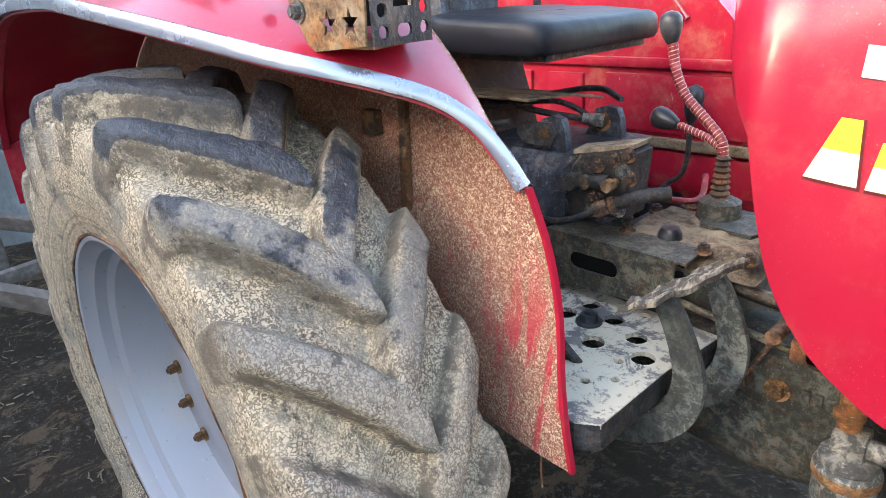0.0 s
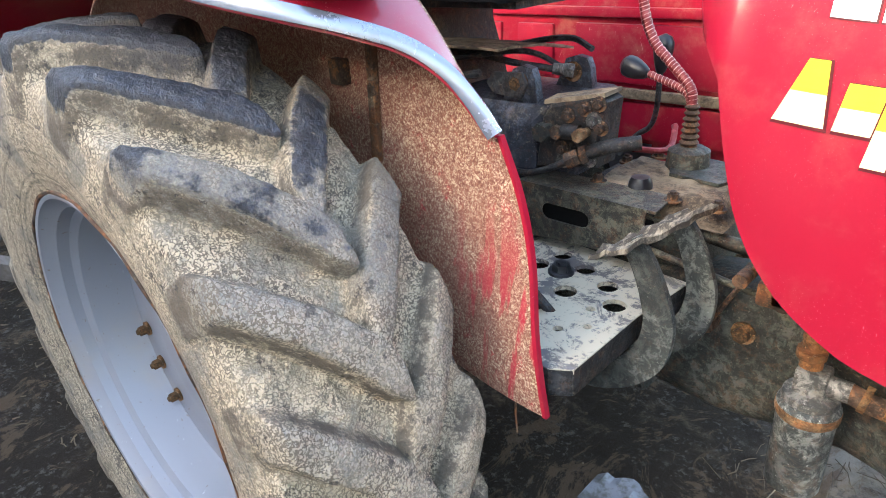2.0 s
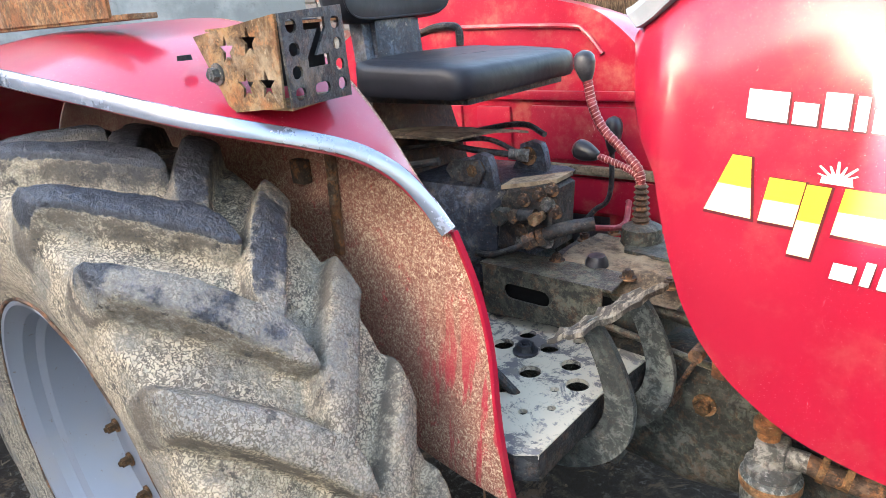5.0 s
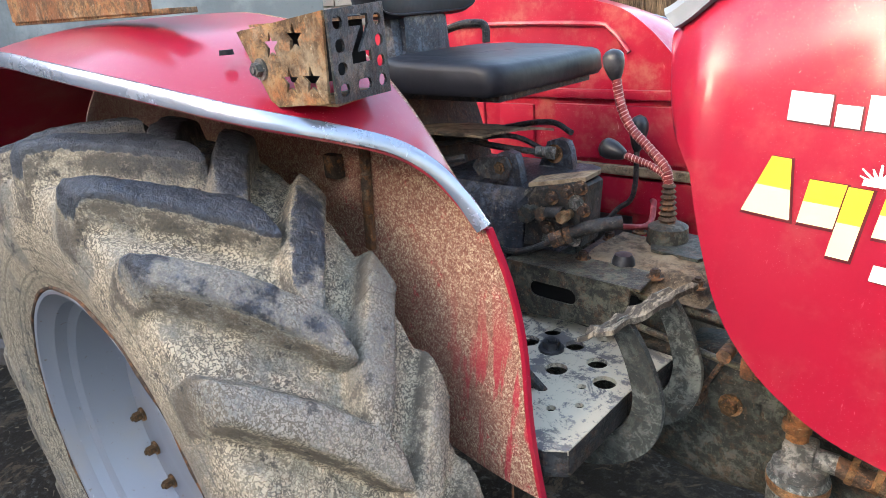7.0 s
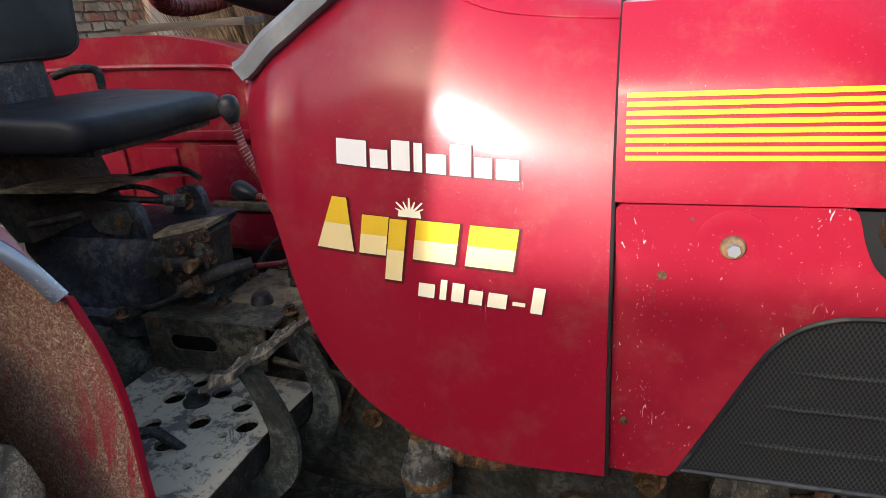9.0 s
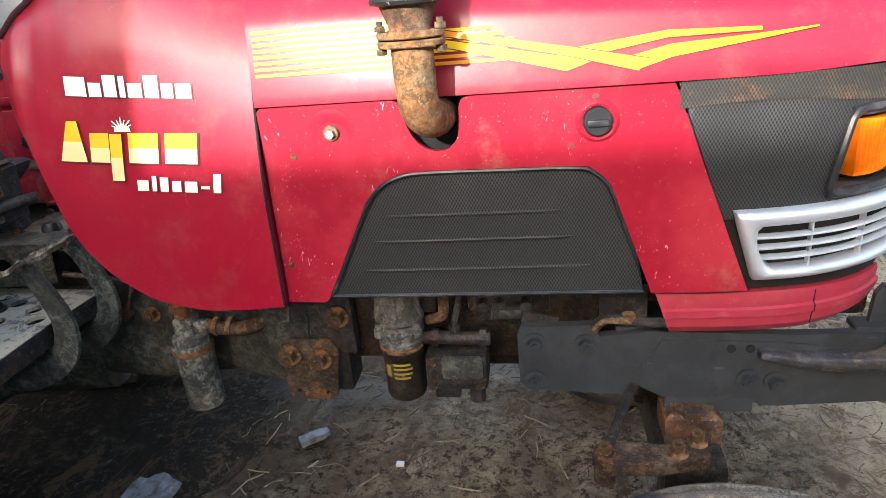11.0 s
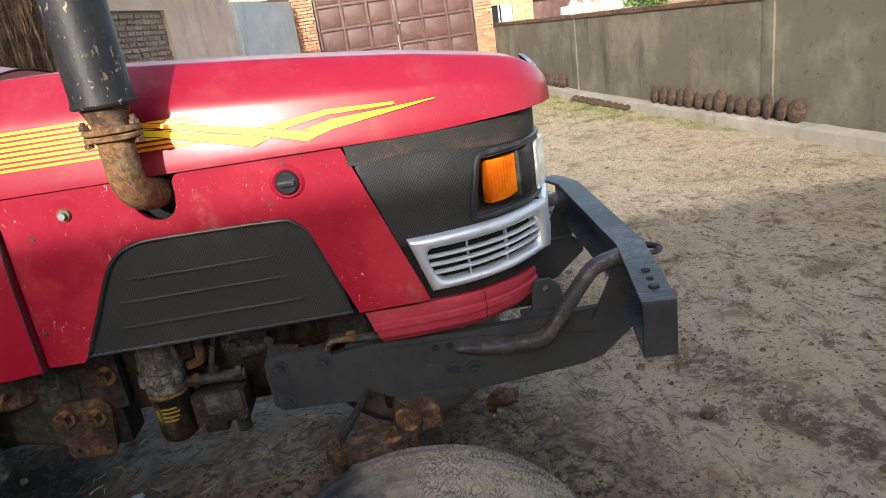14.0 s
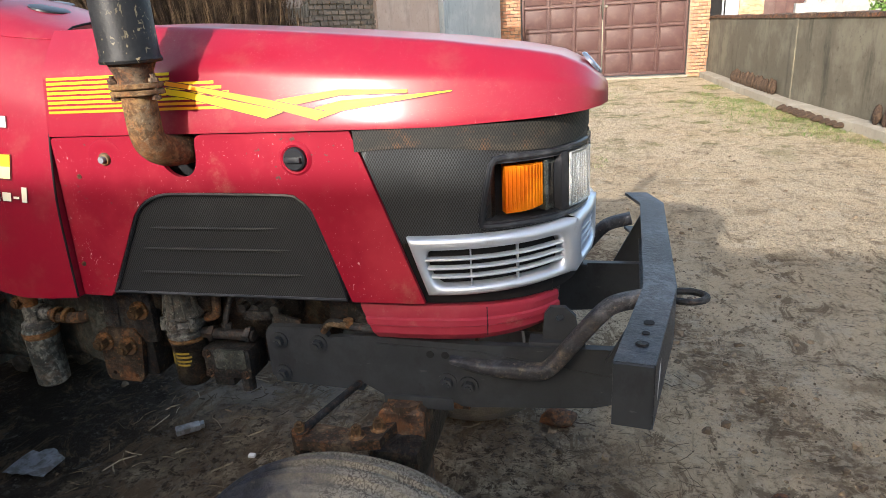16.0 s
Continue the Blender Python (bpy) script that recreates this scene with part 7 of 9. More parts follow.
for i in range(9):
    f = i / 8
    row = [Vector((0.02 + 0.36 * f, -0.37 + 0.09 * g + 0.03 * f, 1.372 - 0.03 * f - 0.05 * g * g + 0.004 * noise.noise((f * 6, g * 4, 1.0)))) for g in np.linspace(0, 3.2, 7) / 3.2 * 1.0]
    row = [Vector((p.x, -0.37 + (p.y + 0.37) * 3.6, 1.33 + (p.z - 1.33) * 0.8 + 0.02)) for p in row]
    rings.append(row + [p - Vector((0, 0, 0.006)) for p in reversed(row)])
skin(bm, rings)
part("seat_shield", bm, DIRT_TOP, lift, "dusty curved sheet under the seat", smooth=40)

# the slotted pedal box: front sheet, top sheet and end
bm = bmesh.new()
plate(bm, [(0.485, 0.935), (0.800, 0.955), (0.812, 1.066), (0.485, 1.066)], lambda u, v, w: (u, -0.312 - w, v), 0.006, [slot_loop(0.612, 1.010, 0.130, 0.040, 7)])
pbox = part("pedal_box", bm, PLATE_BOX, tractor, "worn steel box with an oblong slot", smooth=20)
bm = bmesh.new()
plate(bm, [(0.480, -0.320), (0.835, -0.320), (0.825, -0.215), (0.480, -0.215)], lambda u, v, w: (u, v, 1.066 + w), 0.006)
part("box_top", bm, PLATE_BOX, pbox, smooth=20)
bm = bmesh.new()
plate(bm, [(-0.312, 0.935), (-0.215, 0.935), (-0.215, 1.066), (-0.312, 1.066)], lambda u, v, w: (0.485 + w, u, v), 0.006)
part("box_end", bm, PLATE_BOX, pbox, smooth=20)
# back sheet in near-black: the shade behind the slot put into its colour
bm = bmesh.new()
plate(bm, [(0.485, 0.935), (0.800, 0.955), (0.800, 1.064), (0.485, 1.064)], lambda u, v, w: (u, -0.250 - w, v), 0.004)
part("box_back", bm, DARK, pbox, smooth=20)
bm = bmesh.new()
holes = [round_loop(u, v, r, n=12) for u, v, r in ((0.60, -0.40, 0.025), (0.70, -0.36, 0.023), (0.78, -0.40, 0.023), (0.83, -0.33, 0.008), (0.72, -0.47, 0.025), (0.80, -0.50, 0.010), (0.83, -0.46, 0.025), (0.70, -0.55, 0.024), (0.79, -0.60, 0.010), (0.83, -0.56, 0.009), (0.62, -0.33, 0.022), (0.62, -0.50, 0.022), (0.74, -0.30, 0.012))]
plate(bm, [(0.45, -0.712), (0.848, -0.716), (0.886, -0.692), (0.886, -0.47), (0.905, -0.285), (0.45, -0.25)], lambda u, v, w: (u, v, 0.905 + w), 0.010, holes)
foot = part("footplate", bm, FOOT, tractor, "worn footplate with round holes", smooth=20)
bm = bmesh.new()
for a, b in (((0.848, -0.714), (0.884, -0.691)), ((0.884, -0.691), (0.884, -0.47)), ((0.884, -0.47), (0.903, -0.285))):
    beam(bm, (*a, 0.885), (*b, 0.885), 0.006, 0.055, 0.002)
beam(bm, (0.46, -0.711, 0.885), (0.85, -0.714, 0.885), 0.006, 0.055)
part("skirt", bm, IRON, foot)
shared("bolt", bolt_mesh("black_bolt", 0.020, 0.022, PLASTIC), foot, Matrix.Translation((0.665, -0.405, 0.915)))
bm = bmesh.new()
tube(bm, [(0.645, -0.60, 0.92), (0.66, -0.59, 0.96), (0.70, -0.565, 0.955), (0.745, -0.55, 0.905)], [0.020, 0.016, 0.012, 0.010], 10)
part("foot_lever", bm, IRON, foot, "dark differential lock pedal")

# brake pedals: two hooked flat arms under one worn pad
for dy, dx in ((0.0, 0.0), (0.158, 0.012)):
    bm = bmesh.new()
    mid = [(0.848, 1.030), (0.878, 0.985), (0.904, 0.924), (0.917, 0.863), (0.900, 0.790), (0.845, 0.733), (0.767, 0.700), (0.69, 0.70)]
    line = smooth_line([(u, 0, v) for u, v in mid], 6)
    rings = []
    for i, p in enumerate(line):
        d = (line[min(i + 1, len(line) - 1)] - line[max(i - 1, 0)]).normalized()
        nrm = Vector((d.z, 0, -d.x))
        w = 0.021 + 0.012 * min(1.0, i / (len(line) * 0.55))
        o = Vector((dx + 0.025, -0.500 + dy, 0.058))
        rings.append([p + nrm * w + o, p + nrm * w + o + Vector((0, 0.014, 0)), p - nrm * w + o + Vector((0, 0.014, 0)), p - nrm * w + o])
    skin(bm, rings)
    part("brake_pedal", bm, PEDAL, tractor, "hooked flat brake pedal arm", smooth=30)
bm = bmesh.new()
rows = []
for i in range(15):
    f = i / 14
    row = []
    for j in range(6):
        x = 0.868 + 0.062 * f + 0.012 * (j - 2.5)
        y = -0.580 + 0.225 * f + 0.006 * j
        z = 1.078 + 0.024 * f + 0.004 * j + 0.011 * noise.noise((f * 11, j * 1.7, 4)) * (1 if j % 2 else 1.6)
        row.append(Vector((x, y, z)))
    row += [p - Vector((0, 0, 0.010 + 0.008 * abs(noise.noise((f * 9, k_, 1))))) for k_, p in enumerate(reversed(row))]
    rows.append(row)
skin(bm, rows)
part("pedal_pad", bm, PAD, tractor, "splintered worn brake pedal pad", smooth=25)

# ---- mudguards ----
FEND_OUT = [(-1.05, -1.12, 1.24), (-0.90, -1.125, 1.40), (-0.62, -1.13, 1.56), (-0.40, -1.135, 1.63), (-0.10, -1.125, 1.640), (0.10, -1.115, 1.622), (0.22, -1.10, 1.606), (0.35, -1.06, 1.580), (0.487, -1.0, 1.545), (0.556, -0.95, 1.523), (0.600, -0.88, 1.497), (0.637, -0.80, 1.462), (0.672, -0.75, 1.418), (0.705, -0.722, 1.365), (0.735, -0.708, 1.314)]
FEND_IN = [(-1.05, -0.705, 1.30), (-0.90, -0.705, 1.46), (-0.62, -0.705, 1.62), (-0.40, -0.705, 1.690), (-0.10, -0.705, 1.695), (0.10, -0.705, 1.690), (0.22, -0.705, 1.675), (0.33, -0.705, 1.655), (0.43, -0.704, 1.625), (0.494, -0.703, 1.585), (0.557, -0.702, 1.530), (0.615, -0.700, 1.465), (0.660, -0.699, 1.405), (0.700, -0.699, 1.355), (0.737, -0.700, 1.312)]
EDGE = [(0.737, 1.312), (0.776, 1.220), (0.812, 1.110), (0.835, 1.000), (0.858, 0.905), (0.871, 0.845)]


def flare(x, z):
    """How far the mudguard's wall bows outwards near its lower front edge."""
    return -0.702 - 0.055 * step(1.25, 0.86, z) * step(0.35, 0.86, x)


for s in (1, -1):
    out_c, in_c = smooth_line(FEND_OUT, 5), smooth_line(FEND_IN, 5)
    bm = bmesh.new()
    rings = []
    for a, b in zip(out_c, in_c):
        row = []
        for f in np.linspace(0, 1, 9):
            p = a.lerp(b, f)
            w = (b - a).length
            p.z += 0.018 * w / 0.43 * math.sin(math.pi * f)
            row.append(p)
        lower = [p - Vector((0, 0, 0.005)) for p in reversed(row)]
        rings.append(row + lower)
    skin(bm, rings)
    if s < 0:
        mirror(bm)
    guard = part("mudguard_top", bm, RED if s > 0 else RED_OLD, tractor, "red rear mudguard with a bright edge", smooth=45)
    # bright edge strip, and the red lip below it
    for nm, mat, z0, z1, o in (("edge_trim", CHROME, 0.014, -0.012, 0.004), ("lip", RED_OLD, -0.012, -0.016, 0.001)):
        bm = bmesh.new()
        rings = []
        for i, a in enumerate(out_c):
            d = (out_c[min(i + 1, len(out_c) - 1)] - out_c[max(i - 1, 0)]).normalized()
            outv = Vector((d.y, -d.x, 0))
            outv = outv.normalized() if outv.length > 1e-4 else Vector((0, -1, 0))
            down = d.cross(outv).normalized()
            if down.z > 0:
                down = -down
            p = a + outv * o
            if nm == "edge_trim":
                rings.append([p - down * z0, p + outv * 0.008 - down * (z0 * 0.2), p + outv * 0.008 - down * (z1 * 0.85), p - down * z1, p - outv * 0.006 - down * z1, p - outv * 0.006 - down * z0])
            else:
                rings.append([p - down * z0, p - down * z1, p - outv * 0.02 - down * z1, p - outv * 0.02 - down * z0])
        skin(bm, rings)
        if s < 0:
            mirror(bm)
        part(nm, bm, mat, guard, smooth=40)
    # rear flap
    bm = bmesh.new()
    a, b = out_c[0], in_c[0]
    plate(bm, [(a.y, a.z), (b.y, b.z), (b.y, 1.0), (a.y, 1.05)], lambda u, v, w: (-1.05 - w, u, v), 0.006)
    if s < 0:
        mirror(bm)
    part("rear_flap", bm, RED_OLD, guard, smooth=20)
    # inner wall
    bm = bmesh.new()
    ec = [Vector((p.x, 0, p.z)) for p in in_c][::1]
    front = smooth_line([(u, 0, v) for u, v in EDGE], 6)
    prof = [(p.x, p.z) for p in ec] + [(p.x, p.z) for p in front[1:]]
    nrows = 22
    rings = []
    for u, v in prof:
        row = []
        back = (max(-0.62, u - 0.95), 0.98)
        for f in np.linspace(0, 1, nrows):
            g = f ** 1.2
            x = u + (min(u, 0.50) - 0.02 - u) * g if v < 1.312 else u
            zb = 0.985 if u < 0.5 else 0.985 - 0.13 * (u - 0.5) / 0.362
            z = v + (min(v, zb + (0.13 * (u - x) / 0.362)) - v) * f
            row.append(Vector((x, flare(x, z), z)))
        rings.append(row)
    skin(bm, rings, False, False)
    bmesh.ops.remove_doubles(bm, verts=bm.verts, dist=0.0005)
    geo = bmesh.ops.extrude_face_region(bm, geom=bm.faces[:])
    for v in geo["geom"]:
        if isinstance(v, bmesh.types.BMVert):
            v.co.y += 0.006
    if s < 0:
        mirror(bm)
    wall = part("mudguard_wall", bm, FENDER_DUST if s > 0 else RED_OLD, guard, "mud-spattered mudguard inner wall", smooth=50)
    bm = bmesh.new()
    line = [Vector((p.x, flare(p.x, p.z), p.z)) for p in front]
    rings = []
    for p in line:
        rings.append([p + Vector((-0.002, -0.003, 0)), p + Vector((0.006, -0.003, 0)), p + Vector((0.006, 0.009, 0)), p + Vector((-0.002, 0.009, 0))])
    skin(bm, rings)
    if s < 0:
        mirror(bm)
    part("wall_edge", bm, RED, guard, smooth=20)
    if s > 0:
        # brace bracket under the guard
        bm = bmesh.new()
        box(bm, 0.34, 0.38, -0.728, -0.704, 1.36, 1.41, 0.006)
        beam(bm, (0.46, -0.712, 1.50), (0.44, -0.712, 1.22), 0.014, 0.02, 0.003)
        part("guard_stay", bm, RUST_DARK, guard)
        for x, y in ((0.36, -0.86), (0.40, -0.93)):
            bm = bmesh.new()
            lathe(bm, [(0.0, 0.002), (0.011, 0.002), (0.012, -0.006)], (x, y, 1.655 if y > -0.9 else 1.628), 12, "Z")
            part("bolt_hole", bm, DARK, guard)
    else:
        # pressed panels in the far wall, facing the seat
        for x0, x1, z0, z1 in ((0.20, 0.70, 1.168, 1.342), (-0.03, 0.115, 1.168, 1.335), (-0.30, -0.10, 1.168, 1.335), (0.25, 0.74, 1.00, 1.115)):
            bm = bmesh.new()
            y = 2 * CY + 0.702 - 0.010
            box(bm, x0, x1, y - 0.008, y + 0.01, z0, z1, 0.007)
            part("pressed_panel", bm, RED_OLD, guard, "pressed panel in the far mudguard")
        bm = bmesh.new()
        beam(bm, (-0.5, 2 * CY + 0.690, 1.375), (0.70, 2 * CY + 0.690, 1.375), 0.020, 0.03, 0.006)
        part("wall_rib", bm, RED_OLD, guard)
        bm = bmesh.new()
        beam(bm, (0.22, 2 * CY + 0.686, 1.140), (0.76, 2 * CY + 0.686, 1.140), 0.026, 0.03, 0.006)
        part("wall_rib", bm, DIRT_TOP, guard, "dusty ledge of the far mudguard")
        bm = bmesh.new()
        tube(bm, smooth_line([(-0.50, 2 * CY + 0.690, 1.600), (-0.06, 2 * CY + 0.690, 1.600), (0.33, 2 * CY + 0.690, 1.586), (0.40, 2 * CY + 0.690, 1.565), (0.46, 2 * CY + 0.690, 1.50)], 6), 0.008, 8)
        part("wall_crease", bm, RED_OLD, guard)

# lamp guard box with star and slot cut-outs on the near mudguard
L0, L1, L2 = Vector((0.472, -0.93, 0.016)), Vector((0.664, -0.93, 0.016)), Vector((0.598, -0.765, 0.016))
bm = bmesh.new()
e1 = (L1 - L0)
plate(bm, [(-0.025, 1.640), (e1.length, 1.660), (e1.length - 0.010, 1.537), (0.055, 1.527), (0.040, 1.537)], lambda u, v, w: (L0.x + u, -0.93 - w, v + 0.016), 0.004,
      [star_loop(0.062, 1.617, 0.021), star_loop(0.122, 1.627, 0.021), star_loop(0.098, 1.566, 0.021), star_loop(0.150, 1.568, 0.021)])
lamp_guard = part("lamp_guard", bm, RUST, tractor, "rusty lamp guard with star cut-outs", smooth=15)
bm = bmesh.new()
d2 = (L2 - L1).normalized()
n2 = Vector((d2.y, -d2.x, 0))
n2 = n2 if n2.x > 0 else -n2
hol = []
for c in (0.026, 0.152):
    for v in (1.643, 1.612, 1.581, 1.552):
        hol.append(slot_loop(c, v, 0.028, 0.018, 5))
hol += [slot_loop(0.089, 1.552, 0.045, 0.018, 5)]
hol += [[(0.058, 1.652), (0.120, 1.652), (0.120, 1.637), (0.084, 1.600), (0.120, 1.600), (0.120, 1.584), (0.058, 1.584), (0.058, 1.599), (0.094, 1.636), (0.058, 1.636)]]
plate(bm, [(0.0, 1.660), ((L2 - L1).length, 1.668), ((L2 - L1).length, 1.530), (0.0, 1.536)], lambda u, v, w: tuple(L1 + d2 * u + n2 * w + Vector((0, 0, v))), 0.004, hol)
part("front_sheet", bm, IRON, lamp_guard, "dark perforated front sheet", smooth=15)
bm = bmesh.new()
plate(bm, [(L0.x, L0.y + 0.004), (L1.x, L1.y + 0.004), (L2.x, L2.y), (0.48, -0.76)], lambda u, v, w: (u, v, 1.661 + w), 0.004)
part("guard_lid", bm, RUST, lamp_guard, "orange rusty edge sheet", smooth=15)
bm = bmesh.new()
plate(bm, [(L0.x + 0.055, L0.y + 0.002), (L1.x, L1.y + 0.002), (L2.x, L2.y), (0.54, -0.78)], lambda u, v, w: (u, v, 1.552 - w), 0.004)
part("guard_floor", bm, RUST, lamp_guard, smooth=15)
bm = bmesh.new()
tube(bm, [(0.54, -0.85, 1.625), (0.58, -0.86, 1.625)], 0.035, 16)
part("side_lamp", bm, AMBER, lamp_guard, "amber lamp behind the guard")
shared("nut", bolt_mesh("brass_nut", 0.011, 0.014, ALUMINIUM), lamp_guard, Matrix.Translation((0.500, -0.934, 1.600)) @ FACE_OUT)

# near-black box added inside the guard in place of its inner shade
bm = bmesh.new()
box(bm, 0.525, 0.595, -0.905, -0.80, 1.575, 1.668, 0.008)
part("guard_shade_box", bm, DARK, lamp_guard)
# rusty angle plate lying on the mudguard
bm = bmesh.new()
plate(bm, [(-0.60, 1.715), (0.175, 1.700), (0.18, 1.775), (0.16, 1.80), (-0.60, 1.815)], lambda u, v, w: (u, -0.93 - w, v), 0.006)
beam(bm, (-0.60, -0.905, 1.712), (0.24, -0.905, 1.698), 0.055, 0.010, 0.002)
part("rust_plate", bm, RUST, tractor, "rusty angle plate on the mudguard", smooth=20)

# wire hanging from the mudguard's lower edge, old board on the far mudguard
bm = bmesh.new()
tube(bm, smooth_line([(0.795, -0.742, 0.885), (0.800, -0.745, 0.850), (0.797, -0.743, 0.805), (0.802, -0.745, 0.765)], 4), 0.0022, 6)
part("loose_wire", bm, RUST_DARK, tractor, "thin wire hanging from the mudguard")
bm = bmesh.new()
box(bm, -0.16, 0.34, 0.52, 0.64, 1.703, 1.728, 0.004)
for v in bm.verts:
    v.co.z += 0.006 * noise.noise(v.co * 7)
thing("old_board", bm, WOOD, "short weathered board lying on the far mudguard", "board")

# ---- seat ----
bm = bmesh.new()
x0, x1, y0, y1 = 0.185, 0.540, -0.415, 0.085
rings = []
for k_, (inset, z) in enumerate(((0.05, 1.478), (0.006, 1.480), (0.0, 1.490), (0.002, 1.535), (0.007, 1.546), (0.018, 1.552), (0.09, 1.557), (0.17, 1.556))):
    ring = []
    for a in np.linspace(0, 2 * math.pi, 56, endpoint=False):
        c, s = math.cos(a), math.sin(a)
        hx, hy = (x1 - x0) / 2 - inset, (y1 - y0) / 2 - inset
        p = Vector(((x0 + x1) / 2 + hx * math.copysign(abs(c) ** 0.22, c), (y0 + y1) / 2 + hy * math.copysign(abs(s) ** 0.22, s), z))
        p.z += 0.006 * noise.noise((p.x * 9, p.y * 9, z * 5)) + 0.003 * noise.noise((p.x * 30, p.y * 22, 3))
        p.z += 0.022 * step(0.30, 0.13, p.x) * (1 if z > 1.5 else 0)
        p.z -= 0.02 * step(0.35, 0.58, p.x) * (1 if z > 1.5 else 0) * 0.5
        ring.append(p)
    rings.append(ring)
skin(bm, rings)
seat = part("seat_cushion", bm, VINYL, tractor, "black vinyl seat cushion", smooth=50)
bm = bmesh.new()
box(bm, 0.15, 0.52, -0.37, 0.02, 1.462, 1.482, 0.006)
part("seat_pan", bm, IRON, seat)
bm = bmesh.new()
rings = []
yc, zc = -0.17, 1.768
for inset, x in ((0.05, -0.085), (0.012, -0.080), (0.0, -0.055), (0.0, -0.005), (0.010, 0.015), (0.04, 0.022), (0.10, 0.020)):
    ring = []
    for a in np.linspace(0, 2 * math.pi, 56, endpoint=False):
        c, s = math.cos(a), math.sin(a)
        hy, hz = 0.218 - inset, 0.142 - inset
        yy, zz = yc + hy * math.copysign(abs(c) ** 0.32, c), zc + hz * math.copysign(abs(s) ** 0.32, s)
        yy += (yc - yy) * 0.06 * (1 if zz < zc else 0)
        xx = x - 0.10 * (zz - zc) + 0.02 * ((yy - yc) / 0.2) ** 2 + 0.004 * noise.noise((x * 9, yy * 8, zz * 8))
        ring.append(Vector((xx + 0.11, yy, zz + 0.022)))
    rings.append(ring)
skin(bm, rings)
back = part("backrest", bm, VINYL, tractor, "black vinyl backrest", smooth=50)
bm = bmesh.new()
tube(bm, rings[4] + rings[4][:1], 0.0032, 6, False)
part("piping", bm, VINYL, back)
bm = bmesh.new()
for y in (-0.255, -0.085):
    beam(bm, (0.10, y, 1.45), (0.08, y, 1.70), 0.05, 0.05, 0.008)
box(bm, 0.08, 0.13, -0.25, -0.09, 1.50, 1.68, 0.012)
part("back_frame", bm, IRON_BLUE, back, "dark seat back frame")
bm = bmesh.new()
tube(bm, smooth_line([(-0.02, 0.075, 1.60), (0.05, 0.075, 1.615), (0.12, 0.075, 1.615), (0.14, 0.075, 1.60), (0.14, 0.075, 1.56)], 5), 0.012, 10)
part("arm_rail", bm, IRON, back)
bm = bmesh.new()
tube(bm, [(-0.12, -0.62, 1.60), (0.0, -0.30, 1.60)], 0.014, 10)
part("rear_rail", bm, IRON, tractor)
bm = bmesh.new()
beam(bm, (0.05, -0.42, 1.38), (0.20, -0.40, 1.46), 0.03, 0.012, 0.003)
beam(bm, (0.00, -0.43, 1.52), (0.16, -0.42, 1.30), 0.03, 0.014, 0.003)
part("seat_bracket", bm, IRON, tractor)
bm = bmesh.new()
rings = [[Vector((x0, y, z)) for x0, y in ((-0.04, -0.31), (x1, -0.31), (x1, 0.0), (-0.04, 0.0))] for z, x1 in ((1.24, 0.20), (1.34, 0.17), (1.40, 0.15), (1.463, 0.15))]
skin(bm, rings)
part("seat_base", bm, IRON_GREASY, tractor, "dark seat suspension box", smooth=20)
lever("lift_lever", [(0.18, -0.44, 1.22), (0.22, -0.445, 1.30), (0.235, -0.445, 1.35)], 0.008, (0.232, -0.445, 1.335), (0.245, -0.445, 1.40), False, "short black-knobbed lift lever")

# ---- steering wheel ----
SC, SN, SR = Vector((0.871, CY + 0.006, 1.840)), Vector((-0.414, -0.035, 0.910)).normalized(), 0.232
SU = (Vector((0, 1, 0)) - SN * SN.y).normalized()
SV = SN.cross(SU)
bm = bmesh.new()
rim_pts = [SC + SU * (SR * math.cos(a)) + SV * (SR * math.sin(a)) for a in np.linspace(0, 2 * math.pi, 97)]
tube(bm, rim_pts, [0.0175 + 0.0016 * (i % 2) for i in range(97)], 12, False)
steer = part("steering_wheel", bm, WRAP, tractor, "steering wheel wrapped in dark red cord", smooth=60)
bm = bmesh.new()
cord = []
for i in range(92 * 9 + 1):
    a = 2 * math.pi * i / (92 * 9)
    w = 2 * math.pi * i / 9
    rad = SU * math.cos(a) + SV * math.sin(a)
    cord.append(SC + rad * (SR + 0.0185 * math.cos(w)) + SN * 0.0185 * math.sin(w))
tube(bm, cord, 0.0026, 5, False)
part("cord_wrap", bm, WRAP, steer, "tight spiral of dark red cord")
HUB = SC - SN * 0.120
for a in (radians(32), radians(158), radians(212), radians(344)):
    bm = bmesh.new()
    d = SU * math.cos(a) + SV * math.sin(a)
    side = SN.cross(d)
    rings = []
    for f in np.linspace(0, 1, 9):
        p = HUB + d * (0.015 + (SR - 0.017) * f) + SN * (0.120 * (f ** 1.2))
        w, h = 0.034 - 0.010 * f + 0.008 * f ** 6, 0.026 - 0.010 * f
        rings.append([p + side * (w * math.cos(b)) + SN * (h * math.copysign(abs(math.sin(b)) ** 0.7, math.sin(b))) for b in np.linspace(0, 2 * math.pi, 13)[:-1]])
    skin(bm, rings)
    part("spoke", bm, PLASTIC, steer, "black moulded spoke", smooth=60)
bm = bmesh.new()
tube(bm, [HUB - SN * 0.05, HUB - SN * 0.02, HUB + SN * 0.02, HUB + SN * 0.03], [0.045, 0.055, 0.050, 0.030], 20)
tube(bm, [HUB - SN * 0.05, HUB - SN * 0.28], 0.03, 14)
part("hub", bm, PLASTIC, steer, "black wheel hub")
lever("throttle_lever", [(0.975, -0.262, 1.58), (0.985, -0.268, 1.70), (0.995, -0.27, 1.78), (1.003, -0.27, 1.865)], 0.0105, (1.002, -0.27, 1.850), (1.006, -0.27, 1.892), False, "throttle lever with a dark knob")

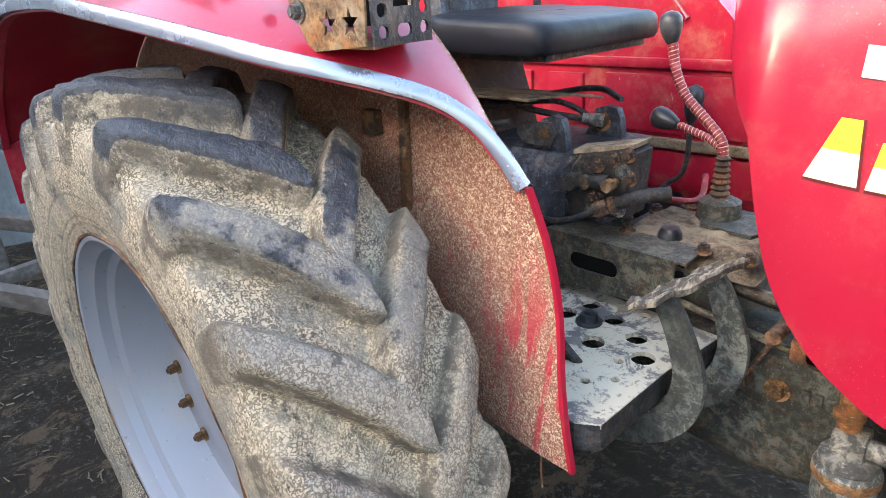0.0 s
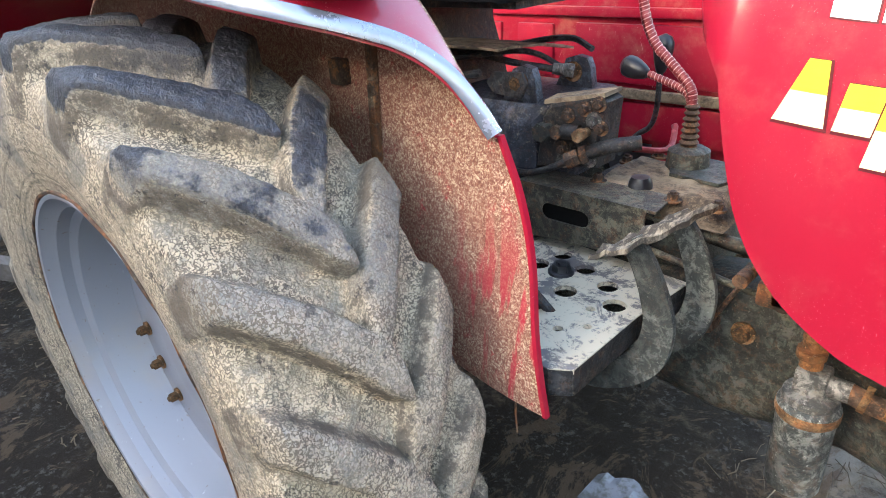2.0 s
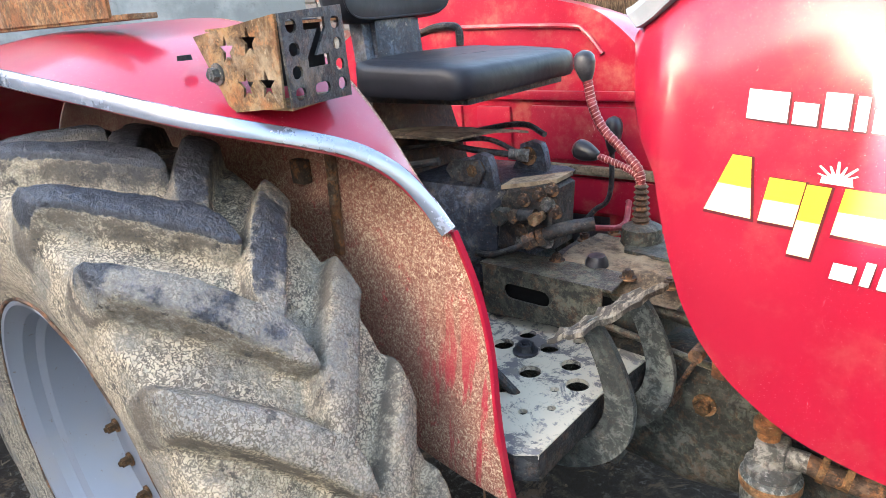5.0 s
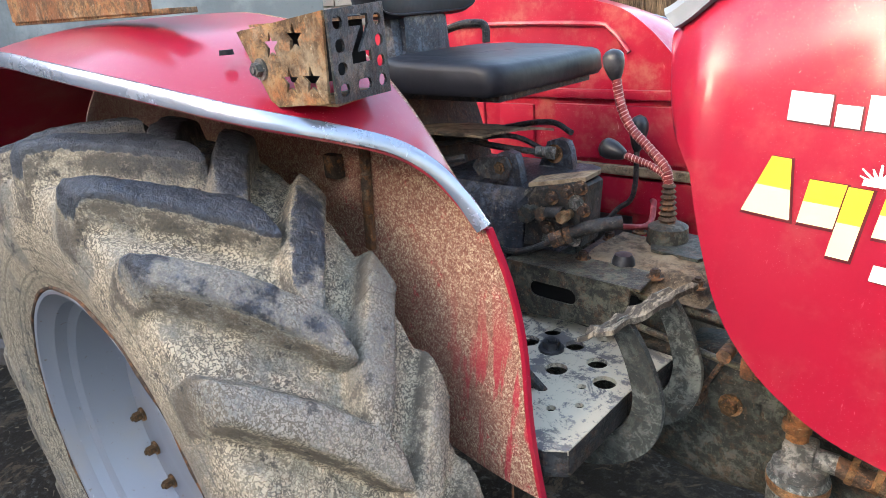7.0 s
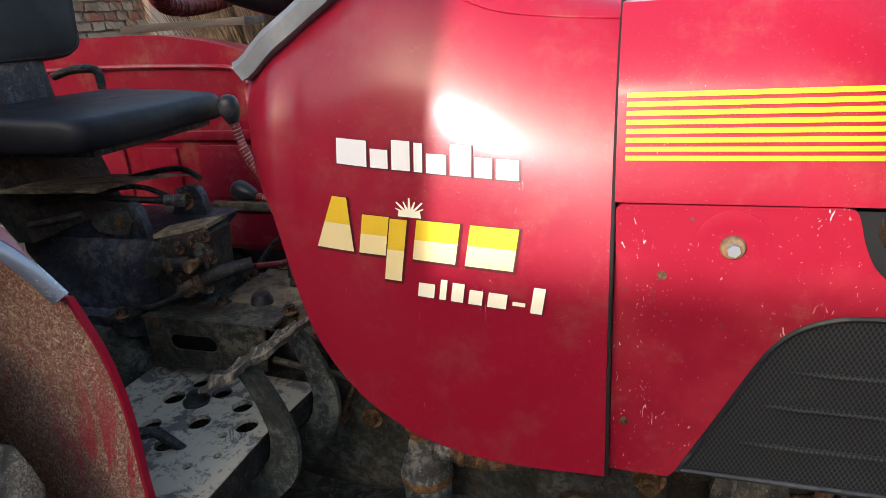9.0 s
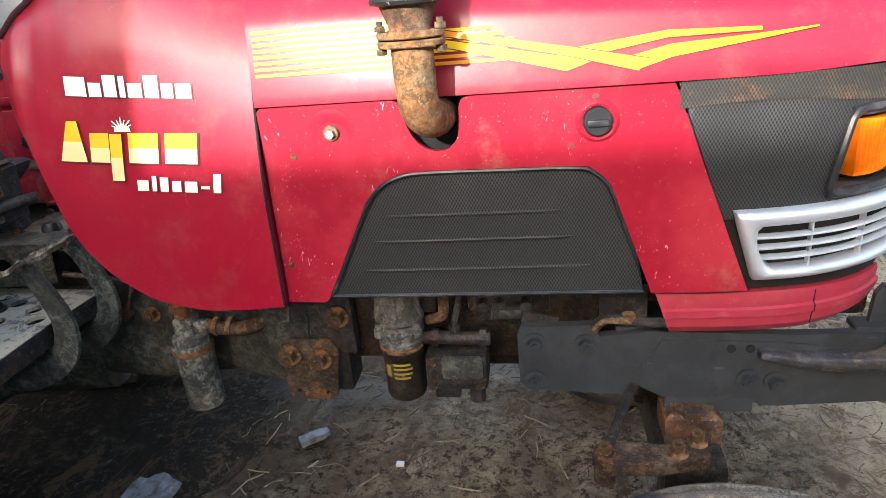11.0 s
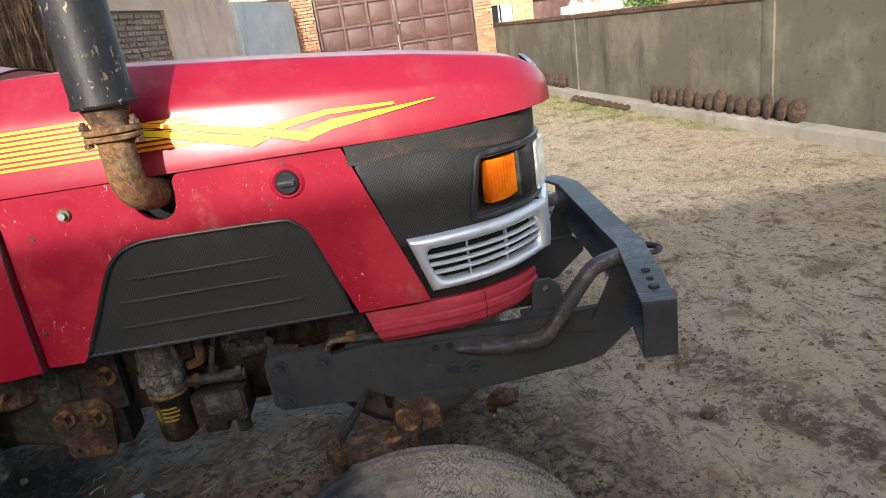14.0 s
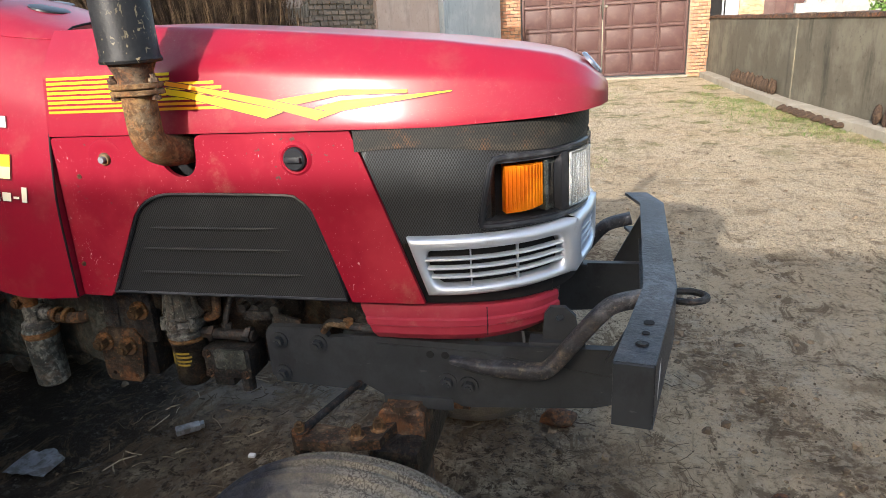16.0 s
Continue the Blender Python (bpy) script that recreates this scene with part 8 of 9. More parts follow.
# ---- the yard's boundary on the far side: one line from behind the tractor to the gate ----
BD = Vector((0.274, 1.0, 0)).normalized()
BN = Vector((BD.y, -BD.x, 0))


def on_line(y, out=0.0, z=0.0):
    return Vector((-3.4 + 0.274 * (y - 2.5), y, z)) + BN * out


def wall_run(name, y0, y1, z0, z1, mat, label, out=0.0, thick=0.24, rough_top=0.0, category="wall"):
    """An upright wall along the boundary; its top may be broken and uneven."""
    bm = bmesh.new()
    n = max(2, int((y1 - y0) / 0.18)) if rough_top else max(2, int((y1 - y0) / 0.5))
    rings = []
    for i in range(n + 1):
        y = y0 + (y1 - y0) * i / n
        zt = z1 + rough_top * noise.noise((y * 2.3, 1.1, 0.4)) + rough_top * 0.6 * noise.noise((y * 7.1, 3.1, 0.4))
        a, b = on_line(y, out), on_line(y, out - thick)
        rings.append([Vector((a.x, a.y, z0)), Vector((a.x, a.y, zt)), Vector((b.x, b.y, zt)), Vector((b.x, b.y, z0))])
    skin(bm, rings)
    return thing(name, bm, mat, label, category, kind="structure", smooth=30)


wall_run("wall_plaster", -14.0, 2.30, -0.05, 3.9, PLASTER_GREY, "smooth grey cement-plastered wall", 0.05)
brick_wall = wall_run("wall_brick", 2.30, 3.99, -0.05, 3.9, MORTAR, "old red brick wall with wide mortar joints", -0.03)
wall_run("pillar_pink", 3.99, 4.62, -0.05, 3.9, PLASTER_PINK, "pale pink plastered pillar", 0.06, 0.34)
wall_run("wall_behind_reeds", 4.62, 7.75, -0.05, 3.2, PLASTER_GREY, "dull plastered wall behind the reeds", -0.12)
wall_run("wall_pink_1", 7.75, 8.62, -0.05, 3.3, PLASTER_PINK, "pink plastered house wall", 0.02)
wall_run("wall_pink_2", 8.62, 10.75, 2.62, 3.3, PLASTER_PINK, "pink plaster over a bricked-up opening", 0.02)
infill = wall_run("wall_infill", 8.62, 10.75, -0.05, 2.62, MORTAR, "bricked-up opening of weathered bricks", -0.06, 0.16)
wall_run("wall_pink_3", 10.75, 13.2, -0.05, 3.02, PLASTER_PINK, "pink plastered wall with a broken top", 0.02, 0.24, 0.14)
wall_run("wall_blue", 13.4, 16.6, -0.05, 2.80, PLASTER_BLUE, "pale blue-grey plastered wall", 0.04, 0.24, 0.03)
wall_run("wall_ledge", 7.9, 13.0, -0.05, 0.55, PLASTER_BLUE, "low plastered plinth along the house", 0.45, 0.4, 0.05)
wall_run("lintel_slab", 7.0, 12.2, 3.30, 3.46, CONCRETE, "projecting concrete roof slab", 0.55, 0.9)
# low broken brick stub before the pink wall
stub = wall_run("wall_stub", 7.9, 8.75, -0.05, 2.05, MORTAR, "broken stub of weathered brickwork", 0.03, 0.10, 0.12)


def brick_mesh(name, l, h, d, mat, seed=0):
    bm = bmesh.new()
    box(bm, -l / 2, l / 2, -d / 2, d / 2, -h / 2, h / 2)
    for v in bm.verts:
        c = v.co * 30 + Vector((seed * 3.7, 0, 0))
        v.co += Vector((0.016 * noise.noise(c), 0.008 * noise.noise(c * 1.3), 0.012 * noise.noise(c * 1.7)))
    return finish(bm, name, mat, 0)


def lay(parent, meshes, origin, along, out, length, z0, z1, course, size, gap, skip=(), headers=0.0):
    """Bricks in running bond on a wall's face, each an object of its own."""
    rng = random.Random(5)
    q = Matrix((along, out, Vector((0, 0, 1)))).transposed().to_4x4()
    row = 0
    z = z0 + course / 2
    while z < z1:
        u = -size * 0.5 * (row % 2)
        while u < length:
            step = size * (0.5 if rng.random() < headers else rng.uniform(0.85, 1.0))
            a, b = max(u, 0.0), min(u + step - gap, length)
            if b - a > 0.05 and not any(s0 < (a + b) / 2 < s1 and t0 < z < t1 for s0, s1, t0, t1 in skip):
                m = Matrix.Translation(origin + along * ((a + b) / 2) + Vector((0, 0, z)) + out * rng.uniform(-0.020, 0.014)) @ q
                m = m @ Matrix.Rotation(rng.uniform(-0.045, 0.045), 4, "Y") @ Matrix.Diagonal(((b - a) / (size - gap) * rng.uniform(0.86, 1.02), 1, rng.uniform(0.84, 1.08), 1))
                ob = new("brick", rng.choice(meshes))
                ob.parent = parent
                ob.matrix_basis = m
            u += step
        z += course
        row += 1


B1 = [brick_mesh("brick", 0.222, 0.070, 0.10, BRICK, i) for i in range(5)]
B2 = [brick_mesh("brick", 0.222, 0.070, 0.10, BRICK_GREY, i) for i in range(4)]
B3 = [brick_mesh("brick", 0.222, 0.070, 0.10, BRICK_POST) for i in range(2)]
lay(brick_wall, B1 + B1 + B2, on_line(2.31, -0.045), BD, BN, 1.73, 0.6, 3.85, 0.082, 0.236, 0.009, [(0.78, 1.0, 2.55, 2.68)], 0.5)
lay(infill, B2, on_line(8.64, -0.075), BD, BN, 2.18, 0.5, 2.61, 0.090, 0.24, 0.014, (), 0.2)
lay(stub, B2, on_line(7.92, 0.02), BD, BN, 0.84, 1.2, 1.95, 0.090, 0.24, 0.016)

# ---- gate between brick posts ----
GY = 17.0
for i, (x0, x1, h) in enumerate(((0.42, 1.02, 3.75), (5.42, 5.92, 3.75))):
    bm = bmesh.new()
    box(bm, x0, x1, GY - 0.05, GY + 0.42, -0.05, h)
    post = thing("gatepost_%d" % (i + 1), bm, MORTAR, "orange brick gatepost", "gatepost", kind="structure", smooth=0)
    lay(post, B3, Vector((x0 + 0.005, GY - 0.06, 0)), Vector((1, 0, 0)), Vector((0, -1, 0)), x1 - x0 - 0.01, 0.0, h, 0.088, 0.236, 0.014)
gate = base("double_gate", (3.22, GY, 0), "maroon sheet-steel double gate, shut", "gate")
for i, (x0, x1) in enumerate(((1.05, 3.20), (3.23, 5.39))):
    bm = bmesh.new()
    box(bm, x0, x1, GY + 0.04, GY + 0.06, 0.08, 3.22)
    leaf = part("gate_leaf", bm, GATE, gate, smooth=0)
    ncol, nrow = 3, 5
    for c in range(ncol + 1):
        x = x0 + 0.03 + (x1 - x0 - 0.06) * c / ncol
        bm = bmesh.new()
        box(bm, x - 0.03, x + 0.03, GY - 0.01, GY + 0.045, 0.08, 3.22, 0.006)
        part("stile", bm, GATE, leaf)
    for r in range(nrow + 1):
        z = 0.11 + (3.19 - 0.11) * r / nrow
        bm = bmesh.new()
        box(bm, x0 + 0.03, x1 - 0.03, GY - 0.004, GY + 0.043, z - 0.028, z + 0.028, 0.006)
        part("rail", bm, GATE, leaf)
    for c in range(ncol):
        for r in range(nrow):
            xa, xb = x0 + 0.03 + (x1 - x0 - 0.06) * c / ncol, x0 + 0.03 + (x1 - x0 - 0.06) * (c + 1) / ncol
            za, zb = 0.11 + 3.08 * r / nrow, 0.11 + 3.08 * (r + 1) / nrow
            bm = bmesh.new()
            box(bm, xa + 0.07, xb - 0.07, GY + 0.015, GY + 0.05, za + 0.07, zb - 0.07, 0.012)
            part("panel", bm, GATE, leaf)
bm = bmesh.new()
tube(bm, [(3.16, GY - 0.05, 1.95), (3.16, GY - 0.05, 1.72)], 0.012, 8)
lathe(bm, [(0.0, -0.02), (0.035, -0.02), (0.04, 0.0)], (3.30, GY - 0.02, 1.9), 14)
part("gate_handle", bm, ALUMINIUM, gate, "pale metal gate handle")
bm = bmesh.new()
box(bm, 1.02, 5.42, GY - 0.3, GY + 0.3, -0.03, 0.05, 0.01)
thing("gate_sill", bm, CONCRETE, "worn concrete sill under the gate", "sill", kind="structure")

# ---- low cement wall on the other side, with ledge and dung cakes ----
WALL_R = [(5.95, 17.0), (6.10, 13.5), (6.30, 10.0), (6.62, 7.3), (7.15, 3.5), (7.9, -2.0)]


def wall_r(s):
    """A point on the wall's foot; s runs from 0 at the gate to 1."""
    t = [0.0]
    for a, b in zip(WALL_R, WALL_R[1:]):
        t.append(t[-1] + math.dist(a, b))
    return Vector((float(np.interp(s * t[-1], t, [p[0] for p in WALL_R])), float(np.interp(s * t[-1], t, [p[1] for p in WALL_R])), 0))


bm = bmesh.new()
rings = []
for i in range(81):
    p = wall_r(i / 80)
    zt = 1.46 + 0.012 * noise.noise((i * 0.3, 0, 0))
    rings.append([p + Vector((0, 0, -0.05)), p + Vector((0, 0, zt)), p + Vector((0.22, 0, zt)), p + Vector((0.22, 0, -0.05))])
skin(bm, rings)
thing("wall_cement", bm, CEMENT, "stained grey cement yard wall", "wall", kind="structure", smooth=30)
bm = bmesh.new()
rings = []
for i in range(161):
    p = wall_r(i / 160)
    zt = 1.50 + 0.025 * noise.noise((i * 0.9, 0, 0)) + 0.02 * noise.noise((i * 2.3, 5, 0))
    o = 0.02 * noise.noise((i * 0.7, 9, 0))
    rings.append([p + Vector((-0.025 + o, 0, 1.44)), p + Vector((-0.015 + o, 0, zt)), p + Vector((0.235, 0, zt)), p + Vector((0.245, 0, 1.44))])
skin(bm, rings)
thing("wall_coping", bm, RUST_DARK, "crumbling dark brick coping on the yard wall", "coping", kind="structure", smooth=30)
bm = bmesh.new()
for s in (0.34, 0.62):
    p = wall_r(s)
    box(bm, p.x - 0.012, p.x + 0.02, p.y - 0.16, p.y + 0.16, -0.05, 1.455, 0.01)
thing("wall_pier", bm, CEMENT, "shallow plastered piers of the yard wall", "pier", kind="structure")
bm = bmesh.new()
rings = []
for i in range(121):
    p = wall_r(0.02 + 0.95 * i / 120)
    w = 0.26 + 0.03 * noise.noise((i * 0.5, 2, 2))
    z = 0.13 + 0.012 * noise.noise((i * 0.8, 4, 2))
    rings.append([p + Vector((-w, 0, -0.05)), p + Vector((-w + 0.01, 0, z - 0.01)), p + Vector((-w + 0.03, 0, z)), p + Vector((0.02, 0, z)), p + Vector((0.02, 0, -0.05))])
skin(bm, rings)
thing("kerb", bm, CONCRETE, "broken concrete ledge along the wall's foot", "ledge", kind="structure", smooth=40)
bm = bmesh.new()
rings = []
for j in range(13):
    f = j / 12
    ring = []
    for a in np.linspace(0, 2 * math.pi, 14, endpoint=False):
        r = math.sin(math.pi * min(0.98, 0.05 + 0.9 * f)) ** 0.6
        q = Vector((0.045 * r * math.cos(a), 0.115 * r * math.sin(a), 0.26 * f))
        ring.append(q * (1 + 0.10 * noise.noise(q * 22)))
    rings.append(ring)
skin(bm, rings)
DUNG_MESH = finish(bm, "dung_cake", DUNG, 50)
rng = random.Random(3)


def dung_row(y0, y1, z, flat=False):
    y = y0
    while y < y1:
        s = float(np.interp(-y, [-p[1] for p in WALL_R], [0, 1, 2, 3, 4, 5]))
        x = float(np.interp(-y, [-p[1] for p in WALL_R], [p[0] for p in WALL_R]))
        ob = new("dung_cake", DUNG_MESH)
        ob.matrix_basis = Matrix.Translation((x - 0.10, y, z - 0.005)) @ Matrix.Rotation(rng.uniform(0.05, 0.22), 4, "Y") @ Matrix.Rotation(rng.uniform(-0.3, 0.3), 4, "Z") @ Matrix.Diagonal((1.1, rng.uniform(0.85, 1.1), rng.uniform(0.85, 1.1), 1))
        tagged(ob, "dark dried dung cake leaning on the wall", "dung cake", "dung cakes on the ledge")
        y += 0.215


dung_row(11.0, 13.9, 0.13)
dung_row(4.6, 7.5, 0.13)
for y in np.arange(7.9, 10.0, 0.21):
    x = float(np.interp(-y, [-p[1] for p in WALL_R], [p[0] for p in WALL_R]))
    ob = new("dung_cake", DUNG_MESH)
    ob.matrix_basis = Matrix.Translation((x - 0.36 + rng.uniform(-0.05, 0.05), y, 0.035)) @ Matrix.Rotation(radians(80), 4, "Y") @ Matrix.Scale(rng.uniform(0.85, 1.2), 4) @ Matrix.Rotation(rng.uniform(-0.4, 0.4), 4, "X")
    tagged(ob, "dung cake lying flat on the ground", "dung cake", "dung cakes on the ledge")

# ---- houses past the wall ----
def house(name, x0, x1, y0, y1, h, mat, label, windows):
    top = base(name, ((x0 + x1) / 2, y0, 0), label, "house")
    bm = bmesh.new()
    holes = [[(a, c), (b, c), (b, d), (a, d)] for a, b, c, d in windows]
    plate(bm, [(x0, -0.05), (x1, -0.05), (x1, h), (x0, h)], lambda u, v, w: (u, y0 + w, v), 0.22, holes)
    box(bm, x0, x0 + 0.22, y0 + 0.22, y1, -0.05, h)
    box(bm, x1 - 0.22, x1, y0 + 0.22, y1, -0.05, h)
    part("wall", bm, mat, top, smooth=0)
    bm = bmesh.new()
    box(bm, x0 - 0.3, x1 + 0.3, y0 - 0.45, y1, h, h + 0.14)
    roof = part("roof", bm, CONCRETE, top, "flat concrete roof slab", smooth=0)
    bm = bmesh.new()
    box(bm, x0 - 0.25, x1 + 0.25, y0 - 0.40, y0 - 0.25, h + 0.14, h + 0.65)
    part("parapet", bm, CEMENT, roof, smooth=0)
    for a, b, c, d in windows:
        bm = bmesh.new()
        box(bm, a, b, y0 + 0.16, y0 + 0.18, c, d)
        pane = part("window", bm, DARK, top, "dark window opening", smooth=0)
        bm = bmesh.new()
        for u in (a, (a + b) / 2, b):
            beam(bm, (u, y0 + 0.12, c), (u, y0 + 0.12, d), 0.05, 0.05)
        for v in (c, d):
            beam(bm, (a, y0 + 0.12, v), (b, y0 + 0.12, v), 0.05, 0.05)
        part("window_frame", bm, PLASTER_BLUE, pane, smooth=0)
    return top


bh = house("brick_house", 6.5, 10.95, 24.0, 29.0, 2.62, HOUSE, "orange brick house behind the yard wall", [(6.95, 8.0, 1.2, 2.1), (8.8, 10.3, 0.05, 2.2)])
bm = bmesh.new()
box(bm, 8.82, 10.28, 24.06, 24.11, 0.05, 2.0, 0.01)
for x in (9.18, 9.55, 9.92):
    box(bm, x - 0.03, x + 0.03, 24.03, 24.07, 0.05, 2.0, 0.006)
part("door", bm, GATE, bh, "maroon steel door")
bm = bmesh.new()
box(bm, 8.5, 10.95, 23.70, 24.0, 2.34, 2.56, 0.02)
part("lintel", bm, PLASTER_PINK, bh, "pale concrete lintel")
bm = bmesh.new()
box(bm, 7.55, 7.97, 24.03, 24.07, 1.2, 2.1, 0.01)
part("shutter", bm, PLASTER_BLUE, bh, "pale grey window shutter")
house("pink_house", 11.6, 18.5, 26.0, 30.0, 2.75, PLASTER_PINK, "pale pink house with a flat roof", [(13.6, 14.4, 0.9, 1.7)])
bm = bmesh.new()
rings = []
for i in range(60):
    x = 8.5 + 7.0 * i / 59
    zt = 1.93 + 0.035 * noise.noise((i * 0.4, 1, 1)) + (0.0 if i > 2 else -0.25)
    rings.append([Vector((x, 19.0, -0.05)), Vector((x, 19.0, zt)), Vector((x, 19.2, zt)), Vector((x, 19.2, -0.05))])
skin(bm, rings)
thing("wall_grey", bm, WALL_STAINED, "grey cement wall streaked black from rain", "wall", kind="structure", smooth=30)
house("far_house", -7.0, 0.2, 21.0, 27.0, 3.2, PLASTER_PINK, "pale house behind the far wall", [(-3.0, -2.0, 1.0, 2.0)])


# tall mud-plastered heap by the wall, rubble and a stained pier beside the gate
bm = bmesh.new()
rings = []
for f in np.linspace(0, 1, 12):
    r = 0.36 * (1 - 0.35 * f) * math.sqrt(max(0.02, 1 - f ** 5))
    rings.append([Vector((-3.0 + r * math.cos(a) * (1 + 0.22 * noise.noise((math.cos(a) * 2, math.sin(a) * 2, f * 5))), 1.35 + r * math.sin(a) * (1 + 0.2 * noise.noise((math.sin(a) * 3, 2, f * 4))), 1.46 * f - 0.03 * (f == 0))) for a in np.linspace(0, 2 * math.pi, 22, endpoint=False)])
skin(bm, rings)
thing("dung_mound", bm, DUNG, "tall brown mound of dried dung by the wall", "mound", smooth=60)
bm = bmesh.new()
rng = random.Random(44)
for i in range(420):
    a, f = rng.uniform(0, 6.3), rng.random() ** 0.6
    r = 1.15 * f
    m = Matrix.Translation((0.0 + r * math.cos(a), 15.6 + 0.8 * r * math.sin(a), max(0.03, 1.38 * (1 - f) * rng.uniform(0.75, 1.0)))) @ Euler((rng.uniform(0, 3), rng.uniform(0, 3), rng.uniform(0, 3))).to_matrix().to_4x4()
    box(bm, -0.10 * rng.uniform(0.5, 1), 0.10, -0.05, 0.05, -0.035, 0.035, 0.0, m)
thing("brick_rubble", bm, RUBBLE, "heap of broken bricks and earth beside the gatepost", "rubble", kind="stuff", smooth=0)
bm = bmesh.new()
box(bm, -0.50, -0.12, 14.9, 15.25, -0.05, 1.95, 0.04)
for v in bm.verts:
    v.co += Vector((0.03 * noise.noise(v.co * 3), 0.02 * noise.noise(v.co * 4), 0.04 * noise.noise(v.co * 2.3)))
thing("pier_stained", bm, WALL_STAINED, "short cement pier stained black by rain", "pier", kind="structure")

# thatched heap and a small tree past the yard wall
heap = base("thatched_hut", (11.0, 14.0, 0), "grey-brown thatched hut roof behind the yard wall", "hut")
bm = bmesh.new()
rings = []
for f in np.linspace(0, 1, 14):
    r = 2.3 * math.cos(f * 1.35) ** 0.8
    rings.append([Vector((11.3 + r * math.cos(a) * (1 + 0.05 * noise.noise((a * 2, f * 3, 1))), 14.2 + r * math.sin(a), 0.9 + 1.5 * f + 0.05 * noise.noise((a * 5, f * 6, 2)))) for a in np.linspace(0, 2 * math.pi, 48, endpoint=False)])
skin(bm, rings)
part("thatch", bm, THATCH, heap, "ragged straw thatch", smooth=50)
bm = bmesh.new()
tube(bm, [(11.3, 14.2, -0.05), (11.3, 14.2, 1.1)], 1.7, 24)
part("hut_wall", bm, CEMENT, heap)
rng = random.Random(31)
for tx, ty, th, tr in ((8.9, 13.4, 2.15, 0.75), (5.6, 19.0, 2.6, 0.7)):
    tree = base("small_tree", (tx, ty, 0), "small leafy green tree behind the wall", "tree")
    bm = bmesh.new()
    tube(bm, smooth_line([(tx, ty, -0.05), (tx + 0.05, ty, th * 0.4), (tx - 0.03, ty + 0.05, th * 0.75), (tx, ty, th)], 5), [0.07 - 0.0035 * i for i in range(16)], 8)
    for j in range(7):
        a, z = rng.uniform(0, 6.3), th * rng.uniform(0.45, 0.85)
        tube(bm, [(tx, ty, z), (tx + 0.3 * tr * math.cos(a), ty + 0.3 * tr * math.sin(a), z + 0.2), (tx + 0.8 * tr * math.cos(a), ty + 0.8 * tr * math.sin(a), z + 0.35)], [0.03, 0.02, 0.008], 6)
    part("trunk", bm, WOOD, tree)
    bm = bmesh.new()
    for j in range(1500):
        a, u = rng.uniform(0, 6.3), rng.uniform(-1, 1)
        lump = 0.75 + 0.35 * noise.noise((math.cos(a) * 2, math.sin(a) * 2, u * 2 + tx))
        r = tr * lump * rng.random() ** 0.4 * math.sqrt(1 - u * u * 0.9)
        c = Vector((tx + r * math.cos(a), ty + r * math.sin(a), th * 0.8 + 0.55 * u))
        d = Vector((rng.gauss(0, 1), rng.gauss(0, 1), rng.gauss(-0.3, 0.6))).normalized() * rng.uniform(0.04, 0.08)
        w = d.cross(Vector((rng.gauss(0, 1), rng.gauss(0, 1), 1))).normalized() * d.length * 0.4
        bm.faces.new([bm.verts.new(p) for p in (c - d, c + w, c + d, c - w)])
    part("crown", bm, LEAF, tree, smooth=0)


# ---- reeds stacked upright against the wall ----
rng = random.Random(8)
bm = bmesh.new()
for i in range(5200):
    y = rng.uniform(4.75, 7.6)
    out = rng.uniform(0.05, 0.75)
    p = on_line(y, out)
    leanx, leany = rng.gauss(-0.16, 0.07), rng.gauss(-0.06 + 0.05 * (y - 6.2), 0.10 if i % 3 else 0.24)
    h = rng.uniform(2.2, 3.5)
    r = rng.uniform(0.0022, 0.0058)
    q = p + BN * (leanx * h * out) + BD * (leany * h)
    mid = (p + q) / 2 + Vector((rng.gauss(0, 0.05), rng.gauss(0, 0.05), h / 2))
    a, b, c = p, mid, Vector((q.x, q.y, h))
    vs = []
    for t, rad in ((a, r), (b, r * 0.9), (c, r * 0.3)):
        vs.append([bm.verts.new(t + Vector((rad * math.cos(k_ * 2.094), rad * math.sin(k_ * 2.094), 0))) for k_ in range(3)])
    for u, v in zip(vs, vs[1:]):
        for k_ in range(3):
            bm.faces.new((u[k_], u[(k_ + 1) % 3], v[(k_ + 1) % 3], v[k_]))
thing("reed_stack", bm, REED, "stack of dry brown reeds leaning on the wall", "reeds", kind="stuff", smooth=0)

# ---- wooden frame, plants and rubble behind the rear wheel ----
def plank(x0, y0, z0, x1, y1, z1, w, h, label):
    bm = bmesh.new()
    beam(bm, (x0, y0, z0), (x1, y1, z1), w, h, 0.008)
    for v in bm.verts:
        v.co += Vector((0, 0, 0.012 * noise.noise(v.co * 2.2)))
    return bm


cot = base("wooden_cot", (-2.3, -0.6, 0), "weathered grey wooden cot frame on the mud", "cot")
for a, b in (((-3.4, -1.75, 0.42), (-1.35, -0.85, 0.42)), ((-3.6, -0.95, 0.40), (-1.65, -0.05, 0.40))):
    part("side_rail", plank(*a, *b, 0.07, 0.09, ""), WOOD, cot)
for a, b in (((-3.4, -1.75, 0.44), (-3.6, -0.95, 0.44)), ((-1.35, -0.85, 0.44), (-1.65, -0.05, 0.44)), ((-2.4, -1.30, 0.36), (-2.6, -0.50, 0.36))):
    part("cross_rail", plank(*a, *b, 0.06, 0.07, ""), WOOD, cot)
for x, y in ((-3.4, -1.75), (-1.35, -0.85), (-3.6, -0.95), (-1.65, -0.05)):
    bm = bmesh.new()
    tube(bm, [(x, y, -0.01), (x, y, 0.15), (x, y, 0.48)], [0.035, 0.045, 0.04], 10)
    part("leg", bm, WOOD, cot)
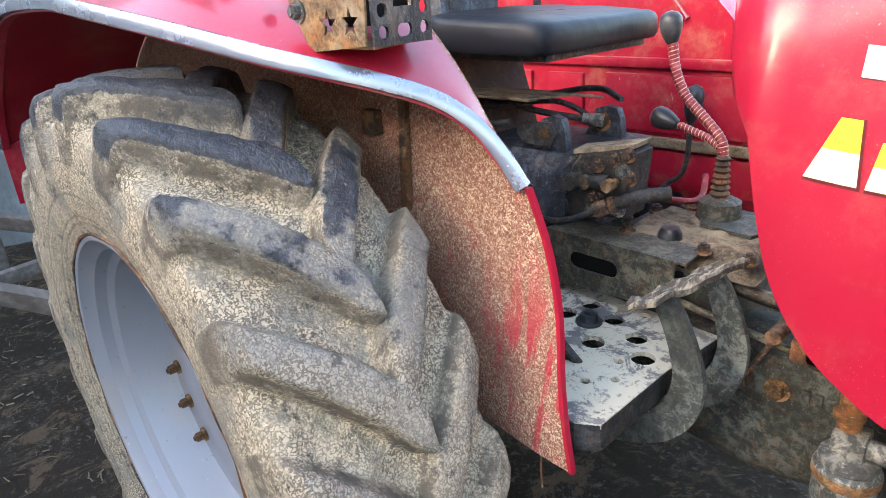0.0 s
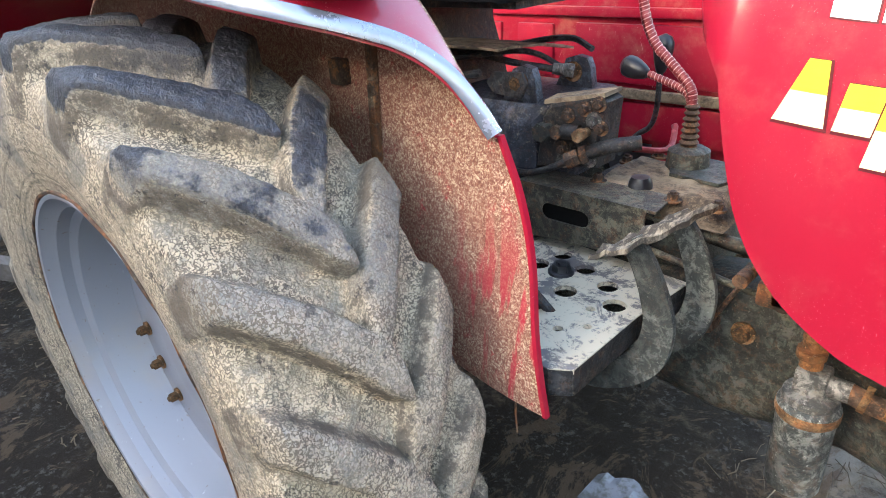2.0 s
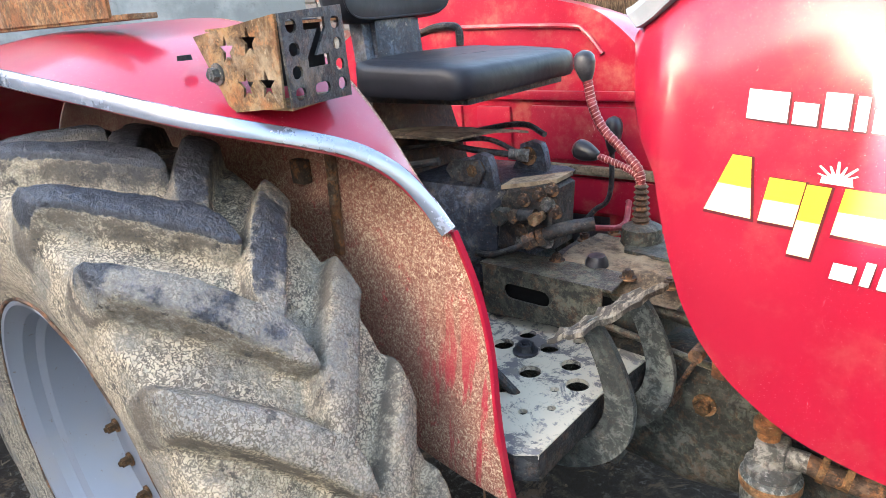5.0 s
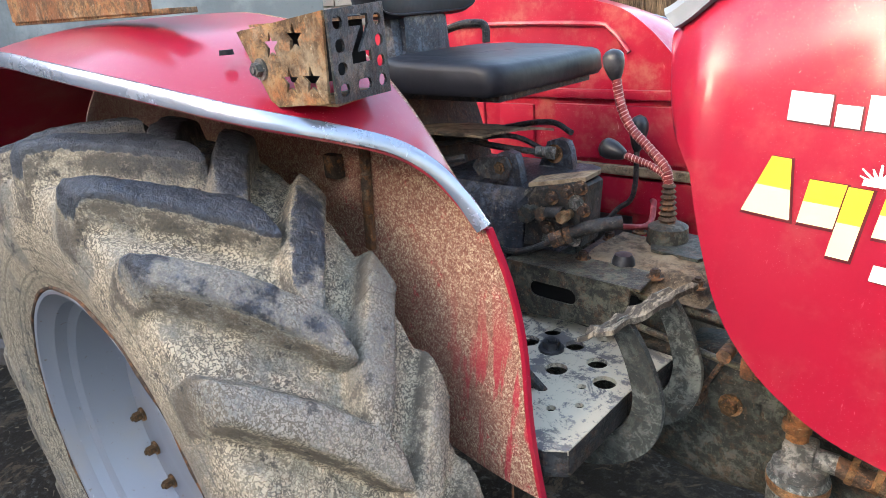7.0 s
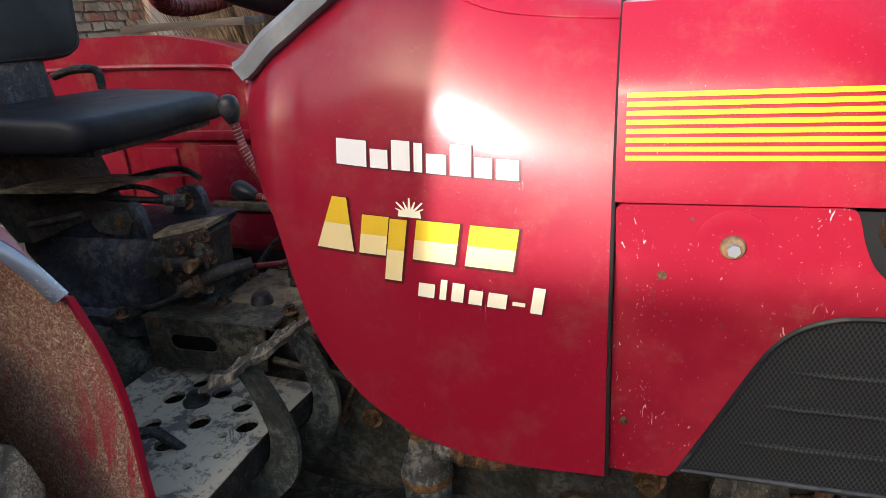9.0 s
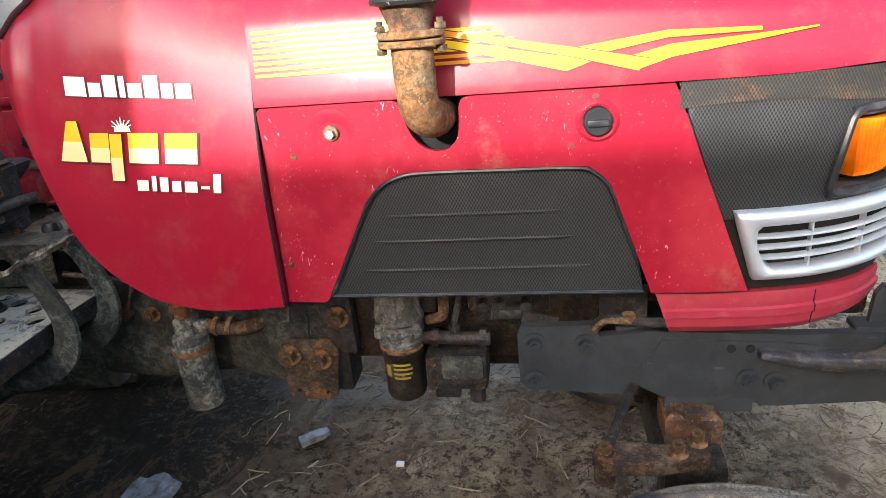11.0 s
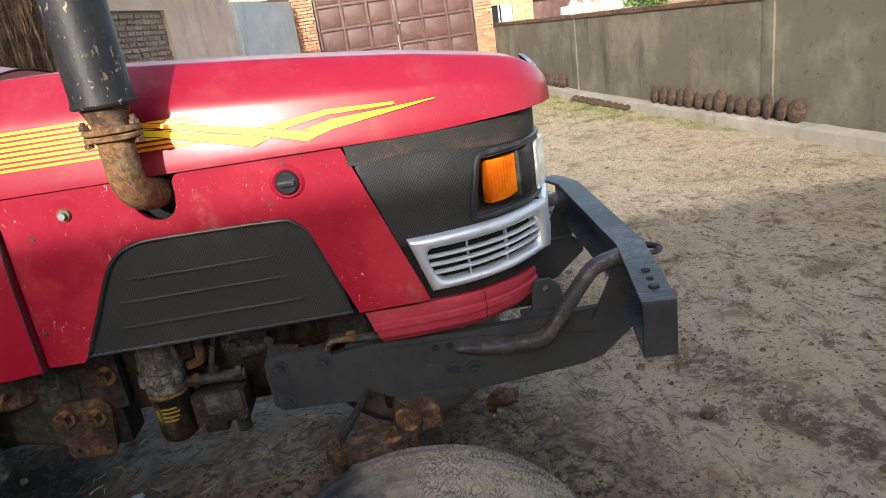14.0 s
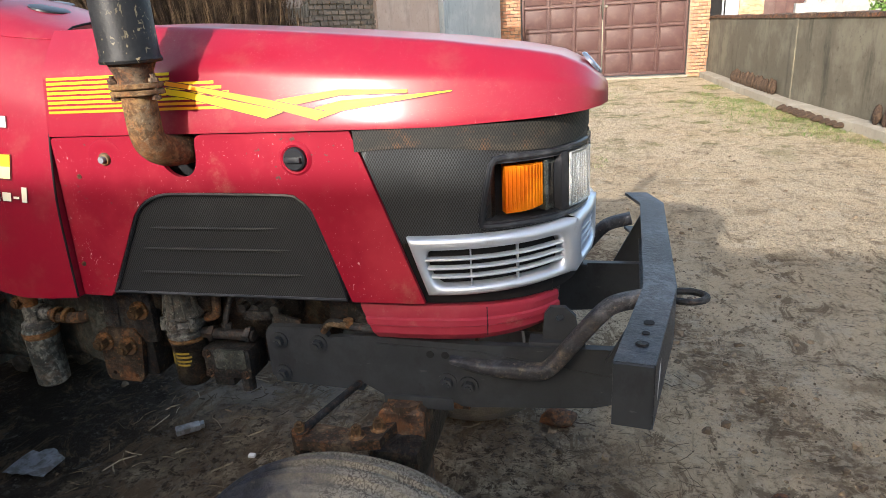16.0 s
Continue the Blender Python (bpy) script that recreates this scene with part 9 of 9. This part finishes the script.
for i, (x, y) in enumerate(((-3.2, -0.4), (-2.9, -0.2), (-2.0, 0.35))):
    plant = base("leafy_plant", (x, y, 0), "small green weed with broad leaves", "plant", "weeds by the cot")
    bm = bmesh.new()
    for j in range(5):
        a = rng.uniform(0, 6.3)
        tube(bm, [(x, y, 0), (x + 0.05 * math.cos(a), y + 0.05 * math.sin(a), 0.25), (x + 0.12 * math.cos(a), y + 0.12 * math.sin(a), 0.55)], 0.006, 5)
    part("stem", bm, GRASS, plant)
    for j in range(26):
        bm = bmesh.new()
        a, h, r = rng.uniform(0, 6.3), rng.uniform(0.2, 0.75), rng.uniform(0.05, 0.22)
        c = Vector((x + r * math.cos(a), y + r * math.sin(a), h))
        d = Vector((math.cos(a), math.sin(a), rng.uniform(-0.5, 0.4))).normalized() * rng.uniform(0.05, 0.10)
        s = d.cross(Vector((0, 0, 1))).normalized() * d.length * 0.42
        vs = [bm.verts.new(p) for p in (c - d, c - d * 0.2 + s + Vector((0, 0, 0.008)), c + d, c - d * 0.2 - s + Vector((0, 0, 0.008)))]
        bm.faces.new((vs[0], vs[1], vs[2])), bm.faces.new((vs[0], vs[2], vs[3]))
        part("leaf", bm, LEAF, plant, smooth=0)

# ---- litter and loose stuff on the ground ----
bm = bmesh.new()
m = Matrix.Translation((1.224, 0.19, 0.022)) @ Matrix.Rotation(radians(38), 4, "Z")
box(bm, -0.055, 0.045, -0.024, 0.024, -0.012, 0.014, 0.004, m)
box(bm, 0.045, 0.065, -0.018, 0.018, -0.010, 0.012, 0.003, m)
thing("crushed_carton", bm, SCRAP, "small crushed white carton on the mud", "litter")
bm = bmesh.new()
rows = []
for i in range(9):
    rows.append([Vector((0.60 + 0.20 * i / 8 + 0.02 * noise.noise((i, j, 2)), -0.19 + 0.17 * j / 6 * (1 - 0.3 * abs(i - 4) / 4) + 0.02 * noise.noise((i * 0.7, j * 0.7, 8)), 0.010 + 0.022 * abs(noise.noise((i * 0.5, j * 0.55, 5))))) for j in range(7)])
skin(bm, rows, False, False)
geo = bmesh.ops.extrude_face_region(bm, geom=bm.faces[:])
for v in geo["geom"]:
    if isinstance(v, bmesh.types.BMVert):
        v.co.z += 0.002
thing("plastic_scrap", bm, SCRAP, "crumpled pale plastic sheet on the mud", "litter")
bm = bmesh.new()
box(bm, -0.014, 0.014, -0.010, 0.010, -0.004, 0.008, 0.002, Matrix.Translation((1.60, 0.06, 0.012)))
thing("paper_scrap", bm, WHITE, "tiny white paper scrap on the mud", "litter")
for i, (x, y, s) in enumerate(((3.62, 0.10, 0.028), (2.83, 0.47, 0.062))):
    bm = bmesh.new()
    bmesh.ops.create_icosphere(bm, subdivisions=2, radius=s, matrix=Matrix.Translation((x, y, s * 0.45)) @ Matrix.Diagonal((1.2, 0.8, 0.7, 1)))
    for v in bm.verts:
        v.co += Vector((1, 1, 1)) * 0.25 * s * noise.noise(v.co * 18)
    thing("brick_fragment", bm, RUST_DARK, "broken piece of brick on the mud", "brick piece", "brick pieces", smooth=0)


def straws(name, count, area, lo, hi, mat, label, seed, thick=1.0):
    rng = random.Random(seed)
    bm = bmesh.new()
    for i in range(count):
        x, y = rng.uniform(area[0], area[1]), rng.uniform(area[2], area[3])
        l, a, r = rng.uniform(lo, hi), rng.uniform(0, 6.3), thick * rng.uniform(0.0008, 0.0019)
        z = soil(x, y) + 0.004
        d = Vector((math.cos(a), math.sin(a), rng.uniform(-0.05, 0.12)))
        p, q = Vector((x, y, z)), Vector((x, y, z)) + d * l
        mid = (p + q) / 2 + Vector((rng.gauss(0, 0.07), rng.gauss(0, 0.07), 0.02)) * l
        n = Vector((-math.sin(a), math.cos(a), 0)) * r
        vs = [bm.verts.new(v + o) for v in (p, mid, q) for o in (-n, n, Vector((0, 0, r * 2)))]
        for g in (0, 3):
            for f in ((0, 1, 4, 3), (1, 2, 5, 4), (2, 0, 3, 5)):
                bm.faces.new([vs[k_ + g] for k_ in f])
    return thing(name, bm, mat, label, "straw", kind="stuff", smooth=0)


straws("straw_litter", 1900, (0.9, 3.4, -1.2, 1.9), 0.012, 0.10, STRAW, "loose dry straw and twigs under the tractor", 11)
straws("twig_litter", 70, (1.0, 2.4, -0.5, 1.1), 0.04, 0.15, TWIG, "pale stalks and twigs lying under the tractor", 13, 1.6)
straws("leaf_litter", 900, (-3.6, 0.0, -2.2, 0.4), 0.012, 0.05, STRAW, "dry leaves and stalks behind the rear wheel", 14, 1.5)
straws("straw_litter", 2800, (2.6, 6.2, -1.2, 8.0), 0.010, 0.06, STRAW, "scattered straw on the yard", 12)
bm = bmesh.new()
rng = random.Random(21)
for i in range(9000):
    x, y = rng.uniform(0.2, 6.2), rng.uniform(-1.3, 6.5) if i % 3 else rng.uniform(-0.9, 1.6)
    if i % 10 == 0:
        y = rng.uniform(-0.2, 2.2)
        x = 3.46 + 0.356 * (1.6 - y) + rng.gauss(0, 0.17)
    if noise.noise((x * 2.1, y * 2.1, 9.3)) < rng.uniform(-0.5, 0.35):
        continue
    if x < 2.5 and y > -1.0 and rng.random() < 0.93:
        continue
    s = rng.uniform(0.003, 0.009) * (3.0 if rng.random() < 0.07 else 1)
    z = soil(x, y) + 0.001
    vs = [bm.verts.new((x + s * a, y + s * b, z + s * c)) for a, b, c in [(math.cos(j * 1.257) * rng.uniform(0.6, 1.2), math.sin(j * 1.257) * rng.uniform(0.6, 1.2), -0.2) for j in range(5)] + [(math.cos(j * 1.257 + 0.5) * rng.uniform(0.3, 0.8), math.sin(j * 1.257 + 0.5) * rng.uniform(0.3, 0.8), rng.uniform(0.3, 0.75)) for j in range(5)]]
    bm.faces.new(vs[5:])
    for j in range(5):
        bm.faces.new((vs[j], vs[(j + 1) % 5], vs[5 + j]))
        bm.faces.new((vs[(j + 1) % 5], vs[5 + (j + 1) % 5], vs[5 + j]))
thing("clods", bm, CLOD, "small clods and pebbles of dry mud", "clods", kind="stuff", smooth=0)
bm = bmesh.new()
for i in range(14000):
    y = rng.uniform(5.0, 16.5)
    xw = float(np.interp(-y, [-p[1] for p in WALL_R], [p[0] for p in WALL_R]))
    x = xw - 0.3 - abs(rng.gauss(0, 0.55)) if i % 2 else rng.uniform(2.0, 6.0)
    if noise.noise((x * 0.8, y * 0.5, 4.4)) < (-0.05 if i % 2 else 0.22):
        continue
    h, a, r = rng.uniform(0.015, 0.055), rng.uniform(0, 6.3), rng.uniform(0.004, 0.009)
    n = Vector((math.cos(a) * r, math.sin(a) * r, 0))
    p = Vector((x, y, 0.0))
    vs = [bm.verts.new(v) for v in (p - n, p + n, p + Vector((rng.gauss(0, 0.035), rng.gauss(0, 0.035), h)))]
    bm.faces.new(vs)
thing("grass_tufts", bm, GRASS, "short sparse grass on the yard", "grass", kind="stuff", smooth=0)

# ---- unseen plain wall added behind the camera: closes the yard, darkens reflections ----
bm = bmesh.new()
box(bm, -16, 16, -14.3, -14.0, -0.05, 2.6)
thing("unseen_south_wall", bm, CEMENT, "unseen plain cement wall closing the yard, added to darken reflections", "wall", kind="structure", smooth=0)

# unseen house added behind camera: tall corner and low wing shade the near yard
HS_Y, HW_Y = -4.2, -9.0
HS_X = 1.285 - 0.29 * (-0.52 - HS_Y)
bm = bmesh.new()
foot = [(-11.0, HS_Y), (HS_X, HS_Y), (HS_X - 2.2, HS_Y - 3.0), (-11.0, HS_Y - 3.0)]
skin(bm, [[Vector((x, y, z)) for x, y in foot] for z in (-0.05, 3.7)])
thing("house_south", bm, PLASTER_PINK, "unseen plain tall house that throws shade over the yard", "house", kind="structure", smooth=0)
bm = bmesh.new()
box(bm, -2.4, 14.0, HW_Y - 3.0, HW_Y, -0.05, 0.405 * (2.72 - HW_Y))
thing("house_wing", bm, PLASTER_PINK, "unseen low flat-roofed wing that throws shade over the yard", "house", kind="structure", smooth=0)
